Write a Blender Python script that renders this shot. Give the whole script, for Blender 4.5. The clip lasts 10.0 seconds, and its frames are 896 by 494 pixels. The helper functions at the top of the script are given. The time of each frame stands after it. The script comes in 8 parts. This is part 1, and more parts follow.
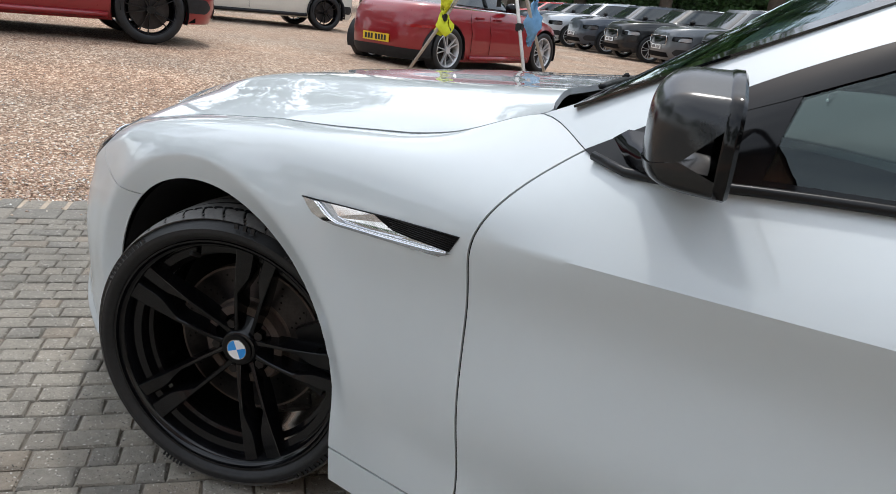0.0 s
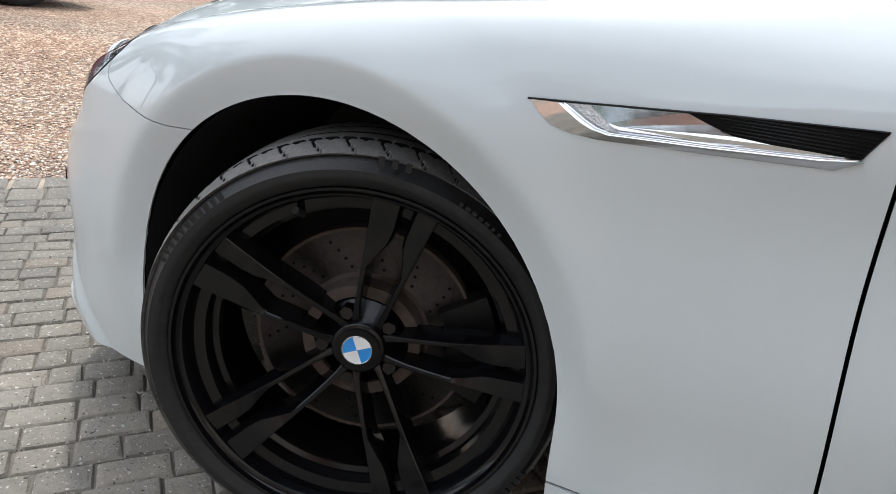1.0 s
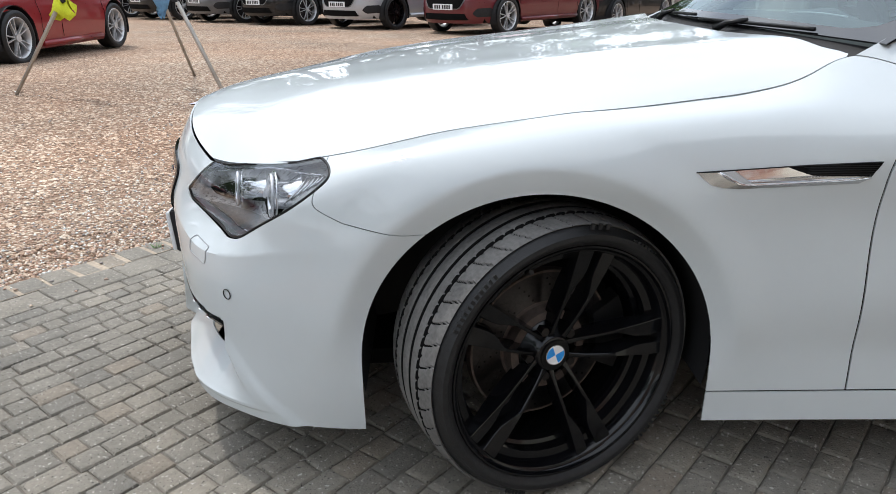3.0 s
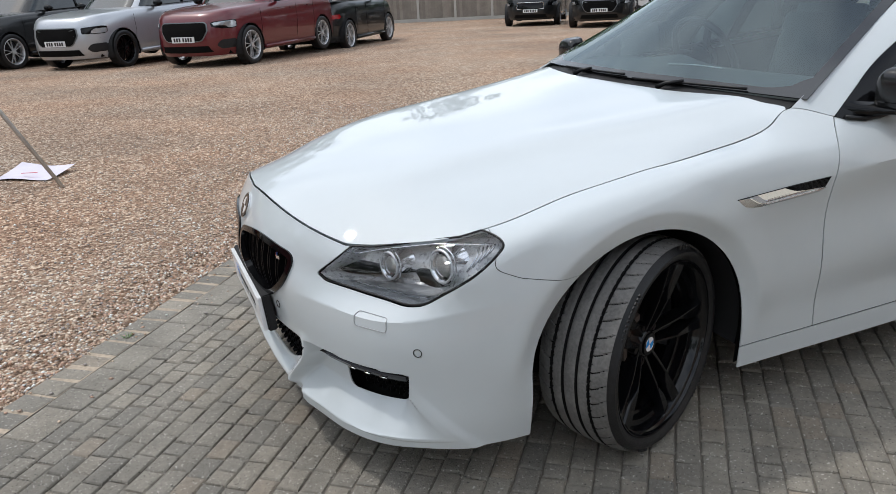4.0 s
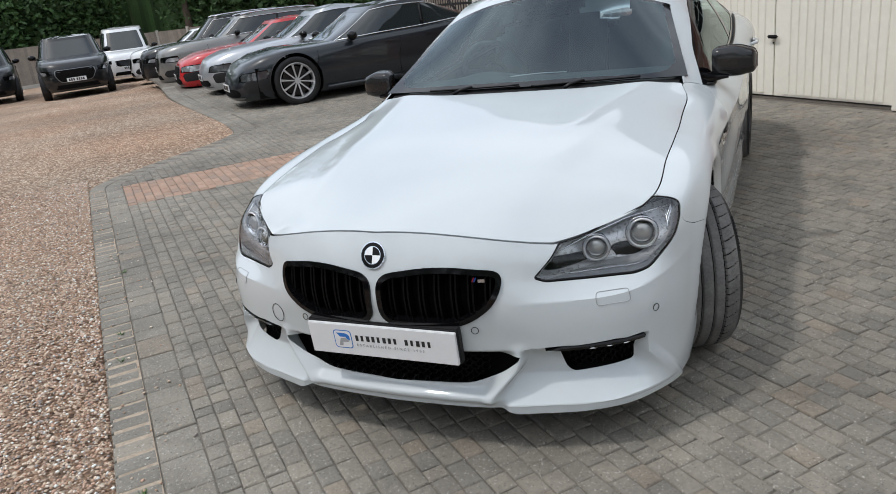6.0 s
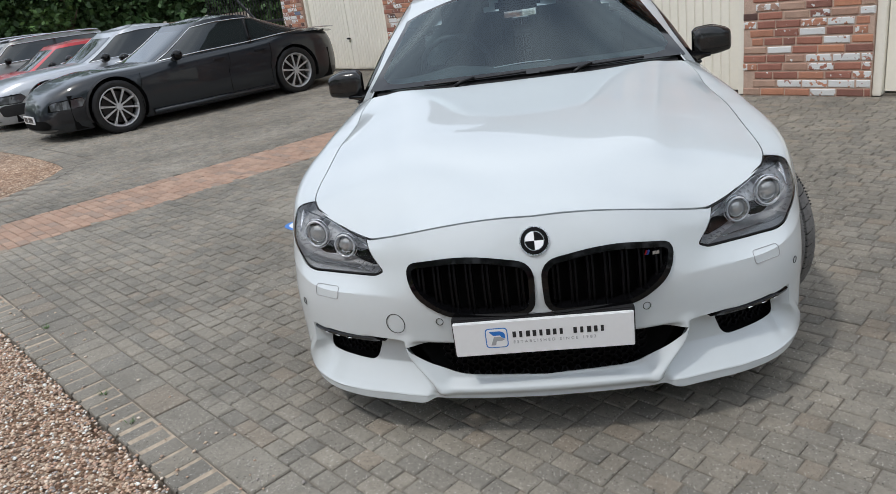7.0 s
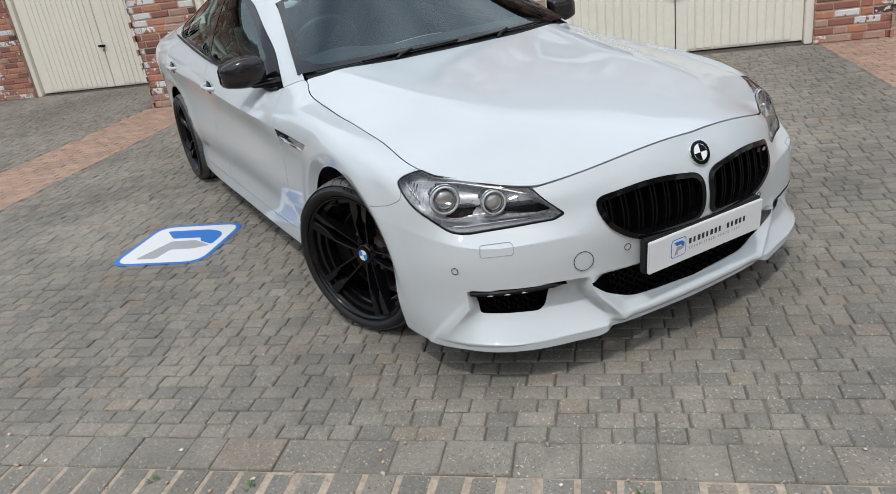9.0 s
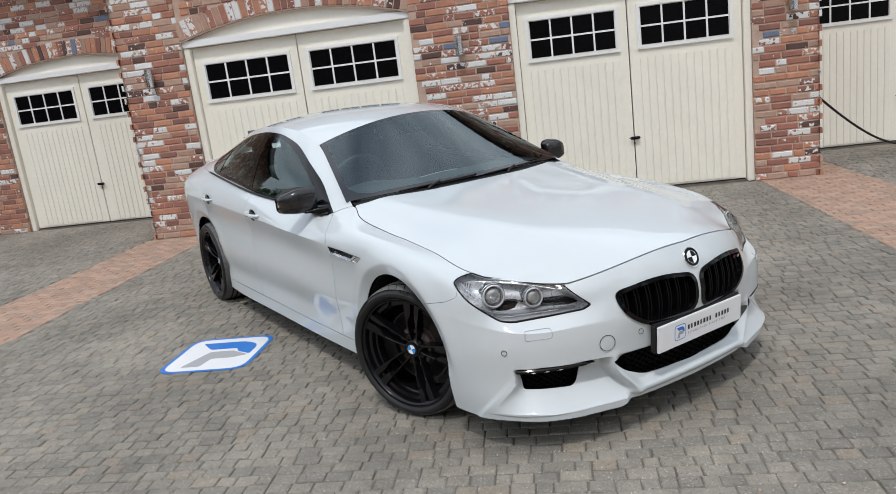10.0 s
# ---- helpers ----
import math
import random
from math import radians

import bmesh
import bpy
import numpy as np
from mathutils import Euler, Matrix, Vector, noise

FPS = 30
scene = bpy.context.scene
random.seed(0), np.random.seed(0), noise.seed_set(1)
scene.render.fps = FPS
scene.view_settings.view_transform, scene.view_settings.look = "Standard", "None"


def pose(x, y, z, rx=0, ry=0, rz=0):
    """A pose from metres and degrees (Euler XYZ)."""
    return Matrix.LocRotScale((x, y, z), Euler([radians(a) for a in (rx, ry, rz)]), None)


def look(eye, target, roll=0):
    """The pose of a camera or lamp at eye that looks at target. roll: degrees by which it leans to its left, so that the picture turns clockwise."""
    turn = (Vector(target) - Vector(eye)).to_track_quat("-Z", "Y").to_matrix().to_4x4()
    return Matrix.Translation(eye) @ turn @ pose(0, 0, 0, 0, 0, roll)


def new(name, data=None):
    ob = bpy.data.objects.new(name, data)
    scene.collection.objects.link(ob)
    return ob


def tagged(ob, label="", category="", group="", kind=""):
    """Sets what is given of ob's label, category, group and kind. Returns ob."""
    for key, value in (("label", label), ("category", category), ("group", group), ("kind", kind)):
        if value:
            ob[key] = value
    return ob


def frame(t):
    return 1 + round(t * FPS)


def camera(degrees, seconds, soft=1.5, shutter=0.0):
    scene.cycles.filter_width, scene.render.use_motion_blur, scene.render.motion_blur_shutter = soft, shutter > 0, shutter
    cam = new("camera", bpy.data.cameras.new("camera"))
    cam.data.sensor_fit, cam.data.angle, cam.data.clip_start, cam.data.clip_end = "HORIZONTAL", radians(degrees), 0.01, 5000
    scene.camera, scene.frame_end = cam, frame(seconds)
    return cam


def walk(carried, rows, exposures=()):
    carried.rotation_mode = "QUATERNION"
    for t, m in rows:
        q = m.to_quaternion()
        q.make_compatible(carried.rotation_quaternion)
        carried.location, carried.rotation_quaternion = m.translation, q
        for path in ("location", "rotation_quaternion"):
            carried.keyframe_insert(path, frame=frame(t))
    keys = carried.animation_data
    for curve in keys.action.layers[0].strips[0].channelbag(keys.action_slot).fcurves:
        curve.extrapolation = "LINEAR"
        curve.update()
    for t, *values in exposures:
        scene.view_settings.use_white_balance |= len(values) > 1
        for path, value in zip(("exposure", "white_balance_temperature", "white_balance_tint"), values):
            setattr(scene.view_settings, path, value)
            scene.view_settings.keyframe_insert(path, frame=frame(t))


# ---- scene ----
cam = camera(63.1, 10.0, soft=0.8)
PATH = [
    (0, (1.159, -1.772, 1.065), (0.086, -0.207, 0.43), 6.0),
    (0.5, (0.811, -1.685, 1.003), (-0.13, -0.049, 0.343), 5.6),
    (1, (0.527, -1.667, 0.831), (-0.277, 0.033, 0.151), 5.0),
    (1.5, (0.388, -1.738, 0.738), (-0.241, 0.026, 0.034), 4.0),
    (2, (0.209, -1.877, 0.79), (-0.198, -0.048, 0.09), 2.9),
    (2.5, (-0.046, -2.025, 0.902), (-0.113, -0.149, 0.213), 1.1),
    (2.7, (-0.088, -2.103, 0.965), (-0.152, -0.23, 0.266), 0.3),
    (3.8, (-1.059, -2.388, 1.3), (-0.41, -0.622, 0.621), -2.5),
    (4, (-1.254, -2.356, 1.333), (-0.511, -0.631, 0.645), -3.0),
    (4.5, (-1.731, -2.198, 1.429), (-0.732, -0.615, 0.724), -4.0),
    (5, (-2.156, -1.951, 1.461), (-0.894, -0.573, 0.749), -5.3),
    (5.2, (-2.302, -1.808, 1.429), (-0.939, -0.527, 0.722), -5.4),
    (6.3, (-2.829, -0.789, 1.396), (-1.053, -0.15, 0.736), -7.5),
    (6.5, (-2.862, -0.561, 1.381), (-1.055, -0.023, 0.715), -7.6),
    (7, (-2.891, -0.03, 1.394), (-1.029, 0.234, 0.713), -8.0),
    (7.5, (-2.858, 0.484, 1.415), (-0.991, 0.404, 0.704), -9.0),
    (8, (-2.707, 0.967, 1.393), (-0.898, 0.556, 0.646), -8.7),
    (8.5, (-2.568, 1.382, 1.4), (-0.847, 0.716, 0.629), -8.4),
    (9, (-2.545, 1.755, 1.416), (-0.904, 0.92, 0.635), -8.0),
    (9.5, (-2.679, 2.061, 1.469), (-1.047, 1.14, 0.77), -7.6),
    (10, (-2.859, 2.35, 1.5), (-1.205, 1.317, 1.054), -7.1),
]
EXPOSURES = [(0, 0.32), (0.5, 0.30), (1.0, 0.62), (1.5, 1.2), (2.0, 1.1), (2.7, 0.6), (3.8, 0.02), (5.0, -0.08), (8.5, -0.12), (10.0, 0.0)]
walk(cam, [(t, look(eye, target, roll)) for t, eye, target, roll in PATH], EXPOSURES)



# ---- world and sun ----
SUN_ELEV, SUN_AZ = radians(61), radians(133)      # the sun stands high before the garages
world = bpy.data.worlds.new("sky")
scene.world = world
world.use_nodes = True
wn, wl = world.node_tree.nodes, world.node_tree.links
bg = wn["Background"]
sky = wn.new("ShaderNodeTexSky")
sky.sky_type, sky.sun_disc = "NISHITA", False
sky.sun_elevation, sky.sun_rotation = SUN_ELEV, radians(90) - SUN_AZ
sky.dust_density, sky.air_density = 2.0, 1.0
# thin broken cloud over the blue
wtc, wmap, wno, wrp = wn.new("ShaderNodeTexCoord"), wn.new("ShaderNodeMapping"), wn.new("ShaderNodeTexNoise"), wn.new("ShaderNodeValToRGB")
wmap.inputs["Scale"].default_value = (1.6, 1.6, 4.0)
wno.inputs["Scale"].default_value, wno.inputs["Detail"].default_value = 1.2, 3.0
wrp.color_ramp.elements[0].position, wrp.color_ramp.elements[1].position = 0.22, 0.66
wmx = wn.new("ShaderNodeMix")
wmx.data_type = "RGBA"
wmx.inputs[7].default_value = (11.0, 11.7, 12.5, 1)
wl.new(wtc.outputs["Generated"], wmap.inputs[0])
wl.new(wmap.outputs[0], wno.inputs["Vector"])
wl.new(wno.outputs[0], wrp.inputs[0])
wsc = wn.new("ShaderNodeMath")
wsc.operation, wsc.inputs[1].default_value = "MULTIPLY", 0.85
wl.new(wrp.outputs[0], wsc.inputs[0])
wl.new(wsc.outputs[0], wmx.inputs[0])
wl.new(sky.outputs[0], wmx.inputs[6])
wl.new(wmx.outputs[2], bg.inputs[0])
bg.inputs[1].default_value = 0.145

sun = new("sun", bpy.data.lights.new("sun", "SUN"))
sun.data.energy, sun.data.angle, sun.data.color = 1.4, radians(3.4), (1.0, 0.98, 0.95)
sun_from = Vector((math.cos(SUN_ELEV) * math.cos(SUN_AZ), math.cos(SUN_ELEV) * math.sin(SUN_AZ), math.sin(SUN_ELEV)))
sun.matrix_world = look(sun_from * 40, (0, 0, 0))


# ---- materials ----
def mat(name, color, rough=0.5, metal=0.0, coat=0.0, var=0.0, scale=8.0, bump=0.0, bscale=60.0, rand=0.0, island=0.0, second=None, spec=0.5):
    """A principled material with colour variation at two scales, fine relief, and a shade of its own for each object or piece."""
    m = bpy.data.materials.new(name)
    m.use_nodes = True
    n, l = m.node_tree.nodes, m.node_tree.links
    b = n["Principled BSDF"]
    b.inputs["Roughness"].default_value, b.inputs["Metallic"].default_value = rough, metal
    b.inputs["Coat Weight"].default_value, b.inputs["Coat Roughness"].default_value = coat, 0.03
    b.inputs["Specular IOR Level"].default_value = spec
    b.inputs["Base Color"].default_value = (*color, 1)
    co = n.new("ShaderNodeNewGeometry").outputs["Position"]
    out = None
    if var or second:
        a, c = n.new("ShaderNodeTexNoise"), n.new("ShaderNodeTexNoise")
        a.inputs["Scale"].default_value, c.inputs["Scale"].default_value = scale, scale * 9
        a.inputs["Detail"].default_value = c.inputs["Detail"].default_value = 6
        l.new(co, a.inputs["Vector"]), l.new(co, c.inputs["Vector"])
        add = n.new("ShaderNodeMath")
        add.operation = "ADD"
        l.new(a.outputs[0], add.inputs[0]), l.new(c.outputs[0], add.inputs[1])
        rng = n.new("ShaderNodeMapRange")
        rng.inputs[1].default_value, rng.inputs[2].default_value = 0.6, 1.4
        l.new(add.outputs[0], rng.inputs[0])
        mx = n.new("ShaderNodeMix")
        mx.data_type = "RGBA"
        lo = second or tuple(v * (1 - var) for v in color)
        hi = color if second else tuple(min(1, v * (1 + var)) for v in color)
        mx.inputs[6].default_value, mx.inputs[7].default_value = (*lo, 1), (*hi, 1)
        l.new(rng.outputs[0], mx.inputs[0])
        out = mx.outputs[2]
        rr = n.new("ShaderNodeMapRange")
        rr.inputs[3].default_value, rr.inputs[4].default_value = max(0.02, rough - 0.08), min(1, rough + 0.1)
        l.new(c.outputs[0], rr.inputs[0]), l.new(rr.outputs[0], b.inputs["Roughness"])
    if rand or island:
        r = n.new("ShaderNodeNewGeometry").outputs["Random Per Island"] if island else n.new("ShaderNodeObjectInfo").outputs["Random"]
        k = island or rand
        g = n.new("ShaderNodeMapRange")
        g.inputs[3].default_value, g.inputs[4].default_value = 1 - k, 1 + k
        l.new(r, g.inputs[0])
        mu = n.new("ShaderNodeMix")
        mu.data_type, mu.blend_type = "RGBA", "MULTIPLY"
        mu.inputs[0].default_value = 1
        if out:
            l.new(out, mu.inputs[6])
        else:
            mu.inputs[6].default_value = (*color, 1)
        l.new(g.outputs[0], mu.inputs[7])
        out = mu.outputs[2]
    if out:
        l.new(out, b.inputs["Base Color"])
    if bump:
        t = n.new("ShaderNodeTexNoise")
        t.inputs["Scale"].default_value, t.inputs["Detail"].default_value = bscale, 5
        l.new(co, t.inputs["Vector"])
        bp = n.new("ShaderNodeBump")
        bp.inputs["Strength"].default_value, bp.inputs["Distance"].default_value = min(1, bump), 0.004
        l.new(t.outputs[0], bp.inputs["Height"]), l.new(bp.outputs[0], b.inputs["Normal"])
    return m


def ramp_by_random(m, stops, island=False):
    """Gives each piece one of several colours, by its own random number, times the material's fine variation."""
    n, l = m.node_tree.nodes, m.node_tree.links
    b = n["Principled BSDF"]
    old = b.inputs["Base Color"].links[0].from_socket if b.inputs["Base Color"].links else None
    r = n.new("ShaderNodeNewGeometry").outputs["Random Per Island"] if island else n.new("ShaderNodeObjectInfo").outputs["Random"]
    cr = n.new("ShaderNodeValToRGB")
    cr.color_ramp.interpolation = "CONSTANT"
    while len(cr.color_ramp.elements) < len(stops):
        cr.color_ramp.elements.new(0.5)
    for e, (p, c) in zip(cr.color_ramp.elements, stops):
        e.position, e.color = p, (*c, 1)
    l.new(r, cr.inputs[0])
    if old:
        mu = n.new("ShaderNodeMix")
        mu.data_type, mu.blend_type = "RGBA", "MULTIPLY"
        mu.inputs[0].default_value = 1
        l.new(cr.outputs[0], mu.inputs[6]), l.new(old, mu.inputs[7])
        l.new(mu.outputs[2], b.inputs["Base Color"])
    else:
        l.new(cr.outputs[0], b.inputs["Base Color"])
    return m


def specks(m, pale=(0.50, 0.47, 0.42), dark=(0.04, 0.037, 0.033), scale=120.0, share=0.655):
    """Pale grit and dark pits scattered over a material."""
    n, l = m.node_tree.nodes, m.node_tree.links
    b = n["Principled BSDF"]
    pos = n.new("ShaderNodeNewGeometry").outputs["Position"]
    src = b.inputs["Base Color"].links[0].from_socket
    for col, sc, lim in ((pale, scale, share), (dark, scale * 1.3, share + 0.015)):
        t = n.new("ShaderNodeTexNoise")
        t.inputs["Scale"].default_value, t.inputs["Detail"].default_value = sc, 1.5
        l.new(pos, t.inputs["Vector"])
        r = n.new("ShaderNodeMapRange")
        r.inputs[1].default_value, r.inputs[2].default_value = lim, lim + 0.04
        l.new(t.outputs[0], r.inputs[0])
        x = n.new("ShaderNodeMix")
        x.data_type = "RGBA"
        x.inputs[7].default_value = (*col, 1)
        l.new(r.outputs[0], x.inputs[0]), l.new(src, x.inputs[6])
        src = x.outputs[2]
    l.new(src, b.inputs["Base Color"])
    return m


def glass(name, tint, gloss=1.0, rough=0.0, ior=1.5):
    """Thin tinted glass: it lets light straight through, tinted, and mirrors by Fresnel."""
    m = bpy.data.materials.new(name)
    m.use_nodes = True
    n, l = m.node_tree.nodes, m.node_tree.links
    n.remove(n["Principled BSDF"])
    tr, gl, mx, fr = n.new("ShaderNodeBsdfTransparent"), n.new("ShaderNodeBsdfGlossy"), n.new("ShaderNodeMixShader"), n.new("ShaderNodeFresnel")
    tr.inputs[0].default_value = (*tint, 1)
    gl.inputs["Roughness"].default_value = rough
    gl.inputs[0].default_value = (*(gloss * c ** 0.5 for c in tint), 1) if min(tint) > 0.3 else (gloss, gloss, gloss, 1)
    fr.inputs[0].default_value = ior
    l.new(fr.outputs[0], mx.inputs[0]), l.new(tr.outputs[0], mx.inputs[1]), l.new(gl.outputs[0], mx.inputs[2])
    l.new(mx.outputs[0], n["Material Output"].inputs[0])
    return m


WHITE = mat("pearl_white_paint", (0.560, 0.602, 0.617), 0.45, spec=0.12, coat=1.0, var=0.012, scale=3)
BLACK_GLOSS = mat("gloss_black", (0.003, 0.003, 0.0035), 0.09, spec=0.28)
BLACK_SATIN = mat("satin_black", (0.007, 0.007, 0.0075), 0.36, spec=0.3, var=0.2, scale=14)
BLACK_PLASTIC = mat("black_plastic", (0.017, 0.017, 0.018), 0.6, spec=0.3, var=0.3, scale=20, bump=0.2, bscale=400)
# near-black for dark parts, and for shade coloured into recesses
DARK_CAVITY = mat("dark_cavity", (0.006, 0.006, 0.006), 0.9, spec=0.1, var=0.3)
WHEEL_BLACK = mat("wheel_gloss_black", (0.0038, 0.0039, 0.0048), 0.09, spec=0.36, var=0.1, scale=25)
RUBBER = mat("tyre_rubber", (0.017, 0.0173, 0.0182), 0.42, var=0.35, scale=9, bump=0.25, bscale=260, spec=0.3)
TREAD = mat("tread_rubber", (0.135, 0.131, 0.125), 0.72, var=0.4, scale=14, bump=0.3, bscale=220, spec=0.4)
CHROME = mat("chrome", (0.80, 0.80, 0.81), 0.06, 1.0, var=0.03)
ALU = mat("polished_alloy", (0.60, 0.60, 0.62), 0.22, 1.0, var=0.08, scale=12)
STEEL = mat("brake_steel", (0.045, 0.042, 0.042), 0.34, 1.0, var=0.3, scale=16)
DISC_RUST = mat("disc_rust", (0.085, 0.064, 0.054), 0.85, var=0.4, scale=60, bump=0.4, bscale=300)
GLASS_SCREEN = glass("windscreen_glass", (0.58, 0.76, 0.80), 0.95, ior=2.1)
FRIT = mat("screen_border", (0.006, 0.0065, 0.007), 0.05, spec=0.9)
GLASS_SIDE = glass("side_glass", (0.60, 0.76, 0.72), 0.95, ior=1.65)
GLASS_DARK = glass("privacy_glass", (0.10, 0.11, 0.11), 0.95, ior=1.55)
LENS = glass("lamp_lens", (0.95, 0.96, 0.97), 0.95, ior=1.5)
PLATE_WHITE = mat("plate_white", (0.78, 0.79, 0.80), 0.35, var=0.02, coat=0.3)
PLATE_YELLOW = mat("plate_yellow", (0.75, 0.50, 0.03), 0.35, coat=0.3, var=0.03)
PRINT_BLACK = mat("print_black", (0.02, 0.02, 0.022), 0.4)
PRINT_GREY = mat("print_grey", (0.35, 0.36, 0.37), 0.5)
LOGO_BLUE = mat("logo_blue", (0.02, 0.17, 0.55), 0.4, var=0.06, scale=20)
BADGE_BLUE = mat("badge_blue", (0.01, 0.28, 0.78), 0.2, coat=1)
BADGE_WHITE = mat("badge_white", (0.85, 0.86, 0.87), 0.2, coat=1)
SEAT_LEATHER = mat("dark_leather", (0.058, 0.064, 0.067), 0.5, var=0.25, scale=12, bump=0.2, bscale=300)
DASH = mat("dashboard_trim", (0.085, 0.100, 0.104), 0.55, var=0.2, scale=14)


# ---- mesh helpers ----
def mesh_of(name, verts, faces, material=None, smooth=True):
    me = bpy.data.meshes.new(name)
    me.from_pydata([tuple(map(float, v)) for v in verts], [], [tuple(map(int, f)) for f in faces])
    me.validate()
    me.update()
    if smooth:
        me.shade_smooth()
    if material:
        me.materials.append(material)
    return me


def link(name, me, parent=None, label="", m=None):
    ob = new(name, me)
    if parent is not None:
        ob.parent = parent
    if m is not None:
        ob.matrix_basis = m
    return tagged(ob, label)


def part(name, bm, material, parent, label="", smooth=False, m=None):
    me = bpy.data.meshes.new(name)
    bm.normal_update()
    bm.to_mesh(me)
    bm.free()
    if smooth:
        me.shade_smooth()
    me.materials.append(material)
    return link(name, me, parent, label, m)


def thing(name, m, label, category, group="", kind=""):
    ob = new(name)
    ob.matrix_basis = m
    ob.empty_display_size = 0.2
    return tagged(ob, label, category, group, kind)


def box_bm(lo, hi, bevel=0.0, bm=None, m=None):
    bm = bm or bmesh.new()
    c = [(a + b) / 2 for a, b in zip(lo, hi)]
    s = [b - a for a, b in zip(lo, hi)]
    r = bmesh.ops.create_cube(bm, size=1, matrix=(m or Matrix()) @ Matrix.Translation(c) @ Matrix.Diagonal((*s, 1)))
    if bevel:
        es = list({e for v in r["verts"] for e in v.link_edges})
        bmesh.ops.bevel(bm, geom=es, offset=bevel, segments=2, affect="EDGES")
    return bm


def cyl_bm(r, depth, m=None, seg=24, r2=None, bm=None, bevel=0.0):
    bm = bm or bmesh.new()
    res = bmesh.ops.create_cone(bm, cap_ends=True, segments=seg, radius1=r, radius2=r if r2 is None else r2, depth=depth, matrix=m or Matrix())
    if bevel:
        caps = {e for v in res["verts"] for f in v.link_faces if len(f.verts) > 4 for e in f.edges}
        bmesh.ops.bevel(bm, geom=list(caps), offset=bevel, segments=2, affect="EDGES")
    return bm


def tube(points, r, seg=8, closed=False, squash=1.0):
    """Verts and faces of a round bar along points."""
    P = np.array(points, float)
    n = len(P)
    T = np.roll(P, -1, 0) - np.roll(P, 1, 0)
    if not closed:
        T[0], T[-1] = P[1] - P[0], P[-1] - P[-2]
    T /= np.maximum(np.linalg.norm(T, axis=1), 1e-9)[:, None]
    up = np.array([0.0, 0.0, 1.0])
    V = []
    R = r if hasattr(r, "__len__") else [r] * n
    for i in range(n):
        a = np.cross(T[i], up)
        if np.linalg.norm(a) < 0.05:
            a = np.cross(T[i], (1.0, 0.0, 0.0))
        a /= np.linalg.norm(a)
        b = np.cross(a, T[i])
        for k in range(seg):
            t = 2 * math.pi * k / seg
            V.append(P[i] + R[i] * (math.cos(t) * a + squash * math.sin(t) * b))
    F = []
    for i in range(n if closed else n - 1):
        j = (i + 1) % n
        for k in range(seg):
            q = (k + 1) % seg
            F.append((i * seg + k, i * seg + q, j * seg + q, j * seg + k))
    if not closed:
        F.append(tuple(range(seg))[::-1])
        F.append(tuple((n - 1) * seg + k for k in range(seg)))
    return V, F


def spline(xs, ys, q):
    """Natural cubic spline through (xs, ys), ys of any width, at q."""
    xs, ys, q = np.array(xs, float), np.array(ys, float), np.array(q, float)
    n = len(xs)
    h = np.diff(xs)
    A = np.eye(n)
    B = np.zeros_like(ys)
    for i in range(1, n - 1):
        A[i, i - 1], A[i, i], A[i, i + 1] = h[i - 1], 2 * (h[i - 1] + h[i]), h[i]
        B[i] = 6 * ((ys[i + 1] - ys[i]) / h[i] - (ys[i] - ys[i - 1]) / h[i - 1])
    M = np.linalg.solve(A, B)
    k = np.clip(np.searchsorted(xs, q) - 1, 0, n - 2)
    hk, a, b = h[k], xs[k + 1] - q, q - xs[k]
    if ys.ndim > 1:
        hk, a, b = hk[:, None], a[:, None], b[:, None]
    return (M[k] * a ** 3 + M[k + 1] * b ** 3) / (6 * hk) + (ys[k] / hk - M[k] * hk / 6) * a + (ys[k + 1] / hk - M[k + 1] * hk / 6) * b


def grid_faces(n, m, flip=False):
    F = []
    for i in range(n - 1):
        for j in range(m - 1):
            f = (i * m + j, i * m + j + 1, (i + 1) * m + j + 1, (i + 1) * m + j)
            F.append(f[::-1] if flip else f)
    return F


def clip(V, F, f):
    """Cuts a mesh along f = 0 and keeps where f < 0. V holds any columns; f takes V and gives a value a vertex."""
    val = f(V)
    val = np.where(np.abs(val) < 1e-7, -1e-7, val)
    cache, extra, out = {}, [], []
    n0 = len(V)
    for face in F:
        s = [val[i] < 0 for i in face]
        if all(s):
            out.append(tuple(face))
            continue
        if not any(s):
            continue
        poly = []
        for k, i in enumerate(face):
            j = face[(k + 1) % len(face)]
            if val[i] < 0:
                poly.append(i)
            if (val[i] < 0) != (val[j] < 0):
                key = (min(i, j), max(i, j))
                if key not in cache:
                    a = val[i] / (val[i] - val[j])
                    extra.append(V[i] + a * (V[j] - V[i]))
                    cache[key] = n0 + len(extra) - 1
                poly.append(cache[key])
        if len(poly) > 2:
            out.append(tuple(poly))
    W = np.vstack([V, np.array(extra)]) if extra else V
    used = sorted({i for f_ in out for i in f_})
    remap = {o: k for k, o in enumerate(used)}
    return W[used], [tuple(remap[i] for i in f_) for f_ in out]


def poly_sd(P, X, Y):
    """Signed distance (inside: minus) from the points (X, Y) to the closed polygon P."""
    P = np.array(P, float)
    d = np.full(len(X), 1e9)
    inside = np.zeros(len(X), bool)
    for (x0, y0), (x1, y1) in zip(P, np.roll(P, -1, 0)):
        ex, ey = x1 - x0, y1 - y0
        t = np.clip(((X - x0) * ex + (Y - y0) * ey) / (ex * ex + ey * ey + 1e-12), 0, 1)
        d = np.minimum(d, np.hypot(X - x0 - t * ex, Y - y0 - t * ey))
        c = (y0 > Y) != (y1 > Y)
        inside ^= c & (X < x0 + ex * (Y - y0) / (ey if abs(ey) > 1e-12 else 1e-12))
    return np.where(inside, -d, d)


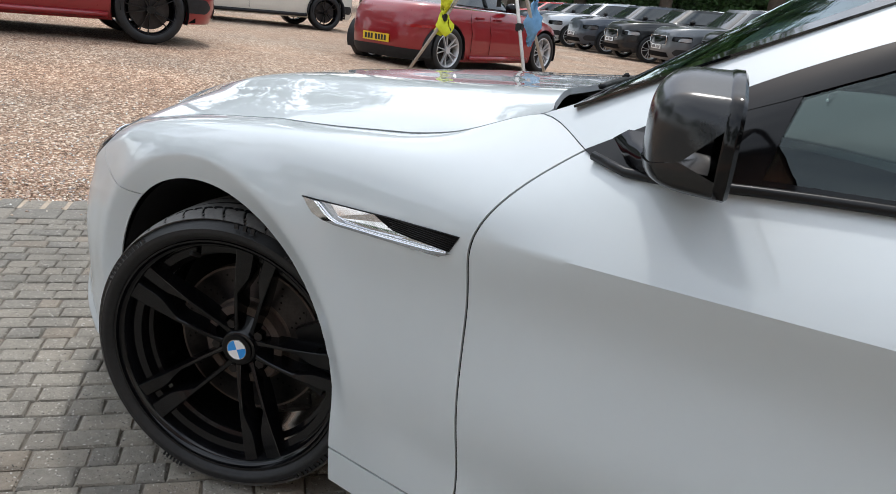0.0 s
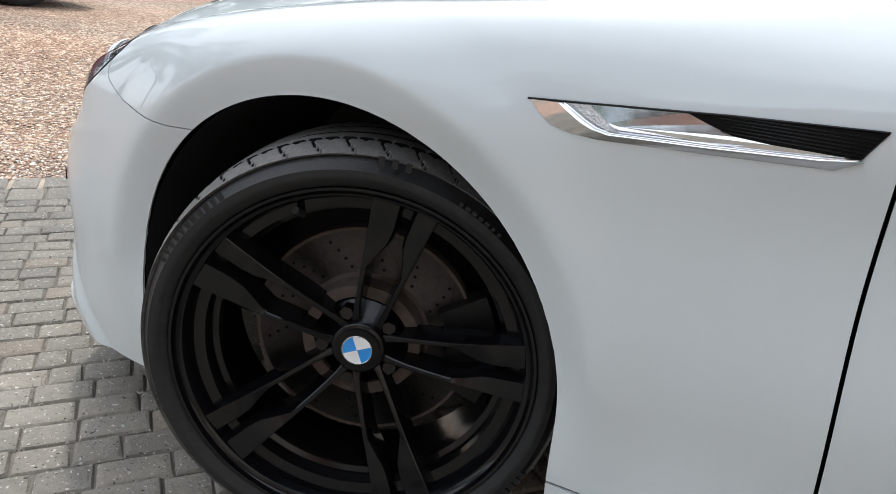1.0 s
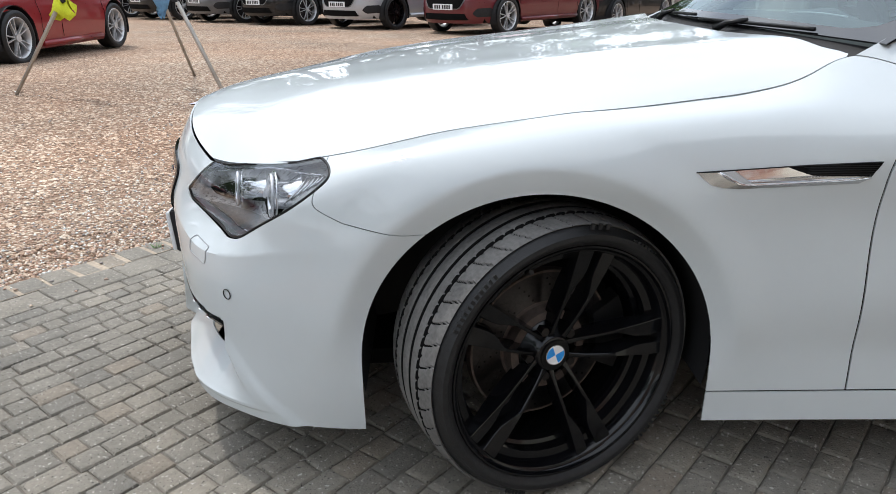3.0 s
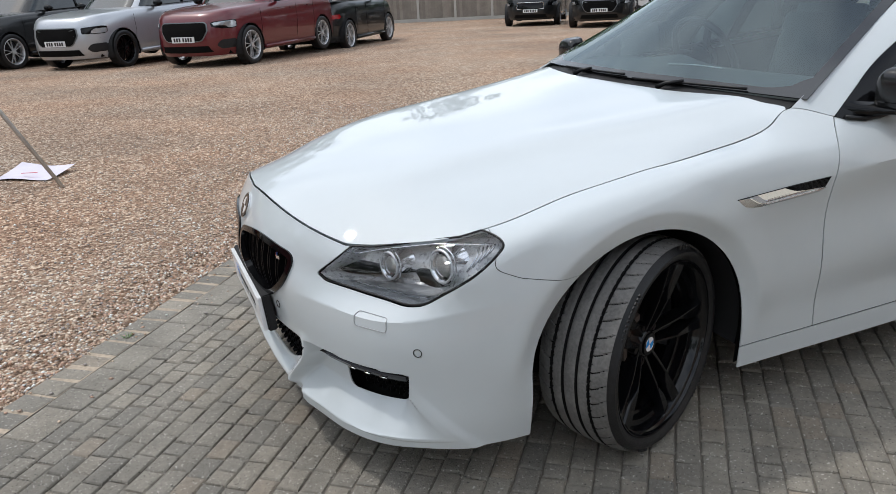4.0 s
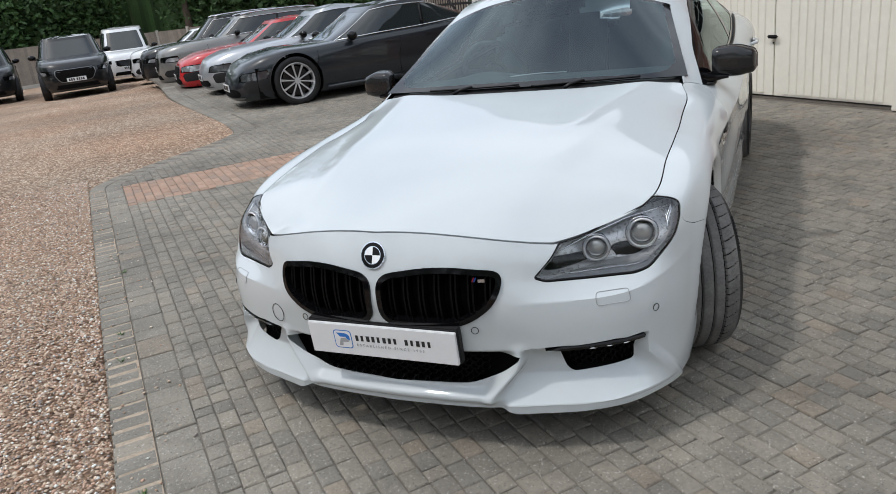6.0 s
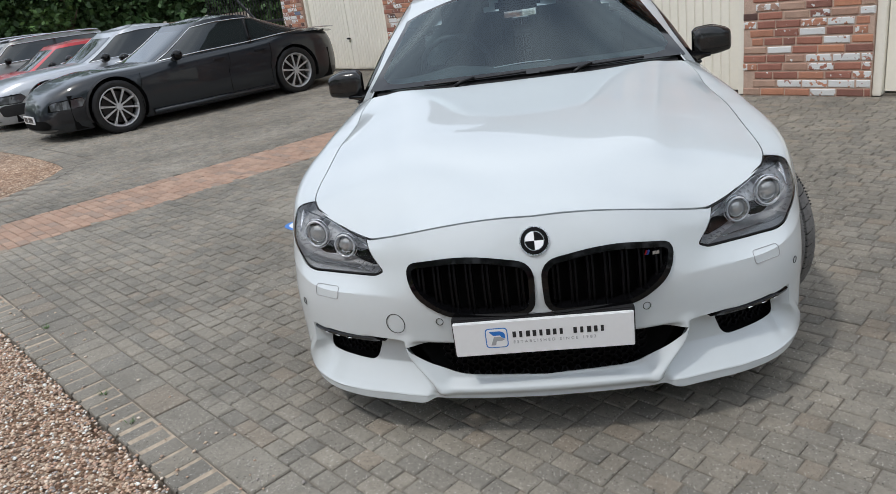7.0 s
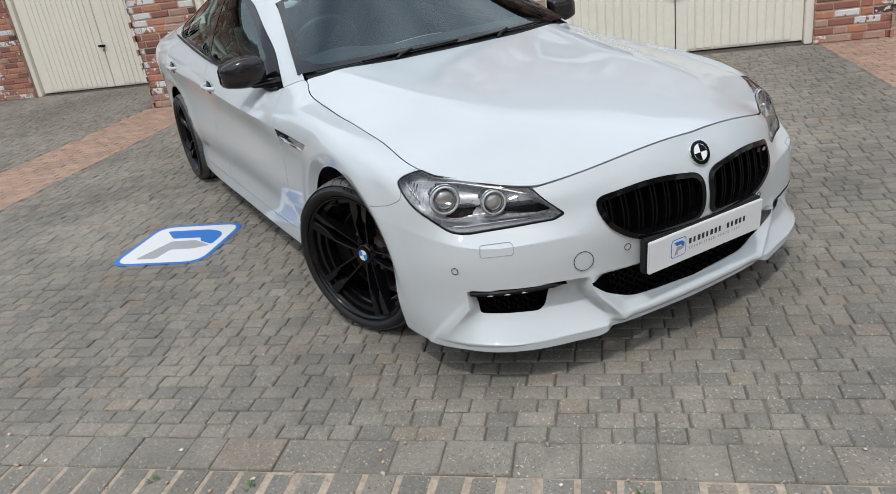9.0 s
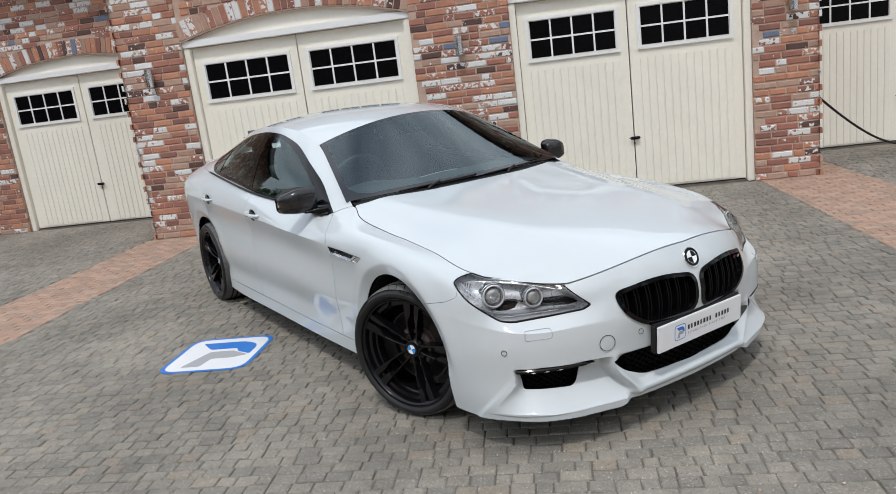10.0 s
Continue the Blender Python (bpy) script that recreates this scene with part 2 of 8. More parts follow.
def rounded(P, r, seg=6):
    """Polygon with its corners rounded by r (one radius or one a corner)."""
    P = [np.array(p, float) for p in P]
    out = []
    R = r if hasattr(r, "__len__") else [r] * len(P)
    for k, p in enumerate(P):
        a, b = P[k - 1] - p, P[(k + 1) % len(P)] - p
        la, lb = np.linalg.norm(a), np.linalg.norm(b)
        q = min(R[k], la * 0.48, lb * 0.48)
        A, B = p + a / la * q, p + b / lb * q
        for i in range(seg + 1):
            t = i / seg
            out.append((1 - t) ** 2 * A + 2 * t * (1 - t) * p + t * t * B)
    return np.array(out)


def thick(V, F, t, bevel=0.0):
    """Gives an open sheet a thickness t against its normals, closing the rims."""
    V = np.array(V, float)[:, :3]
    N = np.zeros_like(V)
    for size in {len(f) for f in F}:
        I = np.array([f for f in F if len(f) == size])
        P = V[I]
        nrm = sum(np.cross(P[:, k] - P[:, 0], P[:, k + 1] - P[:, 0]) for k in range(1, size - 1))
        for c in range(size):
            np.add.at(N, I[:, c], nrm)
    N /= np.maximum(np.linalg.norm(N, axis=1), 1e-12)[:, None]
    n = len(V)
    W = np.vstack([V, V - N * t])
    cnt = {}
    for f in F:
        for k, i in enumerate(f):
            cnt[(i, f[(k + 1) % len(f)])] = 1
    G = list(F) + [tuple(i + n for i in f[::-1]) for f in F]
    for (i, j) in list(cnt):
        if (j, i) not in cnt:
            G.append((j, i, i + n, j + n))
    return W, G


def sharp(me, degrees=35):
    """Smooth shading with edges past the angle kept sharp."""
    bm = bmesh.new()
    bm.from_mesh(me)
    lim = radians(degrees)
    for e in bm.edges:
        e.smooth = not (len(e.link_faces) == 2 and e.calc_face_angle(0) > lim)
    bm.to_mesh(me)
    bm.free()
    return me


def sheet(name, V, F, material, parent, label="", t=0.003, both=False, degrees=35):
    """One panel of sheet metal or glass as a part; both adds the mirror image across the car's middle."""
    V = np.array(V)[:, :3]
    W, G = thick(V, F, t) if t else (V, F)
    if both:
        n = len(W)
        W = np.vstack([W, W * np.array([1, -1, 1])])
        G = list(G) + [tuple(i + n for i in f[::-1]) for f in G]
    return link(name, sharp(mesh_of(name, W, G, material), degrees), parent, label)


def text(name, body, size, material, parent, m, label="", depth=0.0004, align="LEFT", space=1.0):
    """Lettering as a mesh, in the built-in font."""
    cu = bpy.data.curves.new(name, "FONT")
    cu.body, cu.size, cu.extrude, cu.align_x, cu.align_y, cu.resolution_u = body, size, depth, align, "CENTER", 3
    cu.space_character = space
    tmp = bpy.data.objects.new(name, cu)
    scene.collection.objects.link(tmp)
    me = bpy.data.meshes.new_from_object(tmp.evaluated_get(bpy.context.evaluated_depsgraph_get()))
    bpy.data.objects.remove(tmp)
    me.materials.clear()
    me.materials.append(material)
    return link(name, me, parent, label, m)

# ---- the yard: s runs along the garages, d out from them ----
WALL = pose(1.59, -5.3, 0, 0, 0, 49.5)
EDGE = 6.26            # where the paving ends and the gravel begins
BAND = (7.0, 7.9)     # the orange brick band that runs out from the pier


def smooth(a, b, x):
    t = np.clip((x - a) / (b - a), 0, 1)
    return t * t * (3 - 2 * t)


def gravel_z(s, d):
    """The gravel yard falls gently along the garages, beyond the paving."""
    return -0.0245 * (np.clip(s, -25, 45) - 11.4) * np.maximum(smooth(6.2, 11.2, d), smooth(13, 22, s)) - 0.012


def yard(s, d, z=0.0):
    return WALL @ Vector((s, d, z))


def on_ground(x, y):
    p = WALL.inverted() @ Vector((x, y, 0))
    return float(gravel_z(p.x, p.y)) if p.y > 6.2 or p.x > 9.8 else 0.0


GRAVEL = mat("gravel", (0.375, 0.318, 0.268), 0.9, second=(0.24, 0.198, 0.165), scale=0.9, bump=1.0, bscale=70)
gn, gl_ = GRAVEL.node_tree.nodes, GRAVEL.node_tree.links
gb = gn["Principled BSDF"]
gco = gn.new("ShaderNodeTexCoord").outputs["Object"]
vor = gn.new("ShaderNodeTexVoronoi")
vor.inputs["Scale"].default_value = 62
gl_.new(gco, vor.inputs["Vector"])
vcr = gn.new("ShaderNodeValToRGB")
for k, (p, c) in enumerate(((0.0, (0.15, 0.11, 0.085)), (0.35, (0.48, 0.365, 0.28)), (0.6, (0.36, 0.24, 0.175)), (0.8, (0.76, 0.665, 0.565)), (1.0, (1.0, 0.94, 0.86)))):
    e = vcr.color_ramp.elements[k] if k < 2 else vcr.color_ramp.elements.new(p)
    e.position, e.color = p, (*c, 1)
vsp = gn.new("ShaderNodeSeparateColor")
gl_.new(vor.outputs["Color"], vsp.inputs[0]), gl_.new(vsp.outputs[0], vcr.inputs[0])
vmx = gn.new("ShaderNodeMix")
vmx.data_type, vmx.blend_type = "RGBA", "MULTIPLY"
vmx.inputs[0].default_value = 1.0
old = gb.inputs["Base Color"].links[0].from_socket
gain = gn.new("ShaderNodeMix")
gain.data_type, gain.blend_type = "RGBA", "MULTIPLY"
gain.inputs[0].default_value, gain.inputs[7].default_value = 1.0, (2.4, 2.55, 2.7, 1)
gl_.new(old, gain.inputs[6]), gl_.new(gain.outputs[2], vmx.inputs[6]), gl_.new(vcr.outputs[0], vmx.inputs[7])
gl_.new(vmx.outputs[2], gb.inputs["Base Color"])
vbp = gn.new("ShaderNodeBump")
vbp.inputs["Strength"].default_value, vbp.inputs["Distance"].default_value = 1.0, 0.012
vbp.invert = True
gl_.new(vor.outputs["Distance"], vbp.inputs["Height"]), gl_.new(vbp.outputs[0], gb.inputs["Normal"])

gt, gr, gx = gn.new("ShaderNodeTexNoise"), gn.new("ShaderNodeMapRange"), gn.new("ShaderNodeMix")
gt.inputs["Scale"].default_value, gt.inputs["Detail"].default_value = 0.55, 5
gr.inputs[1].default_value, gr.inputs[2].default_value = 0.36, 0.64
gx.data_type, gx.blend_type = "RGBA", "MULTIPLY"
gx.inputs[0].default_value = 1
gtone = gn.new("ShaderNodeMix")
gtone.data_type = "RGBA"
gtone.inputs[6].default_value, gtone.inputs[7].default_value = (1.06, 0.96, 0.88, 1), (0.97, 1.0, 1.0, 1)
gl_.new(gco, gt.inputs["Vector"]), gl_.new(gt.outputs[0], gr.inputs[0]), gl_.new(gr.outputs[0], gtone.inputs[0])
gl_.new(vmx.outputs[2], gx.inputs[6]), gl_.new(gtone.outputs[2], gx.inputs[7]), gl_.new(gx.outputs[2], gb.inputs["Base Color"])

JOINT = mat("jointing_sand", (0.150, 0.131, 0.108), 0.95, var=0.4, scale=6, bump=0.8, bscale=180)
PAVER = mat("concrete_paver", (1, 1, 1), 0.85, var=0.42, scale=7, bump=0.8, bscale=190)
PAVER_TONES = ((0.0, (0.296, 0.271, 0.227)), (0.17, (0.272, 0.249, 0.209)), (0.34, (0.312, 0.284, 0.235)), (0.52, (0.256, 0.237, 0.202)), (0.66, (0.300, 0.274, 0.228)), (0.80, (0.332, 0.298, 0.244)), (0.92, (0.326, 0.279, 0.221)))
ramp_by_random(PAVER, PAVER_TONES)
PAVER_FAR = mat("concrete_paver_far", (1, 1, 1), 0.85, var=0.42, scale=7, bump=0.8, bscale=190)
ramp_by_random(PAVER_FAR, PAVER_TONES, island=True)
specks(PAVER), specks(PAVER_FAR)


def patches(m, low=0.74, high=1.10, scale=0.9):
    """Broad uneven staining over a material."""
    n, l = m.node_tree.nodes, m.node_tree.links
    b = n["Principled BSDF"]
    src = b.inputs["Base Color"].links[0].from_socket
    t, r, x = n.new("ShaderNodeTexNoise"), n.new("ShaderNodeMapRange"), n.new("ShaderNodeMix")
    t.inputs["Scale"].default_value, t.inputs["Detail"].default_value = scale, 4
    r.inputs[1].default_value, r.inputs[2].default_value, r.inputs[3].default_value, r.inputs[4].default_value = 0.34, 0.66, low, high
    x.data_type, x.blend_type = "RGBA", "MULTIPLY"
    x.inputs[0].default_value = 1
    l.new(n.new("ShaderNodeNewGeometry").outputs["Position"], t.inputs["Vector"])
    l.new(t.outputs[0], r.inputs[0]), l.new(r.outputs[0], x.inputs[7]), l.new(src, x.inputs[6])
    l.new(x.outputs[2], b.inputs["Base Color"])


patches(PAVER), patches(PAVER_FAR), patches(GRAVEL, 0.76, 1.06, 0.33)
BAND_BRICK = mat("orange_brick_paver", (1, 1, 1), 0.85, var=0.25, scale=7, bump=0.6, bscale=190)
ramp_by_random(BAND_BRICK, ((0.0, (0.42, 0.275, 0.20)), (0.3, (0.37, 0.25, 0.185)), (0.6, (0.45, 0.305, 0.225)), (0.85, (0.35, 0.255, 0.20))), island=True)

# the gravel: one sheet that reaches the horizon, finer towards the middle
gs = np.concatenate([[-2500, -600, -150, -60], np.arange(-30, 50, 2.0), [70, 160, 600, 2500]])
gd = np.concatenate([[-2500, -600, -150, -40, -8, 0.0, 3.0], np.arange(4.2, 14, 0.6), np.arange(14, 60, 4.0), [80, 160, 600, 2500]])
GV = []
for s in gs:
    for d in gd:
        z = float(gravel_z(s, d)) - (0.06 if d < 4.0 else 0.0)
        z -= 0.10 * float(smooth(9.4, 8.4, s) * smooth(6.25, 5.9, d))
        GV.append(yard(float(s), float(d), z))
ground = link("ground", mesh_of("ground", GV, grid_faces(len(gs), len(gd), True), GRAVEL))
tagged(ground, "reddish-brown loose gravel yard that falls gently away", "gravel", kind="structure")


def paved_edge(s):
    """How far out the paving reaches at s."""
    return EDGE - 1.75 * float(smooth(7.95, 10.2, s)) + 0.10 * math.sin(s * 0.5) * float(smooth(9, 12, s))


ps = np.concatenate([[-30], np.arange(-8, 24, 0.4)])
PV = []
for i, s in enumerate(ps):
    PV += [yard(float(s), -9.0, -0.0075), yard(float(s), paved_edge(s) - 0.01, -0.0075), yard(float(s), paved_edge(s), -0.06)]
bed = link("pavement", mesh_of("pavement", PV, grid_faces(len(ps), 3, True), JOINT, False))
tagged(bed, "weathered grey block paving with sanded joints", "paving", kind="structure")


def block(l, w, seed, h=0.05):
    """A tumbled paving block, its top face slightly domed and its rim worn, centred on its top."""
    rnd = random.Random(seed)
    V = []
    j = lambda a: rnd.uniform(-a, a)
    for inset, z in ((0.0, -h), (0.0, -0.006), (0.004, -0.0008), (0.012, 0.0010)):
        for sx, sy in ((-1, -1), (1, -1), (1, 1), (-1, 1)):
            V.append((sx * (l / 2 - inset) + j(0.0016), sy * (w / 2 - inset) + j(0.0016), z + j(0.0006)))
    F = []
    for r in range(3):
        for k in range(4):
            q = (k + 1) % 4
            F.append((r * 4 + k, r * 4 + q, r * 4 + 4 + q, r * 4 + 4 + k))
    F.append((12, 13, 14, 15))
    return V, F


def lay(rows, material):
    """Joins many blocks (centre s, d, length, width, drop, turn) into one mesh."""
    V, F = [], []
    for k, (s, d, l, w, dz, turn) in enumerate(rows):
        bv, bf = block(l, w, k % 40, 0.035)
        n = len(V)
        m = WALL @ pose(s, d, dz, 0, 0, turn)
        V += [m @ Vector(v) for v in bv]
        F += [tuple(i + n for i in f) for f in bf]
    return mesh_of("block_paving", V, F, material, False)


rng = random.Random(7)
near_blocks, far_blocks, band_blocks = [], [], []
JG = 0.0032
# the outer course of headers, mortared, and the course of large blocks behind it
s = -5.0
while s < 7.9:
    w = rng.uniform(0.080, 0.096)
    near_blocks.append((s + w / 2, EDGE - 0.072, w, 0.140, rng.uniform(-0.004, 0.002), rng.uniform(-2, 2)))
    s += w + 0.013
s = -5.0
while s < 7.9:
    w = rng.choice((0.115, 0.15, 0.15, 0.19, 0.21))
    near_blocks.append((s + w / 2, EDGE - 0.222, w, 0.148, rng.uniform(-0.003, 0.002), rng.uniform(-0.8, 0.8)))
    s += w + JG
# the field, in courses of mixed lengths
d, course = EDGE - 0.300, 0
while d > -8:
    depth = 0.0695
    s = (-4.5 if d > 0 else -3.5) - rng.uniform(0, 0.2)
    while s < 17:
        l = rng.choice((0.062, 0.078, 0.092, 0.092, 0.108, 0.122))
        c, dc = s + l / 2, d - depth / 2
        s += l + JG
        inside = dc < paved_edge(c) - 0.30 if c > 7.9 else True
        if not inside or (dc < 0.0 and -0.05 < c < 7.85) or (dc < -1.72):
            continue
        if BAND[0] < c < BAND[1] or (-0.35 < c < 0.62 and dc < 5.4):
            continue
        row = (c, dc, l, depth, rng.uniform(-0.003, 0.002), rng.uniform(-0.7, 0.7))
        far_blocks.append(row)
    d -= depth + JG
# the two orange bands
for s0, s1, d0, d1 in ((BAND[0], BAND[1], 0.0, EDGE - 0.30), (-0.35, 0.62, 0.0, 5.4), (-0.35, -0.05, -1.7, 0.0)):
    d = d1
    while d > d0 + 0.06:
        s = s0 + (0.0 if round((d1 - d) / 0.077) % 2 else -0.0)
        k = 0
        while s < s1 - 0.03:
            l = min(0.150 if (k or round((d1 - d) / 0.077) % 2) else 0.075, s1 - s)
            band_blocks.append((s + l / 2, d - 0.036, l, 0.072, rng.uniform(-0.003, 0.002), rng.uniform(-0.6, 0.6)))
            s += l + JG
            k += 1
        d -= 0.072 + JG
# the kerb course that follows the curved end of the paving
for k in range(90):
    s = 7.95 + k * 0.125
    e0, e1 = paved_edge(s), paved_edge(s + 0.125)
    turn = math.degrees(math.atan2(e1 - e0, 0.125))
    for off in (0.075, 0.22):
        far_blocks.append((s + off * math.sin(radians(turn)), e0 - off * math.cos(radians(turn)), 0.118, 0.138, rng.uniform(-0.003, 0.001), turn))
tagged(link("block_paving_field", lay(band_blocks, BAND_BRICK), bed), "orange clay brick paver bands", kind="stuff")


# ---- the garages ----
STONE_MORTAR = mat("lime_mortar", (0.50, 0.36, 0.285), 0.95, var=0.22, scale=9, bump=0.8, bscale=150)
BRICK_TONES = ((0.0, (0.431, 0.189, 0.135)), (0.16, (0.367, 0.162, 0.120)), (0.32, (0.520, 0.247, 0.160)), (0.46, (0.294, 0.138, 0.107)), (0.56, (0.585, 0.274, 0.169)), (0.68, (0.471, 0.292, 0.219)), (0.78, (0.133, 0.073, 0.062)), (0.86, (0.521, 0.347, 0.264)), (0.985, (0.188, 0.225, 0.317)))
BRICK = mat("reclaimed_brick", (1, 1, 1), 0.88, var=0.30, scale=11, bump=1.0, bscale=110)
ramp_by_random(BRICK, BRICK_TONES)
BRICK_FAR = mat("reclaimed_brick_joined", (1, 1, 1), 0.88, var=0.30, scale=11, bump=1.0, bscale=110)
ramp_by_random(BRICK_FAR, BRICK_TONES, island=True)


def old_whitewash(m, island):
    """Remains of white paint on some of the bricks, nearly whole on a few and in flakes on others."""
    n, l = m.node_tree.nodes, m.node_tree.links
    b = n["Principled BSDF"]
    src = b.inputs["Base Color"].links[0].from_socket
    r = n.new("ShaderNodeNewGeometry").outputs["Random Per Island"] if island else n.new("ShaderNodeObjectInfo").outputs["Random"]
    mul, frac, lim = n.new("ShaderNodeMath"), n.new("ShaderNodeMath"), n.new("ShaderNodeValToRGB")
    mul.operation, mul.inputs[1].default_value, frac.operation = "MULTIPLY", 17.3, "FRACT"
    for k, (p, v) in enumerate(((0.0, 0.78), (0.54, 0.69), (0.68, 0.57), (0.83, 0.44), (1.0, 0.31))):
        e = lim.color_ramp.elements[k] if k < 2 else lim.color_ramp.elements.new(p)
        e.position, e.color = p, (v, v, v, 1)
    t = n.new("ShaderNodeTexNoise")
    t.inputs["Scale"].default_value, t.inputs["Detail"].default_value = 24, 6
    l.new(n.new("ShaderNodeNewGeometry").outputs["Position"], t.inputs["Vector"])
    d, k_, x = n.new("ShaderNodeMath"), n.new("ShaderNodeMapRange"), n.new("ShaderNodeMix")
    d.operation = "SUBTRACT"
    k_.inputs[1].default_value, k_.inputs[2].default_value = 0.0, 0.03
    x.data_type = "RGBA"
    x.inputs[7].default_value = (0.70, 0.70, 0.69, 1)
    l.new(r, mul.inputs[0]), l.new(mul.outputs[0], frac.inputs[0]), l.new(frac.outputs[0], lim.inputs[0])
    l.new(t.outputs[0], d.inputs[0]), l.new(lim.outputs[0], d.inputs[1]), l.new(d.outputs[0], k_.inputs[0])
    l.new(k_.outputs[0], x.inputs[0]), l.new(src, x.inputs[6]), l.new(x.outputs[2], b.inputs["Base Color"])


old_whitewash(BRICK, False), old_whitewash(BRICK_FAR, True)
CREAM = mat("cream_door_paint", (0.87, 0.83, 0.725), 0.42, var=0.035, scale=2.5)
CREAM_TRIM = mat("cream_trim_paint", (0.87, 0.835, 0.74), 0.42, var=0.04, scale=3)
WHITE_TRIM = mat("white_trim_paint", (0.84, 0.84, 0.83), 0.38, var=0.03, scale=4)
PANE_DARK = mat("obscure_glass", (0.003, 0.003, 0.0035), 0.16, bump=0.8, bscale=26, spec=0.06)
GUTTER = mat("dark_gutter", (0.03, 0.028, 0.027), 0.45, var=0.2)
SLATE = mat("roof_slate", (0.10, 0.085, 0.08), 0.8, var=0.3, scale=4, bump=0.6)

WALL_TOP, WING = 3.75, -1.7
doors = [("door_1", 11.57, 14.1, WING), ("door_2", 8.27, 10.8, WING), ("door_3", 4.30, 7.0, 0.0), ("door_4", 0.67, 3.2, 0.0), ("door_5", -2.85, -0.32, WING)]
SPRING, RISE = 2.27, 0.20     # the doors' flat head and the rise of the brick arch over it


def arch_z(s, s0, s1):
    t = (s - (s0 + s1) / 2) / ((s1 - s0) / 2)
    return SPRING + RISE * max(0.0, 1 - t * t) if abs(t) <= 1 else 0.0


def wall_slab(name, s0, s1, d, holes, label):
    """The mortar body of a wall, 0.33 m thick, with its arched openings going through."""
    bm = bmesh.new()
    cuts = sorted([s0, s1] + [h for hole in holes for h in hole])
    V, F = [], []

    def prism(a, b, n):
        for k in range(n):
            x0, x1 = a + (b - a) * k / n, a + (b - a) * (k + 1) / n
            hole = [h for h in holes if h[0] <= (x0 + x1) / 2 <= h[1]]
            z0 = arch_z(x0 if x0 > hole[0][0] else x0 + 1e-6, *hole[0]) if hole else -0.1
            z1 = arch_z(x1 if x1 < hole[0][1] else x1 - 1e-6, *hole[0]) if hole else -0.1
            i = len(V)
            for x, z in ((x0, z0), (x1, z1)):
                V.extend([(x, d, z), (x, d, WALL_TOP), (x, d - 0.33, z), (x, d - 0.33, WALL_TOP)])
            F.extend([(i, i + 1, i + 5, i + 4), (i + 2, i + 6, i + 7, i + 3), (i, i + 4, i + 6, i + 2), (i + 1, i + 3, i + 7, i + 5)])
            if k == 0 and not hole:
                F.append((i, i + 2, i + 3, i + 1))
            if k == n - 1 and not hole:
                F.append((i + 4, i + 5, i + 7, i + 6))
    for a, b in zip(cuts, cuts[1:]):
        if b - a > 1e-4:
            prism(a, b, 16 if any(h[0] <= (a + b) / 2 <= h[1] for h in holes) else 1)
    ob = link(name, mesh_of(name, V, F, STONE_MORTAR, False), m=WALL)
    return tagged(ob, label, "wall", kind="structure")


wall_bay = wall_slab("wall_bay", 0.0, 7.8, 0.0, [(4.30, 7.0), (0.67, 3.2)], "reclaimed red brick garage wall with flecks of white paint")
wall_west = wall_slab("wall_west", 7.81, 14.85, WING, [(11.57, 14.1), (8.27, 10.8)], "reclaimed red brick garage wall set back from the bay")
wall_east = wall_slab("wall_east", -9.0, -0.01, WING, [(-2.85, -0.32)], "reclaimed red brick garage wall set back from the bay")
for nm, s in (("wall_return_west", 7.47), ("wall_return_east", 0.0)):
    ob = part(nm, box_bm((s + (0.005 if s else 0.005), WING - 0.3, -0.1), (s + 0.325, -0.335, WALL_TOP)), STONE_MORTAR, None, m=WALL)
    tagged(ob, "reclaimed red brick side wall of the bay", "wall", kind="structure")


def brick_mesh(l, h, w, seed):
    rnd = random.Random(seed)
    V = []
    for inset, y in ((0.0, -w), (0.0, -0.006), (0.007, 0.0)):
        for sx, sz in ((-1, -1), (1, -1), (1, 1), (-1, 1)):
            V.append((sx * (l / 2 - inset) + rnd.uniform(-0.002, 0.002), y + (rnd.uniform(-0.003, 0.002) if y > -0.01 else 0), sz * (h / 2 - inset) + rnd.uniform(-0.002, 0.002)))
    F = []
    for r in range(2):
        for k in range(4):
            q = (k + 1) % 4
            F.append((r * 4 + k, r * 4 + 4 + k, r * 4 + 4 + q, r * 4 + q))
    F.append((8, 11, 10, 9))
    return V, F


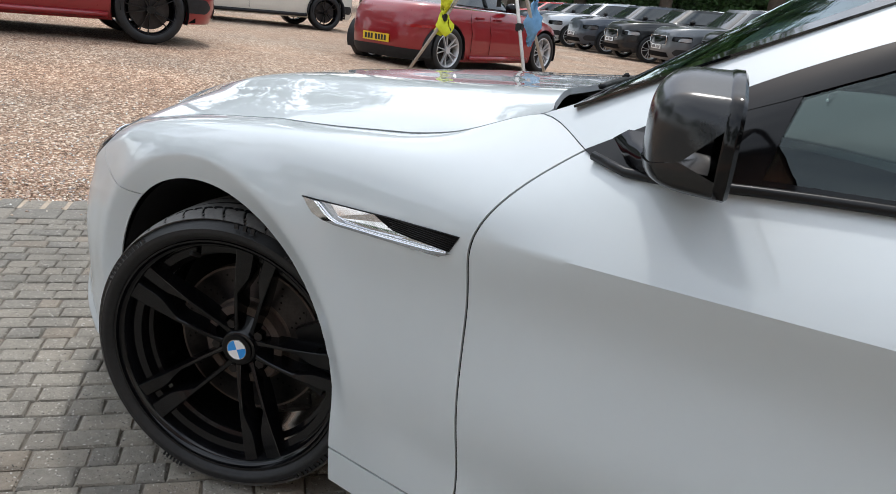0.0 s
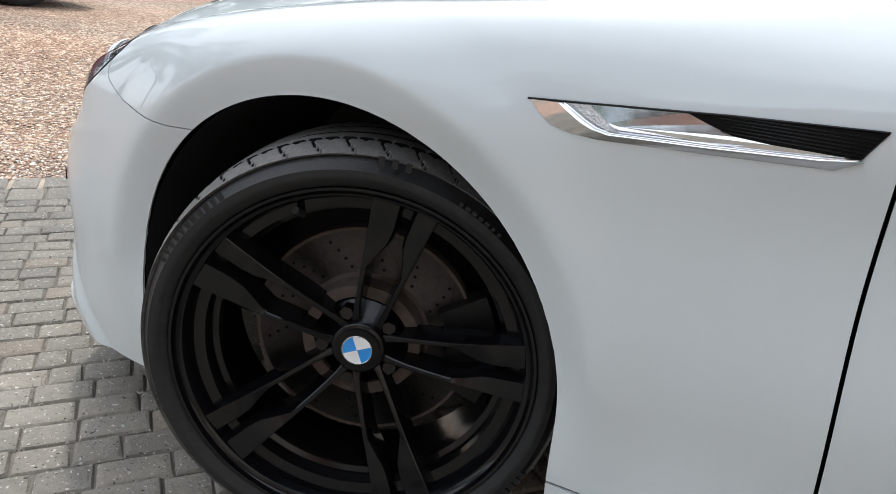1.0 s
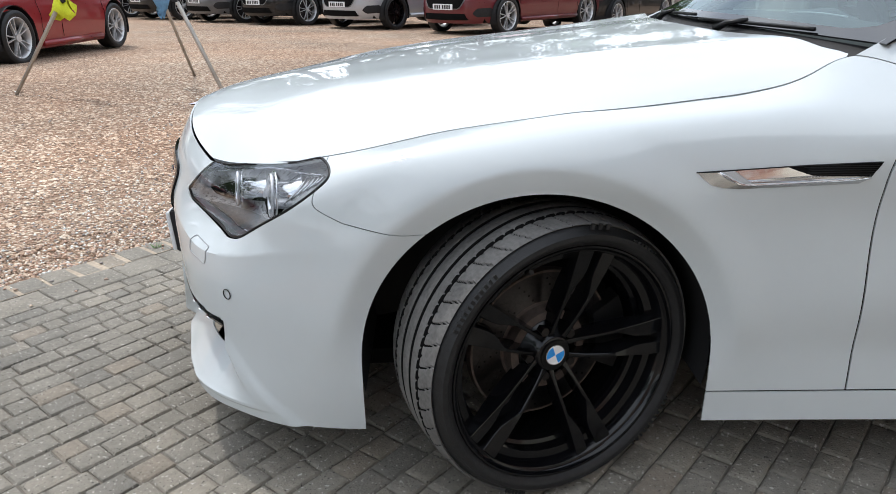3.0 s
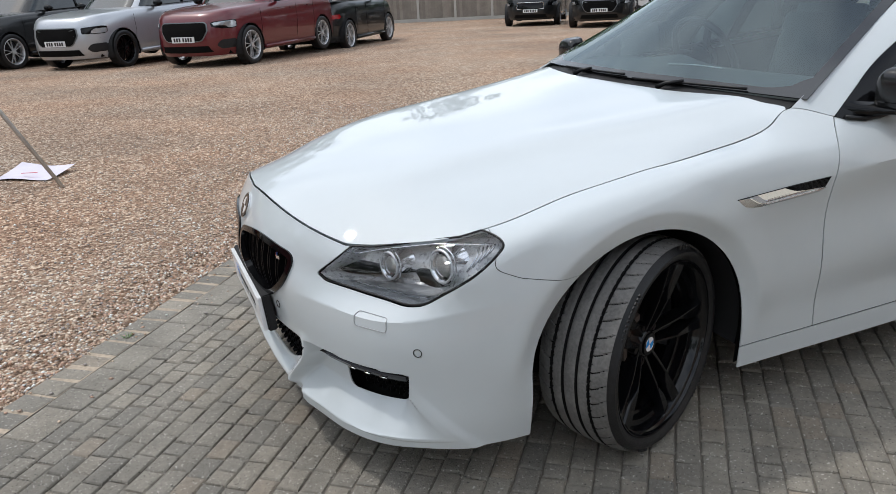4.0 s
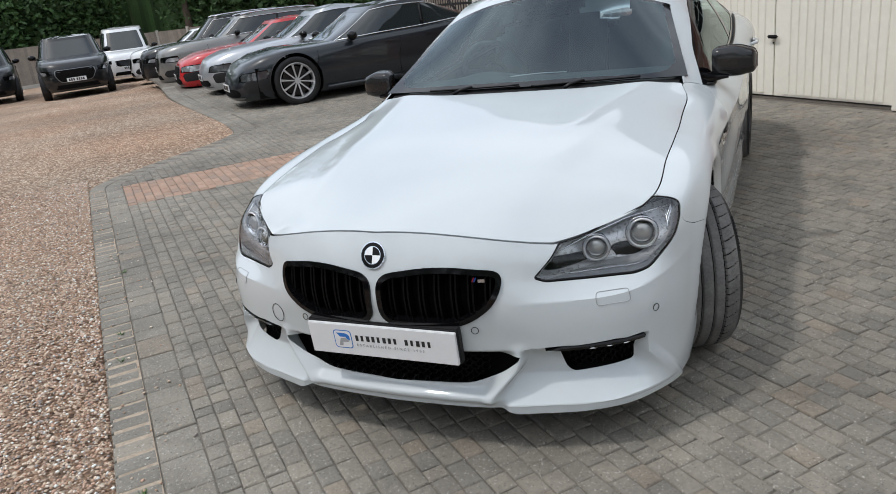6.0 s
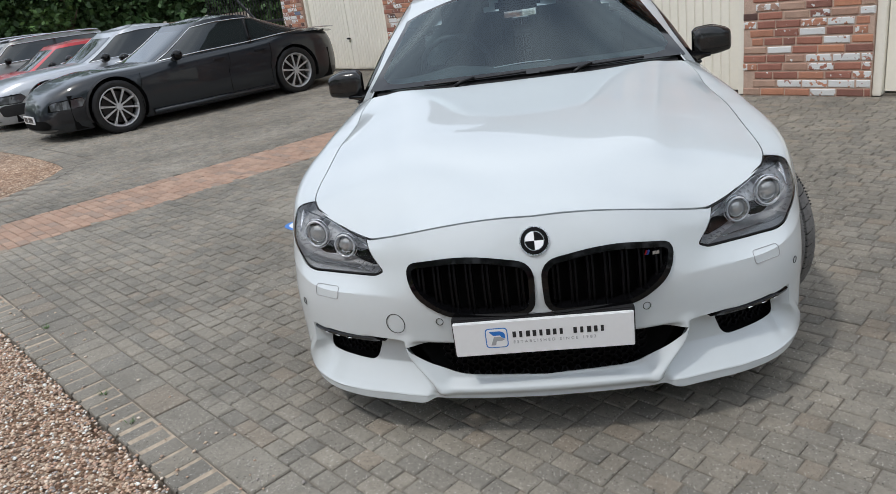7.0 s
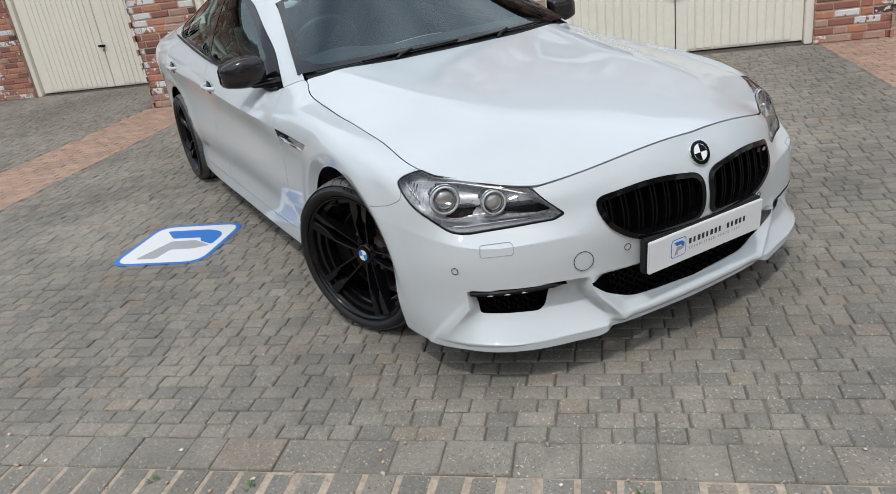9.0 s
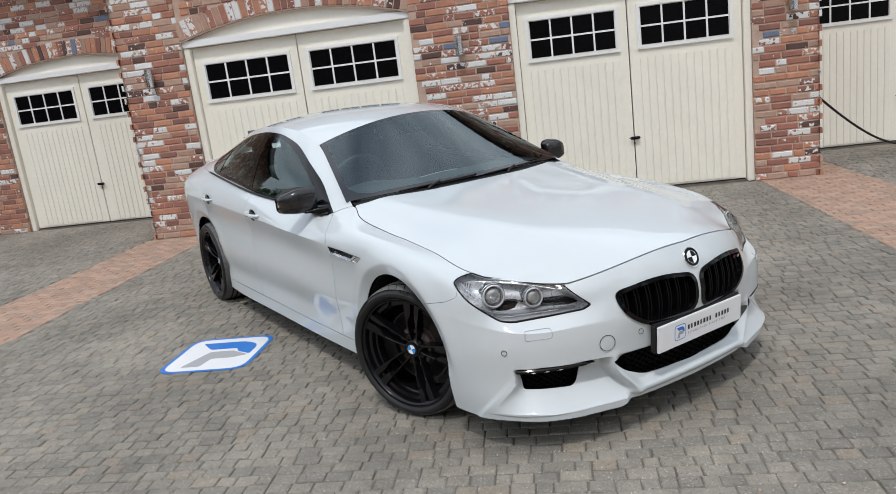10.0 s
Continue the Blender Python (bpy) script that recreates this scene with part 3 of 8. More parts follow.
def wall_bricks(s0, s1, d, holes, z1=WALL_TOP, axis=0):
    """Places of the bricks of a wall face: (s, d, z, length, height, turn about z, tilt)."""
    out = []
    z, course = 0.036, 0
    rnd = random.Random(int(s0 * 100 + d * 10 + axis))
    while z < z1:
        s = s0 - (0.0 if course % 2 else 0.11)
        while s < s1 - 0.03:
            l = rnd.choice((0.215, 0.215, 0.205, 0.16, 0.103))
            a, b = max(s, s0), min(s + l, s1)
            s += l + 0.012
            if b - a < 0.035:
                continue
            c = (a + b) / 2
            for h in holes:
                if a < h[0] < b:
                    b = h[0] if c < h[0] else b
                    a = h[0] if c >= h[0] and False else a
                if a < h[1] < b:
                    a = h[1]
            c = (a + b) / 2
            hit = [h for h in holes if h[0] - 0.01 <= c <= h[1] + 0.01]
            if hit:
                if z - 0.035 < arch_z(c, *hit[0]) + 0.24:
                    if z > SPRING and z - 0.035 > arch_z(c, *hit[0]) + 0.19:
                        pass
                    else:
                        continue
            if b - a > 0.035:
                out.append((c, d, z, b - a, 0.064, 0.0, rnd.uniform(-0.6, 0.6)))
        z += 0.0755
        course += 1
    for h in holes:
        n = 34
        for k in range(n):
            t = -1 + 2 * (k + 0.5) / n
            sc = (h[0] + h[1]) / 2 + t * (h[1] - h[0]) / 2 * 1.02
            zz = SPRING + RISE * (1 - t * t)
            out.append((sc, d, zz + 0.115, 0.068, 0.205, 0.0, math.degrees(math.atan(2 * RISE * t / ((h[1] - h[0]) / 2)))))
    return out


bay_bricks = wall_bricks(0.0, 7.8, 0.0, [(4.30, 7.0), (0.67, 3.2)])
wing_bricks = wall_bricks(7.83, 14.85, WING, [(11.57, 14.1), (8.27, 10.8)]) + wall_bricks(-9.0, -0.02, WING, [(-2.85, -0.32)])


def join_bricks(rows, material):
    V, F = [], []
    for k, (s, d, z, l, h, turn, tilt) in enumerate(rows):
        bv, bf = brick_mesh(l, h, 0.03, k % 50)
        n = len(V)
        m = pose(s, d + 0.010, z, 0, tilt, turn)
        V += [m @ Vector(v) for v in bv]
        F += [tuple(i + n for i in f) for f in bf]
    return mesh_of("brickwork", V, F, material, False)


tagged(link("brickwork", join_bricks([b for b in wing_bricks if b[0] > 0], BRICK_FAR), wall_west), "weathered red bricks", kind="stuff")
tagged(link("brickwork", join_bricks([b for b in wing_bricks if b[0] < 0], BRICK_FAR), wall_east), "weathered red bricks", kind="stuff")
# the returns of the bay, seen on edge
ret = []
for s, turn in ((7.8, -90), (0.0, 90)):
    z, c = 0.036, 0
    while z < WALL_TOP:
        y = -0.05 - (0.11 if c % 2 else 0.0)
        while y > WING + 0.1:
            ret.append((s - (0.010 if s == 0.0 else -0.010), y - 0.01, z, 0.205, 0.064, turn, 0.0))
            y -= 0.227
        z, c = z + 0.0755, c + 1
tagged(link("brickwork", join_bricks([b for b in ret if b[0] > 1], BRICK_FAR), bpy.data.objects["wall_return_west"]), kind="stuff")
tagged(link("brickwork", join_bricks([b for b in ret if b[0] < 1], BRICK_FAR), bpy.data.objects["wall_return_east"]), kind="stuff")


def garage_door(name, s0, s1, d):
    """A cream up-and-over door in two ribbed halves, with eight small panes to each half, in its frame under a flat arch board."""
    w = s1 - s0
    top = thing(name, WALL @ pose((s0 + s1) / 2, d - 0.10, 0), "cream ribbed steel garage door with two rows of small panes, shut", "garage door", "garage doors", "structure")
    fw = 0.075
    # frame: two posts, the head, and the arched board over it
    for x in (-w / 2, w / 2 - fw):
        part("door_frame", box_bm((x + 0.002, -0.06, 0.0), (x + fw - 0.002, 0.06, SPRING - 0.062), 0.006), CREAM_TRIM, top)
    part("door_head", box_bm((-w / 2 + 0.002, -0.06, SPRING - 0.06), (w / 2 - 0.002, 0.075, SPRING + 0.02), 0.006), WHITE_TRIM, top)
    V, F = [], []
    n = 24
    for k in range(n + 1):
        x = -w / 2 + w * k / n
        zz = max(SPRING + 0.022, arch_z(x + (s0 + s1) / 2, s0, s1) + 0.004)
        V += [(x, 0.03, SPRING + 0.021), (x, 0.03, zz), (x, -0.05, SPRING + 0.021), (x, -0.05, zz)]
    for k in range(n):
        i = 4 * k
        F += [(i, i + 1, i + 5, i + 4), (i + 2, i + 6, i + 7, i + 3), (i, i + 4, i + 6, i + 2), (i + 1, i + 3, i + 7, i + 5)]
    link("arch_board", mesh_of("arch_board", V, F, CREAM_TRIM, False), top)
    lo, hi = -w / 2 + fw, w / 2 - fw
    for a, b, side in ((lo + 0.004, -0.006, -1), (0.006, hi - 0.004, 1)):
        leaf = part("door_leaf", box_bm((a, -0.045, 0.03), (b, 0.0, SPRING - 0.066), 0.004), CREAM, top)
        # ribs of the pressed panel
        m0, m1 = a + 0.10, b - 0.10
        nr = 12
        pitch = (m1 - m0) / nr
        V, F = [], []
        for k in range(nr):
            x0, x1 = m0 + k * pitch, m0 + (k + 1) * pitch
            i = len(V)
            for z in (0.055, 1.465):
                V += [(x0 + 0.004, 0.0015, z), (x0 + 0.011, 0.011, z), (x1 - 0.011, 0.011, z), (x1 - 0.004, 0.0015, z)]
            F += [(i + c, i + 4 + c, i + 5 + c, i + 1 + c) for c in range(3)]
            F += [(i + 4, i + 7, i + 6, i + 5), (i, i + 1, i + 2, i + 3)]
        link("ribbed_panel", mesh_of("ribbed_panel", V, F, CREAM, False), leaf)
        # the light: frame, dark panes, glazing bars
        x0, x1, z0, z1 = a + 0.09, b - 0.09, 1.56, 2.04
        bm = box_bm((x0, 0.0, z0), (x1, 0.022, z0 + 0.035))
        box_bm((x0, 0.0, z1 - 0.035), (x1, 0.022, z1), bm=bm)
        box_bm((x0, 0.0, z0 + 0.0352), (x0 + 0.035, 0.0215, z1 - 0.0352), bm=bm)
        box_bm((x1 - 0.035, 0.0, z0 + 0.0352), (x1, 0.0215, z1 - 0.0352), bm=bm)
        win = part("window_frame", bm, WHITE_TRIM, leaf)
        gx0, gx1, gz0, gz1 = x0 + 0.035, x1 - 0.035, z0 + 0.035, z1 - 0.035
        for c in range(4):
            for r in range(2):
                px0, px1 = gx0 + (gx1 - gx0) * c / 4, gx0 + (gx1 - gx0) * (c + 1) / 4
                pz0, pz1 = gz0 + (gz1 - gz0) * r / 2, gz0 + (gz1 - gz0) * (r + 1) / 2
                part("pane", box_bm((px0 + 0.009, 0.001, pz0 + 0.009), (px1 - 0.009, 0.006, pz1 - 0.009)), PANE_DARK, leaf)
        bm = bmesh.new()
        for c in (1, 2, 3):
            x = gx0 + (gx1 - gx0) * c / 4
            box_bm((x - 0.0095, 0.001, gz0), (x + 0.0095, 0.017, gz1), bm=bm)
        zc = (gz0 + gz1) / 2
        for c in range(4):
            box_bm((gx0 + (gx1 - gx0) * c / 4 + 0.0096, 0.001, zc - 0.0095), (gx0 + (gx1 - gx0) * (c + 1) / 4 - 0.0096, 0.016, zc + 0.0095), bm=bm)
        part("glazing_bar", bm, WHITE_TRIM, leaf)
        # small rivets that pin the panel's top
        bm = bmesh.new()
        for k in range(nr + 1):
            cyl_bm(0.006, 0.005, Matrix.Translation((m0 + k * pitch, 0.002, 1.49)) @ pose(0, 0, 0, 90), 8, bm=bm)
        part("rivet_row", bm, CREAM, leaf)
    h = part("door_handle", box_bm((-0.068, 0.020, 0.592), (0.060, 0.050, 0.624), 0.013), BLACK_SATIN, top, "black oval turn handle")
    part("escutcheon", box_bm((-0.045, 0.010, 0.588), (0.040, 0.026, 0.614), 0.010), BLACK_SATIN, h)
    part("keyhole", cyl_bm(0.009, 0.006, pose(0.0, 0.014, 0.548, 90), 14), BLACK_SATIN, h)
    part("threshold", box_bm((-w / 2 + 0.003, -0.06, -0.02), (w / 2 - 0.003, 0.01, 0.012), 0.004), JOINT, top)
    return top


for nm, a, b, dd in doors:
    garage_door(nm, a, b, dd)

# the dark insides behind the doors, closed by a back wall and the eaves above
part("wall_back", box_bm((-9.0, WING - 5.0, -0.1), (14.85, WING - 4.8, WALL_TOP)), STONE_MORTAR, None, m=WALL)
tagged(bpy.data.objects["wall_back"], "plain back wall of the garages", "wall", kind="structure")
for nm, s0, s1, dd in (("roof_bay", -0.25, 8.05, 0.0), ("roof_west", 8.06, 15.1, WING), ("roof_east", -9.2, -0.26, WING)):
    V, F = [], []
    rows = 22
    for k in range(rows):
        y0, z0 = dd + 0.34 - k * 0.24, WALL_TOP + 0.02 + k * 0.17
        i = len(V)
        V += [(s0, y0, z0 + 0.03), (s1, y0, z0 + 0.03), (s1, y0 - 0.27, z0 + 0.195), (s0, y0 - 0.27, z0 + 0.195), (s0, y0, z0), (s1, y0, z0)]
        F += [(i, i + 1, i + 2, i + 3), (i + 4, i + 5, i + 1, i)]
    V += [(s0, dd + 0.34, WALL_TOP), (s1, dd + 0.34, WALL_TOP), (s1, dd - 5, WALL_TOP), (s0, dd - 5, WALL_TOP)]
    i = len(V) - 4
    F.append((i + 3, i + 2, i + 1, i))
    r = link(nm, mesh_of(nm, V, F, SLATE, False), m=WALL)
    tagged(r, "dark slate garage roof with deep eaves", "roof", kind="structure")
    P = [(s0, dd + 0.40, WALL_TOP - 0.02), (s1, dd + 0.40, WALL_TOP - 0.02)]
    gv, gf = tube(P, 0.06, 10)
    g = link("trim", mesh_of("gutter", gv, gf, GUTTER), m=WALL)
    tagged(g, "black rainwater gutter under the eaves", "gutter", kind="structure")


def wall_lamp(s, z):
    t = thing("wall_lamp", WALL @ pose(s, 0.012, z), "brushed steel cylinder lamp fixed to the brick pier", "wall lamp", "pier lamps")
    part("bracket", box_bm((-0.03, 0.0, -0.04), (0.03, 0.03, 0.04), 0.004), ALU, t)
    part("cylinder", cyl_bm(0.045, 0.20, Matrix.Translation((0, 0.075, 0)), 24, bevel=0.004), ALU, t, smooth=False)


for s, z in ((3.77, 1.84), (7.42, 1.92), (0.28, 1.86)):
    wall_lamp(s, z)

# ---- the white coupe: x runs from its front axle to its tail, y to its right ----
car = thing("coupe", Matrix(), "pearl white coupe with black wheels turned, parked on block paving", "car")
YZ = np.array([1, -1, 1])


def seam_plan(u):
    """Plan of the bonnet's edge on the car's right, from the nose (0) to the scuttle (8)."""
    k = [0, 1, 2, 3, 4, 5, 6, 7, 8]
    p = [(-0.915, 0.0), (-0.895, 0.20), (-0.845, 0.38), (-0.768, 0.515), (-0.635, 0.648), (-0.497, 0.752), (-0.23, 0.770), (0.08, 0.774), (0.40, 0.766)]
    return spline(k, p, u)


def eased(x, xs, ys, w=0.07):
    """Straight runs between (xs, ys) with their corners rounded off over about w."""
    x = np.asarray(x, float)
    k = np.linspace(-2, 2, 9)
    g = np.exp(-k * k)
    return sum(a * np.interp(x + w * b, xs, ys) for a, b in zip(g / g.sum(), k))


def bonnet_z(x, y):
    """Height of the bonnet: a crowned sheet that dips to the nose, with a ridge each side that falls off faster outwards."""
    x, y = np.asarray(x, float), np.abs(np.asarray(y, float))
    zc = spline([-1.05, -0.915, -0.77, -0.5, -0.2, 0.16, 0.50, 0.75], [0.660, 0.738, 0.781, 0.828, 0.867, 0.900, 0.935, 0.958], x.ravel()).reshape(x.shape)
    c = eased(x, [-1.05, -0.915, -0.77, -0.63, -0.49, -0.23, 0.04, 0.20, 0.37, 0.55, 0.75], [0.40, 0.35, 0.306, 0.176, 0.113, 0.092, 0.079, 0.064, 0.053, 0.039, 0.032], 0.05)
    edge = eased(x, [0.04, 0.20, 0.37, 0.45, 0.505, 0.55, 0.60], [0.0, 0.020, 0.036, 0.032, 0.024, 0.014, 0.0], 0.03)
    power = eased(x, [-0.5, 0.1], [2.25, 2.6], 0.1)
    dy = y - np.interp(x, [-0.9, 0.6], [0.33, 0.585])
    ridge = 0.013 * np.exp(-(dy / np.where(dy < 0, 0.15, 0.075)) ** 2) * smooth(-0.9, -0.35, x)
    return zc - c * (y / 0.775) ** power - edge * np.minimum(1.15, y / 0.775) ** 11 + ridge


# the character lines of the lower body, from the sill up to the bonnet's edge and the waist, each from the nose round the side to the tail
SIDE_X = [-0.25, 0.05, 0.38, 0.9, 1.7, 2.5, 2.97, 3.45]
STATIONS = [-0.25, 0.05, 0.38, 0.52, 0.62, 0.75, 0.9, 1.7, 2.5, 2.97, 3.45]
lines = []


def character(nose, side_y, side_z, tail):
    yz = spline(SIDE_X, np.column_stack([side_y, side_z]), STATIONS)
    lines.append([*nose, *[(x, y, z) for x, (y, z) in zip(STATIONS, yz)], *tail])


character([(-0.944, 0, 0.132), (-0.938, 0.2, 0.132), (-0.913, 0.385, 0.132), (-0.852, 0.56, 0.131), (-0.751, 0.735, 0.130), (-0.563, 0.840, 0.130)],
          [0.865, 0.875, 0.890, 0.905, 0.912, 0.910, 0.890, 0.855], [0.140, 0.155, 0.165, 0.165, 0.165, 0.165, 0.18, 0.20], [(3.85, 0.68, 0.22), (3.99, 0, 0.22)])
character([(-0.950, 0, 0.185), (-0.944, 0.2, 0.185), (-0.918, 0.385, 0.185), (-0.858, 0.56, 0.187), (-0.757, 0.738, 0.19), (-0.572, 0.848, 0.20)],
          [0.880, 0.886, 0.893, 0.903, 0.908, 0.908, 0.897, 0.87], [0.215, 0.225, 0.235, 0.238, 0.238, 0.238, 0.25, 0.27], [(3.86, 0.69, 0.29), (4.0, 0, 0.29)])
character([(-0.945, 0, 0.29), (-0.937, 0.2, 0.29), (-0.905, 0.385, 0.29), (-0.848, 0.555, 0.29), (-0.750, 0.728, 0.295), (-0.578, 0.850, 0.31)],
          [0.892, 0.896, 0.896, 0.900, 0.904, 0.906, 0.902, 0.88], [0.325, 0.335, 0.335, 0.345, 0.345, 0.345, 0.36, 0.38], [(3.88, 0.70, 0.40), (4.02, 0, 0.40)])
character([(-0.958, 0, 0.425), (-0.947, 0.2, 0.425), (-0.907, 0.40, 0.43), (-0.845, 0.560, 0.435), (-0.742, 0.735, 0.44), (-0.585, 0.848, 0.455)],
          [0.904, 0.905, 0.903, 0.920, 0.926, 0.928, 0.925, 0.90], [0.465, 0.475, 0.480, 0.50, 0.51, 0.515, 0.53, 0.54], [(3.90, 0.72, 0.55), (4.04, 0, 0.55)])
character([(-0.978, 0, 0.515), (-0.965, 0.2, 0.515), (-0.910, 0.398, 0.517), (-0.839, 0.556, 0.513), (-0.736, 0.726, 0.512), (-0.575, 0.838, 0.545)],
          [0.910, 0.910, 0.905, 0.907, 0.912, 0.919, 0.932, 0.91], [0.590, 0.610, 0.620, 0.640, 0.660, 0.680, 0.69, 0.70], [(3.91, 0.73, 0.71), (4.05, 0, 0.71)])
character([(-0.966, 0, 0.612), (-0.953, 0.2, 0.612), (-0.889, 0.388, 0.598), (-0.796, 0.539, 0.577), (-0.664, 0.703, 0.580), (-0.522, 0.820, 0.640)],
          [0.898, 0.905, 0.908, 0.936, 0.942, 0.950, 0.952, 0.92], [0.695, 0.720, 0.735, 0.762, 0.796, 0.828, 0.845, 0.855], [(3.87, 0.72, 0.87), (4.03, 0, 0.88)])
character([(-0.940, 0, 0.685), (-0.925, 0.2, 0.680), (-0.870, 0.385, 0.652), (-0.785, 0.530, 0.625), (-0.645, 0.685, 0.635), (-0.488, 0.805, 0.690)],
          [0.858, 0.864, 0.862, 0.886, 0.905, 0.908, 0.905, 0.87], [0.755, 0.793, 0.820, 0.828, 0.868, 0.922, 0.945, 0.955], [(3.80, 0.70, 0.97), (3.98, 0, 0.98)])
sp = seam_plan([0, 1, 2, 3, 4, 5, 6, 7, 8])
lines.append([(float(x), float(y), float(bonnet_z(x, y))) for x, y in list(sp) + [(0.52, 0.758), (0.605, 0.738)]] + [(0.745, 0.822, 0.874), (0.9, 0.842, 0.872), (1.7, 0.855, 0.918), (2.5, 0.835, 0.980), (2.97, 0.80, 1.01), (3.45, 0.72, 1.03), (3.74, 0.55, 1.05), (3.93, 0, 1.06)])
L = np.array(lines)                                   # rows x stations x 3
chord = np.linalg.norm(np.diff(L, axis=1), axis=2).mean(0)
U = np.concatenate([[0], np.cumsum(chord)])
us = np.concatenate([np.linspace(U[i], U[i + 1], (36 if i < 5 else 30 if i < 8 else 14 if i < 11 else 9) + 1)[:-1] for i in range(len(U) - 1)] + [[U[-1]]])
rows_u = np.stack([spline(U, r, us) for r in L])      # rows x nu x 3
# the bonnet's edge turns a corner at the headlamp
head_part, side_part = us <= U[3], us > U[3]
rows_u[-1][head_part] = spline(U[:4], L[-1][:4], us[head_part])
rows_u[-1][side_part] = spline(U[3:], L[-1][3:], us[side_part])
on_bonnet = rows_u[-1][:, 0] < 0.60
rows_u[-1][on_bonnet, 2] = bonnet_z(rows_u[-1][on_bonnet, 0], rows_u[-1][on_bonnet, 1])
rows_u[:, 0, 1] = 0.0
vch = np.linalg.norm(np.diff(rows_u[:, : len(us) // 2], axis=0), axis=2).mean(1)
VV = np.concatenate([[0], np.cumsum(vch)])
vs = np.concatenate([np.linspace(VV[i], VV[i + 1], (34 if i < 3 else 16) + 1)[:-1] for i in range(7)] + [[VV[-1]]])
nu, nv = len(us), len(vs)
S = np.stack([spline(VV, rows_u[:, k], vs) for k in range(nu)], axis=1)   # nv x nu x 3
base_row = S[102]


def creased(row):
    """The sheet with a sharp fold along one of the character lines."""
    low, high = vs <= VV[row], vs > VV[row]
    return np.concatenate([np.stack([spline(VV[a], rows_u[a, k], vs[part_]) for k in range(nu)], axis=1) for a, part_ in ((slice(0, row + 1), low), (slice(row, 8), high))])


nose_arc = np.concatenate([[0], np.cumsum(np.hypot(np.diff(base_row[:, 0]), np.diff(base_row[:, 1])))])
fold_nose = (0.9 * smooth(0.40, 0.50, nose_arc) * smooth(1.26, 1.02, nose_arc))[None, :, None]
fold_door = (0.75 * smooth(0.50, 0.85, base_row[:, 0]) * smooth(3.6, 3.2, base_row[:, 0]))[None, :, None]
S = S + fold_nose * (creased(4) - S) + fold_door * (creased(5) - S)
arc = np.concatenate([[0], np.cumsum(np.hypot(np.diff(base_row[:, 0]), np.diff(base_row[:, 1])))])
A = np.repeat(arc[None], nv, 0)
# outward direction in plan, for the bumper's modelling
tx, ty = np.gradient(base_row[:, 0]), np.gradient(base_row[:, 1])
ln = np.hypot(tx, ty)
OUT = np.stack([-ty / ln, tx / ln, 0 * tx], 1)
Z0 = S[:, :, 2].copy()


def bump_in(depth):
    """Pushes the sheet in (or out) along its plan normal."""
    for j in range(nu):
        S[:, j] += -OUT[j] * depth[:, j][:, None]


# scoop under each fog opening, the fang beside it, the recessed middle lip and the crease over the openings
S_RAW = S.copy()
# the headlamp's corner swells out below the bonnet's edge
bump_in(-0.038 * np.exp(-((A - 0.86) / 0.15) ** 2 - ((Z0 - 0.645) / 0.07) ** 2) * smooth(VV[7], VV[6] - 0.012, vs)[:, None])
inner_edge = 0.445 - 0.10 * smooth(0.33, 0.17, Z0)
shelf_foot = 0.176 + 0.012 * smooth(0.62, 0.82, A)
# the shelf under the opening runs out to a crisp blade; outboard it turns up into a three-cornered facet
outer_edge = 0.838 + 0.10 * np.clip((0.300 - Z0) / 0.12, 0, 1)
scoop = smooth(-0.010, 0.038, A - inner_edge) * np.clip((outer_edge - A) / (0.016 + 0.13 * np.clip((0.300 - Z0) / 0.12, 0, 1)), 0, 1) * np.clip((Z0 - shelf_foot) / 0.085, 0, 1) ** 0.8 * np.clip((0.368 - Z0) / 0.010, 0, 1)
bump_in(0.056 * scoop)
fang = np.exp(-((A - inner_edge + 0.010) / 0.024) ** 2) * smooth(0.15, 0.2, Z0) * smooth(0.40, 0.34, Z0)
bump_in(-0.011 * fang)
mid = smooth(0.405, 0.375, A) * smooth(0.200, 0.170, Z0)
bump_in(0.020 * mid)
bump_in(0.030 * smooth(inner_edge - 0.0, inner_edge - 0.075, A) * smooth(0.205, 0.235, Z0) * smooth(0.37, 0.345, Z0))
# the corner blade stands forward of the bumper's side along a straight fold
fold_at = 0.840 + 0.86 * (0.350 - Z0)
blade = np.clip((fold_at - A) / 0.022, 0, 1) * np.clip((0.350 - Z0) / 0.15, 0, 1) * smooth(0.46, 0.62, A)
bump_in(-0.010 * blade)
lip = np.clip((0.180 - Z0) / 0.006, 0, 1) * smooth(0.370, 0.400, A) * smooth(0.98, 0.86, A)
bump_in(0.005 * lip)

# the flared rim of each wheel arch
hub_d = np.minimum(np.hypot(S[:, :, 0] + 0.034, Z0 - 0.318), np.hypot(S[:, :, 0] - 2.960, Z0 - 0.322))
bump_in((-0.009 * smooth(0.500, 0.412, hub_d) + 0.022 * np.clip((0.412 - hub_d) / 0.050, 0, 1)) * smooth(0.60, 0.75, A) * smooth(0.25, 0.42, Z0))

BODY = np.concatenate([S.reshape(-1, 3), A.reshape(-1, 1)], 1)
BODY_F = grid_faces(nv, nu)
_f = BODY_F[0]
_n = np.cross(BODY[_f[1], :3] - BODY[_f[0], :3], BODY[_f[2], :3] - BODY[_f[0], :3])
if _n[0] > 0:
    BODY_F = [f[::-1] for f in BODY_F]


def az(points):
    """(arc, height) of the points of the body sheet nearest to those given, by their plan."""
    return np.array([(arc[np.argmin((base_row[:, 0] - p[0]) ** 2 + (base_row[:, 1] - p[1]) ** 2)], p[2]) for p in points])


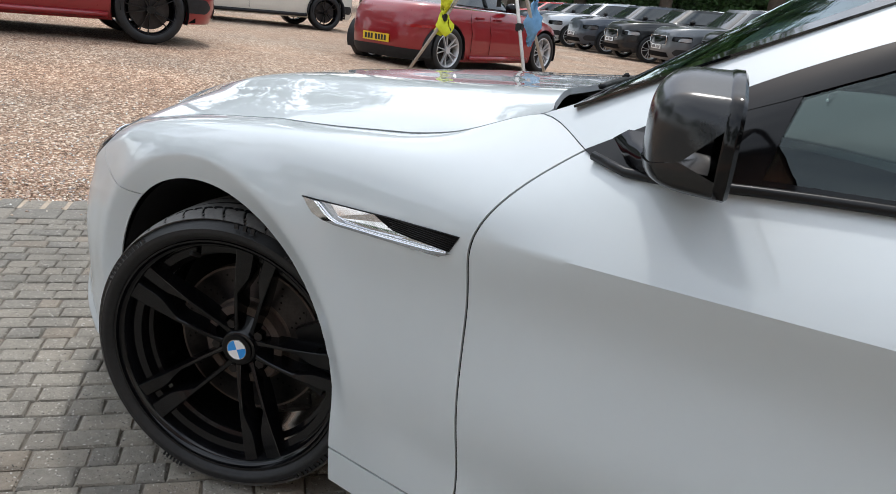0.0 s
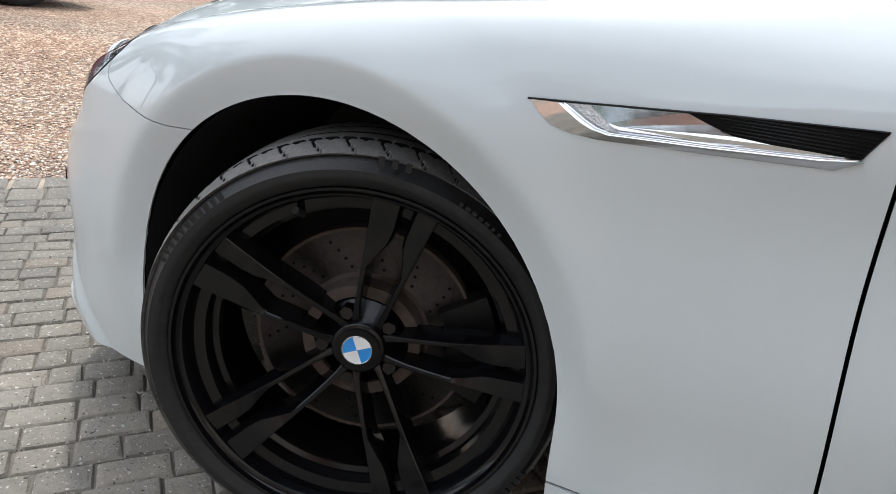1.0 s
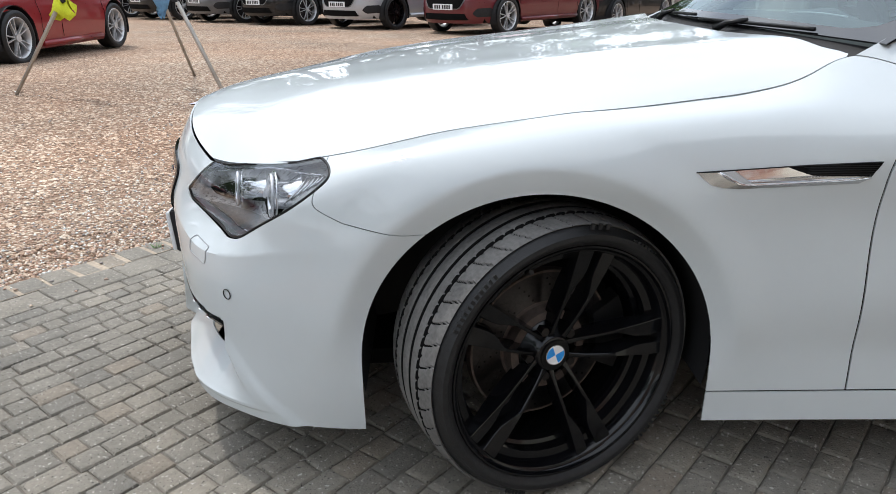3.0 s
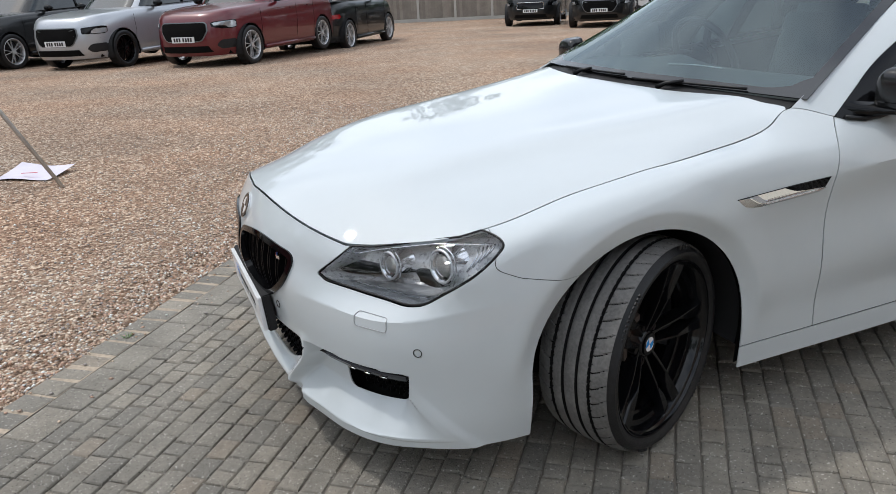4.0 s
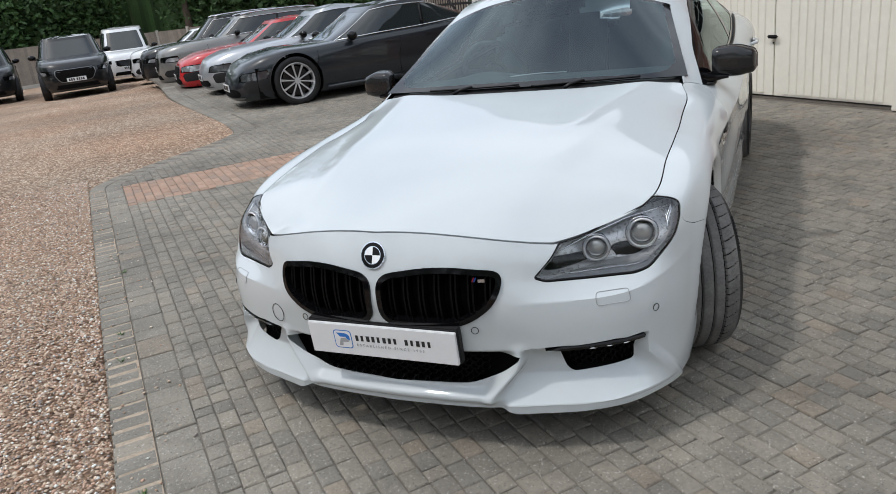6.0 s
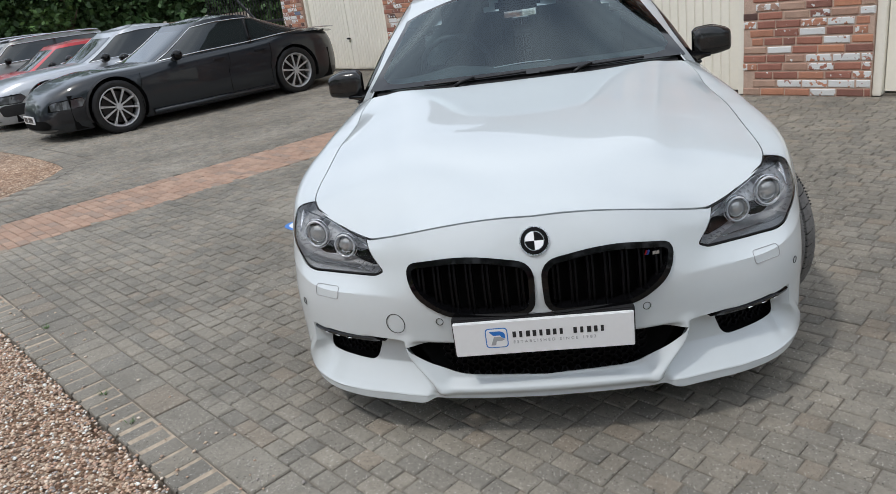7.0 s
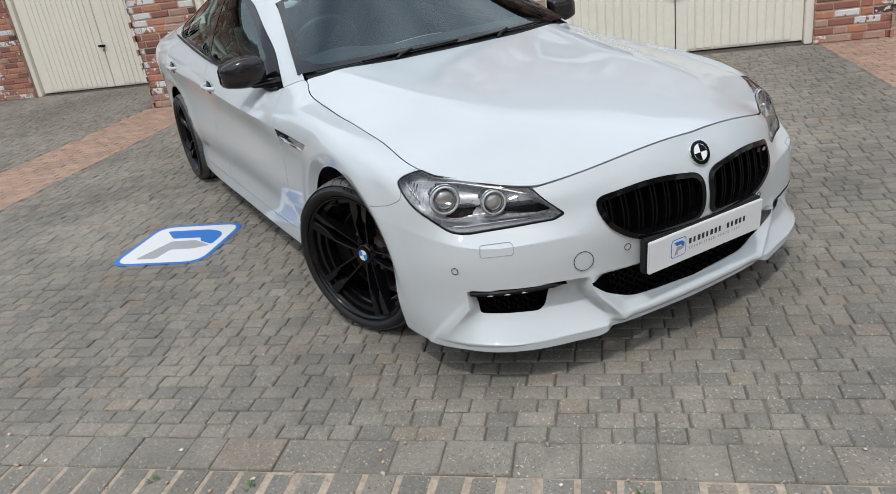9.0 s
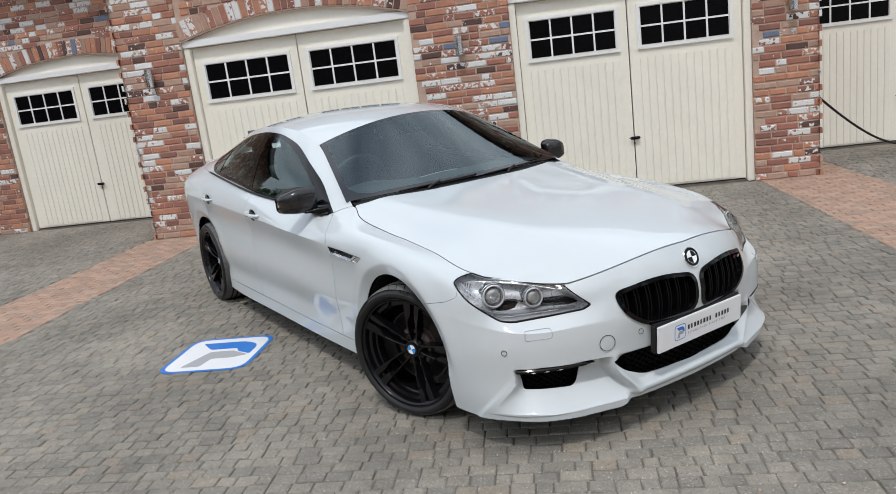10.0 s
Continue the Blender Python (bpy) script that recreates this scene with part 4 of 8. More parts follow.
ARCH_F, ARCH_R, ARCH_RAD = (-0.034, 0.318), (2.960, 0.322), 0.362


def arch_out(V, grow=0.0):
    """Minus outside the wheel arches."""
    d = np.minimum(np.hypot(V[:, 0] - ARCH_F[0], V[:, 2] - ARCH_F[1]), np.hypot(V[:, 0] - ARCH_R[0], V[:, 2] - ARCH_R[1]))
    below = np.minimum(np.abs(V[:, 0] - ARCH_F[0]), np.abs(V[:, 0] - ARCH_R[0]))
    d = np.where(V[:, 2] < 0.318, below, d)
    return ARCH_RAD + grow - d


GAP = 0.0022
head_poly = rounded([(0.500, 0.584), (0.600, 0.664), (0.66, 0.74), (0.950, 0.80), (0.975, 0.727), (1.022, 0.722), (1.042, 0.702), (0.990, 0.645), (0.915, 0.598), (0.862, 0.560), (0.808, 0.550), (0.676, 0.556), (0.530, 0.570)], [0.006, 0.01, 0.01, 0.01, 0.01, 0.02, 0.02, 0.04, 0.04, 0.02, 0.03, 0.05, 0.01])
kid_poly = rounded([(0.012, 0.620), (0.018, 0.464), (0.27, 0.458), (0.378, 0.530), (0.414, 0.616), (0.20, 0.650)], [0.05, 0.05, 0.10, 0.05, 0.05, 0.12])
intake_poly = rounded([(-0.2, 0.362), (0.26, 0.358), (0.446, 0.346), (0.392, 0.286), (0.29, 0.242), (-0.2, 0.226)], [0.01, 0.05, 0.012, 0.05, 0.09, 0.01])
fog_poly = rounded([(0.556, 0.3525), (0.828, 0.349), (0.818, 0.268), (0.592, 0.258)], [0.006, 0.006, 0.012, 0.03])
drl_poly = rounded([(0.510, 0.3665), (0.833, 0.3625), (0.829, 0.3485), (0.540, 0.352)], 0.003)


def sd(poly):
    return lambda V: poly_sd(poly, V[:, 3], V[:, 2])


def door_front(z):
    return 0.610 + 0.014 * smooth(0.60, 0.25, z) + 0.128 * np.clip((z - 0.70) / 0.2, 0, 2) ** 2.0


def door_rear(z):
    return 2.78 + 0.10 * smooth(0.75, 1.0, z)


def bumper_foot(V):
    """Minus above the bumper's lower edge: high under the middle lip, stepping down to the corner blades."""
    return eased(V[:, 3], [0.0, 0.30, 0.375, 0.425, 0.60, 0.85, 1.0, 1.2], [0.160, 0.163, 0.166, 0.147, 0.149, 0.156, 0.148, 0.146], 0.012) - V[:, 2]


def seam_bf(V):
    """Minus on the bumper's side of the joint between bumper and wing."""
    low = V[:, 2] - (0.602 + 0.16 * np.clip(-0.30 - V[:, 0], 0, 1) + 0.25 * np.clip(-0.42 - V[:, 0], 0, 1))
    front = V[:, 0] + 0.494 - 0.42 * (V[:, 2] - 0.63)
    both = -0.010 * np.log(np.exp(-np.clip(low, -0.3, 0.3) / 0.010) + np.exp(-np.clip(front, -0.3, 0.3) / 0.010))
    return np.where(V[:, 0] > -0.05, 1.0, both)


outer_V, outer_F = clip(BODY, BODY_F, arch_out)
upper_V, upper_F = clip(outer_V, outer_F, lambda V: np.where((V[:, 0] > 0.2) & (V[:, 0] < 2.75), 0.238 + GAP - V[:, 2], -1.0))
skirt_V, skirt_F = clip(outer_V, outer_F, lambda V: np.maximum(V[:, 2] - 0.238 + GAP, np.maximum(0.2 - V[:, 0], V[:, 0] - 2.75)))


def cutter(V, F, *fs):
    for f in fs:
        V, F = clip(V, F, f)
    return V, F


bump_V, bump_F = cutter(upper_V, upper_F, lambda V: seam_bf(V) + 0.0009, bumper_foot, lambda V: V[:, 0] - 0.2,
                        lambda V: 0.004 - sd(head_poly)(V), lambda V: 0.001 - sd(kid_poly)(V), lambda V: 0.0 - sd(intake_poly)(V), lambda V: 0.0 - sd(fog_poly)(V), lambda V: 0.0 - sd(drl_poly)(V))
sheet("front_bumper", bump_V, bump_F, WHITE, car, "white front bumper with sharp sports splitter corners", 0.004, both=True)
pan = {}
pan["front_wing"] = cutter(upper_V, upper_F, lambda V: 0.0009 - seam_bf(V), lambda V: V[:, 0] - door_front(V[:, 2]) + GAP, lambda V: 0.004 - sd(head_poly)(V))
pan["front_door"] = cutter(upper_V, upper_F, lambda V: door_front(V[:, 2]) + GAP - V[:, 0], lambda V: V[:, 0] - 1.86 + GAP)
pan["rear_door"] = cutter(upper_V, upper_F, lambda V: 1.86 + GAP - V[:, 0], lambda V: V[:, 0] - door_rear(V[:, 2]) + GAP)
pan["rear_quarter"] = cutter(upper_V, upper_F, lambda V: door_rear(V[:, 2]) + GAP - V[:, 0])
pan["side_skirt"] = (skirt_V, skirt_F)


def pair(name, V, F, material, label="", t=0.004, degrees=35, parent=None, parents=None):
    """The right-hand panel and its mirror image on the left, each a part."""
    V = np.array(V)[:, :3]
    out = []
    for k, (W, G) in enumerate(((V, F), (V * YZ, [f[::-1] for f in F]))):
        out.append(sheet(name, W, G, material, (parents[k] if parents else parent or car), label, t, degrees=degrees))
    return out


panels = {k: pair(k, *v, WHITE) for k, v in pan.items()}

# bonnet
bx, by = np.linspace(-0.96, 0.64, 130), np.linspace(-0.82, 0.82, 130)
BXY = np.array([(x, y) for x in bx for y in by])
BON = np.column_stack([BXY, bonnet_z(BXY[:, 0], BXY[:, 1])])
bp = [(p[0], p[1]) for p in S[-1] if p[0] < 0.604]
rear_edge = [(0.608, 0.722), (0.602, 0.69), (0.582, 0.65), (0.535, 0.5), (0.498, 0.3), (0.484, 0.1)]
right = bp + rear_edge
plan_poly = right + [(x, -y) for x, y in right[::-1] if y > 1e-6]
bon_V, bon_F = clip(BON, grid_faces(130, 130, True), lambda V: poly_sd(plan_poly, V[:, 0], V[:, 1]) + 0.0042 + 0.0026 * smooth(-0.60, -0.75, V[:, 0]))
sheet("bonnet", bon_V, bon_F, WHITE, car, "long white bonnet with two soft ridges", 0.012)

# near-black shells behind the gaps and openings, the shade there put into the colour
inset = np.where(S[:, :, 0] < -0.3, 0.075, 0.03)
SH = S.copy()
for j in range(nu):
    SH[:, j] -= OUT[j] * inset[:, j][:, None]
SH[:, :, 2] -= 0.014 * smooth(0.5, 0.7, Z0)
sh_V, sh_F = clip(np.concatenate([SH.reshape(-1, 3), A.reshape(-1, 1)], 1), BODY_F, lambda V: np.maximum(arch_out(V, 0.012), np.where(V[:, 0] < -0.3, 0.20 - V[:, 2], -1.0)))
sheet("shade_shell", sh_V, sh_F, DARK_CAVITY, car, "near-black shell behind the panels, coloured as the shade of the gaps", 0, both=True)
# near-black sheet below the bonnet, added as the shade seen in its gaps
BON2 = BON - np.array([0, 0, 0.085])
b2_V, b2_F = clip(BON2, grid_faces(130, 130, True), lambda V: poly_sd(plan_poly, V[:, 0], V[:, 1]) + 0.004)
sheet("bonnet_shade_sheet", b2_V, b2_F, DARK_CAVITY, car, "", 0)


# wheel-arch liners: half drums open to the outside
def arch_liner(cx, cz):
    V, F = [], []
    ang = np.radians(np.linspace(-12, 192, 50))
    for y in (0.50, 0.70, 0.872):
        for a in ang:
            V.append((cx + (ARCH_RAD + 0.004) * math.cos(a), y, cz + (ARCH_RAD + 0.004) * math.sin(a)))
    F = grid_faces(3, 50)
    c = len(V)
    V.append((cx, 0.50, cz))
    for k in range(49):
        F.append((k, k + 1, c))
    return np.array(V), F


for cx, cz in (ARCH_F, ARCH_R):
    pair("arch_liner", *arch_liner(cx, cz), BLACK_PLASTIC, t=0)
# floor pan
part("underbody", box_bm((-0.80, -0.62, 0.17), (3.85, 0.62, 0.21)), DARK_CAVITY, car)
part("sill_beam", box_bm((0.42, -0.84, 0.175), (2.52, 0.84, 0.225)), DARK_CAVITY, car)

# ---- openings of the nose ----
kid_V, kid_F = cutter(BODY, BODY_F, lambda V: sd(kid_poly)(V) - 0.004, lambda V: -sd(kid_poly)(V) - 0.013)
kv = np.array(kid_V)
kv[:, 0] -= 0.007
frames = pair("grille_frame", kv, kid_F, BLACK_GLOSS, "gloss black kidney grille surround", 0.035)


def surface_at(a, z, sheet_of=None):
    """The point of the body sheet at arc a and height z, and the outward direction there."""
    Q = S if sheet_of is None else sheet_of
    f = float(np.interp(a, arc, np.arange(nu)))
    j = min(int(f), nu - 2)
    col = Q[:, j] * (1 - f + j) + Q[:, j + 1] * (f - j)
    n_ = OUT[j] * (1 - f + j) + OUT[j + 1] * (f - j)
    up_ = np.maximum.accumulate(col[:, 2])
    return np.array([np.interp(z, up_, col[:, c]) for c in range(3)]), n_


SLAT_BLACK = mat("slat_black", (0.003, 0.003, 0.0036), 0.4, spec=0.10)
# twin upright slats of the grille
for k in range(7):
    for off in (-0.007, 0.007):
        a = 0.052 + k * 0.050 + off
        zt, zb = 0.632, 0.468 + max(0, k - 4.3) * 0.026
        V = []
        for z in np.linspace(zb, zt, 7):
            q, _ = surface_at(a, z)
            V.append(q)
        sv, sf = [], []
        for q in V:
            for dx, dy in ((0.016, -0.003), (0.016, 0.003), (0.05, 0.003), (0.05, -0.003)):
                sv.append((q[0] + dx, a * 0.985 + dy, q[2]))
        for i in range(6):
            for c in range(4):
                sf.append((i * 4 + c, i * 4 + (c + 1) % 4, i * 4 + 4 + (c + 1) % 4, i * 4 + 4 + c))
        for W, G, f in ((np.array(sv), sf, frames[0]), (np.array(sv) * YZ, [g[::-1] for g in sf], frames[1])):
            link("slat", mesh_of("slat", W, G, SLAT_BLACK, False), f)
# three-colour badge on the left grille, as plain shapes
q, n = surface_at(0.345, 0.598)
part("badge", box_bm((-0.002, 0.001, -0.0055), (0.002, 0.021, 0.0045)), ALU, frames[1], "small chrome and tricolour badge", m=pose(q[0] - 0.004, -q[1] - 0.012, 0.602, 0, 0, 14))
for k, c in enumerate(((0.02, 0.12, 0.5), (0.05, 0.03, 0.25), (0.6, 0.02, 0.02))):
    part("stripe", box_bm((-0.003, 0.0, -0.007), (0.002, 0.0028, 0.007)), mat("badge_stripe", tuple(0.5 * v for v in c), 0.3), frames[1], m=pose(q[0] - 0.0045, -q[1] + 0.0175 + k * 0.0036, 0.602, 24, 0, 14))


def honeycomb(a0, a1, z0, z1, poly, depth, cell=0.021):
    """Bars of a honeycomb lying on the body sheet, pushed back by depth."""
    V, F = [], []
    h = cell * 0.5
    row, z = 0, z0
    while z < z1:
        a = a0 + (cell if row % 2 else 0)
        while a < a1:
            for p, q in (((a, z), (a + cell * 0.65, z + h * 0.0)), ((a + cell * 0.65, z), (a + cell, z + h)), ((a, z), (a - cell * 0.35, z + h))):
                m = np.array([(p[0] + q[0]) / 2, (p[1] + q[1]) / 2])
                if poly_sd(poly, m[:1], m[1:])[0] > 0.004:
                    continue
                (s0, n0), (s1, n1) = surface_at(abs(p[0]), p[1]), surface_at(abs(q[0]), q[1])
                pts = []
                for s_, n_, aa, zz in ((s0, n0, p[0], p[1]), (s1, n1, q[0], q[1])):
                    s_[2] = zz
                    if aa < 0:
                        s_[1] = -s_[1]
                    pts.append(s_ + np.array([depth, 0, 0]))
                t = pts[1] - pts[0]
                nrm = np.cross(t, (1, 0, 0))
                nrm = nrm / max(np.linalg.norm(nrm), 1e-9) * 0.0022
                i = len(V)
                for e in pts:
                    V += [e + nrm, e - nrm, e - nrm + np.array([0.012, 0, 0]), e + nrm + np.array([0.012, 0, 0])]
                F += [(i, i + 1, i + 5, i + 4), (i + 1, i + 2, i + 6, i + 5), (i + 2, i + 3, i + 7, i + 6), (i + 3, i, i + 4, i + 7)]
            a += cell * 2 * 0.825
        z += h
        row += 1
    return V, F


hv, hf = honeycomb(-0.32, 0.34, 0.222, 0.36, np.array([(-0.37, 0.37), (0.37, 0.37), (0.30, 0.216), (-0.30, 0.216)]), 0.035, 0.024)
link("intake_mesh", mesh_of("intake_mesh", hv, hf, SLAT_BLACK, False), car, "black honeycomb mesh in the lower intake")
hv, hf = honeycomb(0.55, 0.83, 0.250, 0.352, fog_poly, 0.040)
hv = np.array(hv)
link("fog_mesh", mesh_of("fog_mesh", hv, hf, SLAT_BLACK, False), car, "black honeycomb fog lamp insert")
link("fog_mesh", mesh_of("fog_mesh", hv * YZ, [f[::-1] for f in hf], SLAT_BLACK, False), car, "black honeycomb fog lamp insert")
# the daytime lamp: a black bar under the bumper's overhang with a clear lower strip
for side in (1, -1):
    V, F, lens = [], [], []
    arcs = np.linspace(0.515, 0.831, 30)
    for a in arcs:
        q, n = surface_at(a, 0.352, S_RAW)
        zc, hh = 0.3585 - 0.010 * (a - 0.5), 0.0075 * min(1, (a - 0.508) / 0.05)
        for dn, dz in ((-0.004, hh), (0.000, hh * 0.4), (-0.005, -hh), (-0.045, -hh), (-0.045, hh)):
            p = q + n * dn
            V.append((p[0], side * p[1], zc + dz))
        p = q - n * 0.001
        lens.append((p[0], side * p[1], zc - 0.0045))
    for i in range(29):
        F += [(i * 5 + c, i * 5 + (c + 1) % 5, i * 5 + 5 + (c + 1) % 5, i * 5 + 5 + c)[::side] for c in range(5)]
    F += [tuple(range(5)), tuple(145 + c for c in range(5))]
    bar = link("daytime_lamp", sharp(mesh_of("daytime_lamp", V, F, BLACK_GLOSS), 30), car, "gloss black daytime lamp strip with small clear lenses")
    for k in (12, 17, 22):
        v, f = tube(lens[k:k + 3], [0.002, 0.0035, 0.002], 8, squash=0.6)
        link("led_lens", mesh_of("led_lens", v, f, CHROME), bar)

# ---- number plate, dealer's, on a black plinth ----
plate = part("number_plate", box_bm((-0.006, -0.26, -0.0555), (0.006, 0.26, 0.0555), 0.002), PLATE_WHITE, car, "white dealer plate with blue square mark", m=pose(-0.978, 0, 0.399, 0, -4, 0))
part("plate_plinth", box_bm((0.0065, -0.265, -0.060), (0.035, 0.265, 0.062), 0.004), BLACK_PLASTIC, plate)
face = pose(-0.0064, 0, 0, 90, 0, -90)
ring = lambda w, r: rounded([(-w, -w), (w, -w), (w, w), (-w, w)], r, 5)


def flat(poly2, z, t=0.0006):
    bm = bmesh.new()
    vs_ = [bm.verts.new((p[0], p[1], z)) for p in poly2]
    f = bm.faces.new(vs_)
    r = bmesh.ops.extrude_face_region(bm, geom=[f])
    bmesh.ops.translate(bm, verts=[g for g in r["geom"] if isinstance(g, bmesh.types.BMVert)], vec=(0, 0, t))
    bmesh.ops.recalc_face_normals(bm, faces=bm.faces)
    return bm


def p_mark(scale, parent, m, lift):
    """The dealer's mark as plain shapes: a blue-edged rounded square, a blue hook and a grey stem."""
    part("mark_border", flat(ring(0.5 * scale, 0.2 * scale), 0, lift), LOGO_BLUE, parent, m=m)
    part("mark_field", flat(ring(0.455 * scale, 0.17 * scale), lift, lift), PLATE_WHITE, parent, m=m)
    hook = rounded([(-0.33, 0.34), (0.20, 0.34), (0.38, 0.22), (0.38, -0.06), (0.20, 0.04), (0.17, 0.13), (-0.15, 0.13)], [0.04, 0.14, 0.14, 0.04, 0.06, 0.04, 0.04])
    stem = rounded([(-0.28, -0.36), (-0.06, -0.36), (-0.02, -0.15), (0.22, -0.15), (0.37, -0.08), (0.20, 0.025), (0.15, 0.06), (-0.12, 0.06)], 0.035)
    part("mark_hook", flat(hook * scale, lift * 2, lift), LOGO_BLUE, parent, m=m)
    part("mark_stem", flat(stem * scale, lift * 2, lift), PRINT_GREY, parent, m=m)


p_mark(0.066, plate, face @ Matrix.Translation((-0.135, 0.002, 0)), 0.0004)
# the trader's name stands as plain bars, letter by letter
for k in range(14):
    if k != 8:
        wide = (0.0100, 0.0085, 0.0115)[k % 3]
        part("name_bar", box_bm((-0.088 + k * 0.0195, 0.000, 0.0), (-0.088 + k * 0.0195 + wide, 0.0195, 0.0008)), PRINT_BLACK, plate, m=face)
text("small_print", "ESTABLISHED SINCE 1983", 0.0135, PRINT_GREY, plate, face @ Matrix.Translation((-0.088, -0.016, 0.0002)), space=1.62)

# ---- nose badge, as plain quarters ----
q, n = surface_at(0.0, 0.676)
rd = part("nose_badge", cyl_bm(0.041, 0.010, Matrix(), 40, bevel=0.002), BLACK_GLOSS, car, "round black and white quartered nose badge", m=pose(q[0] - 0.001, 0, 0.677, 0, -66, 0))
part("rim", cyl_bm(0.0425, 0.0085, Matrix.Translation((0, 0, -0.0004)), 40, bevel=0.001), CHROME, rd)


def quarters(parent, r, z, second, m=Matrix()):
    for k in range(4):
        bm = bmesh.new()
        vs_ = [bm.verts.new((0, 0, z))] + [bm.verts.new((r * math.cos(radians(90 * k + a)), r * math.sin(radians(90 * k + a)), z)) for a in range(0, 91, 10)]
        bm.faces.new(vs_)
        part("quarter", bm, second if k % 2 else BADGE_WHITE, parent, m=m)


quarters(rd, 0.026, 0.0054, BLACK_GLOSS)
part("inner_ring", cyl_bm(0.028, 0.0003, Matrix.Translation((0, 0, 0.0051)), 36), CHROME, rd)

# ---- parking sensors, towing cover, washer covers ----
bm_ring = lambda r, t=0.0012: tube([(r * math.cos(a), r * math.sin(a), 0) for a in np.linspace(0, 2 * math.pi, 28, endpoint=False)], t, 6, True)
for a, z, r, nm in ((0.305, 0.443, 0.011, "parking_sensor"), (0.865, 0.440, 0.011, "parking_sensor"), (0.455, 0.428, 0.032, "towing_cover")):
    q, n = surface_at(a, z)
    yaw = math.degrees(math.atan2(n[1], n[0]))
    for side in (1, -1):
        if nm == "towing_cover" and side < 0:
            continue
        m = pose(q[0] + n[0] * 0.0018, side * (q[1] + n[1] * 0.0018), z, 0, 90, side * yaw)
        v, f = bm_ring(r, 0.0011)
        link(nm, mesh_of(nm, v, f, BLACK_PLASTIC), car, m=m)
for side in (1, -1):
    P = rounded(az([(-0.80, 0.645, 0.522), (-0.745, 0.735, 0.520), (-0.745, 0.735, 0.484), (-0.80, 0.645, 0.486)]), 0.012)
    pts = []
    for a, z in P:
        q, n = surface_at(a, z)
        q[2] = z
        pts.append((q + n * 0.0016) * (1, side, 1))
    v, f = tube(pts, 0.0011, 5, True)
    link("washer_cover", mesh_of("washer_cover", v, f, PRINT_GREY), car)

# ---- headlamps ----
def lathe_z(prof, n_):
    """A turned shape round its own z axis, from (height, radius) pairs."""
    m_ = len(prof)
    V = [(r * math.cos(2 * math.pi * i / n_), r * math.sin(2 * math.pi * i / n_), z) for i in range(n_) for z, r in prof]
    F = [(i * m_ + k, ((i + 1) % n_) * m_ + k, ((i + 1) % n_) * m_ + k + 1, i * m_ + k + 1) for i in range(n_) for k in range(m_ - 1)]
    return V, F


hl_V, hl_F = cutter(BODY, BODY_F, lambda V: sd(head_poly)(V) + 0.0005)
HOUSING = mat("lamp_housing", (0.60, 0.605, 0.615), 0.28, 0.35, var=0.2, scale=9)
BROW = mat("lamp_upper_reflector", (0.62, 0.63, 0.65), 0.16, 0.9, var=0.12, scale=14)
RING_GLASS = mat("ring_glass", (0.62, 0.63, 0.65), 0.10, 0.25, coat=1.0)
LAMP_LOW = mat("lamp_lower_panel", (0.50, 0.505, 0.515), 0.22, 0.3, var=0.2, scale=9)
LAMP_RIM = mat("lamp_chrome", (0.72, 0.73, 0.75), 0.08, 1.0, var=0.05)
PROJECTOR = mat("projector_glass", (0.40, 0.39, 0.36), 0.04, 0.55, coat=1.0, spec=1.0)
lamps = pair("headlamp", hl_V, hl_F, LENS, "clear headlamp lens over twin round projectors", 0)
bowl = np.array(hl_V)
rim_d = sd(head_poly)(bowl)
depth = 0.076 * smooth(0.0, 0.024, -rim_d) + 0.004
for k in range(len(bowl)):
    bowl[k, 0] += depth[k] * 0.93
    bowl[k, 1] -= depth[k] * 0.30
brow_z = lambda V: V[:, 2] - np.interp(V[:, 3], [0.55, 0.66, 0.80, 1.0], [0.640, 0.655, 0.680, 0.700])
low_z = lambda V: V[:, 2] - 0.572 - 0.06 * np.clip(V[:, 3] - 0.80, 0, 1)
for nm, fs, material, lab in (("housing", (lambda V: brow_z(V), lambda V: -low_z(V)), HOUSING, "smoked grey lamp bowl"),
                              ("lower_panel", (lambda V: low_z(V),), LAMP_LOW, "dark lower lamp panel"),
                              ("brow_reflector", (lambda V: -brow_z(V),), BROW, "bright upper reflector")):
    v, f = cutter(bowl, hl_F, *fs)
    pair(nm, v, f, material, lab, 0, parents=lamps)
gas = []
for a, z in head_poly:
    q, n = surface_at(a, z)
    gas.append(q - n * 0.003)
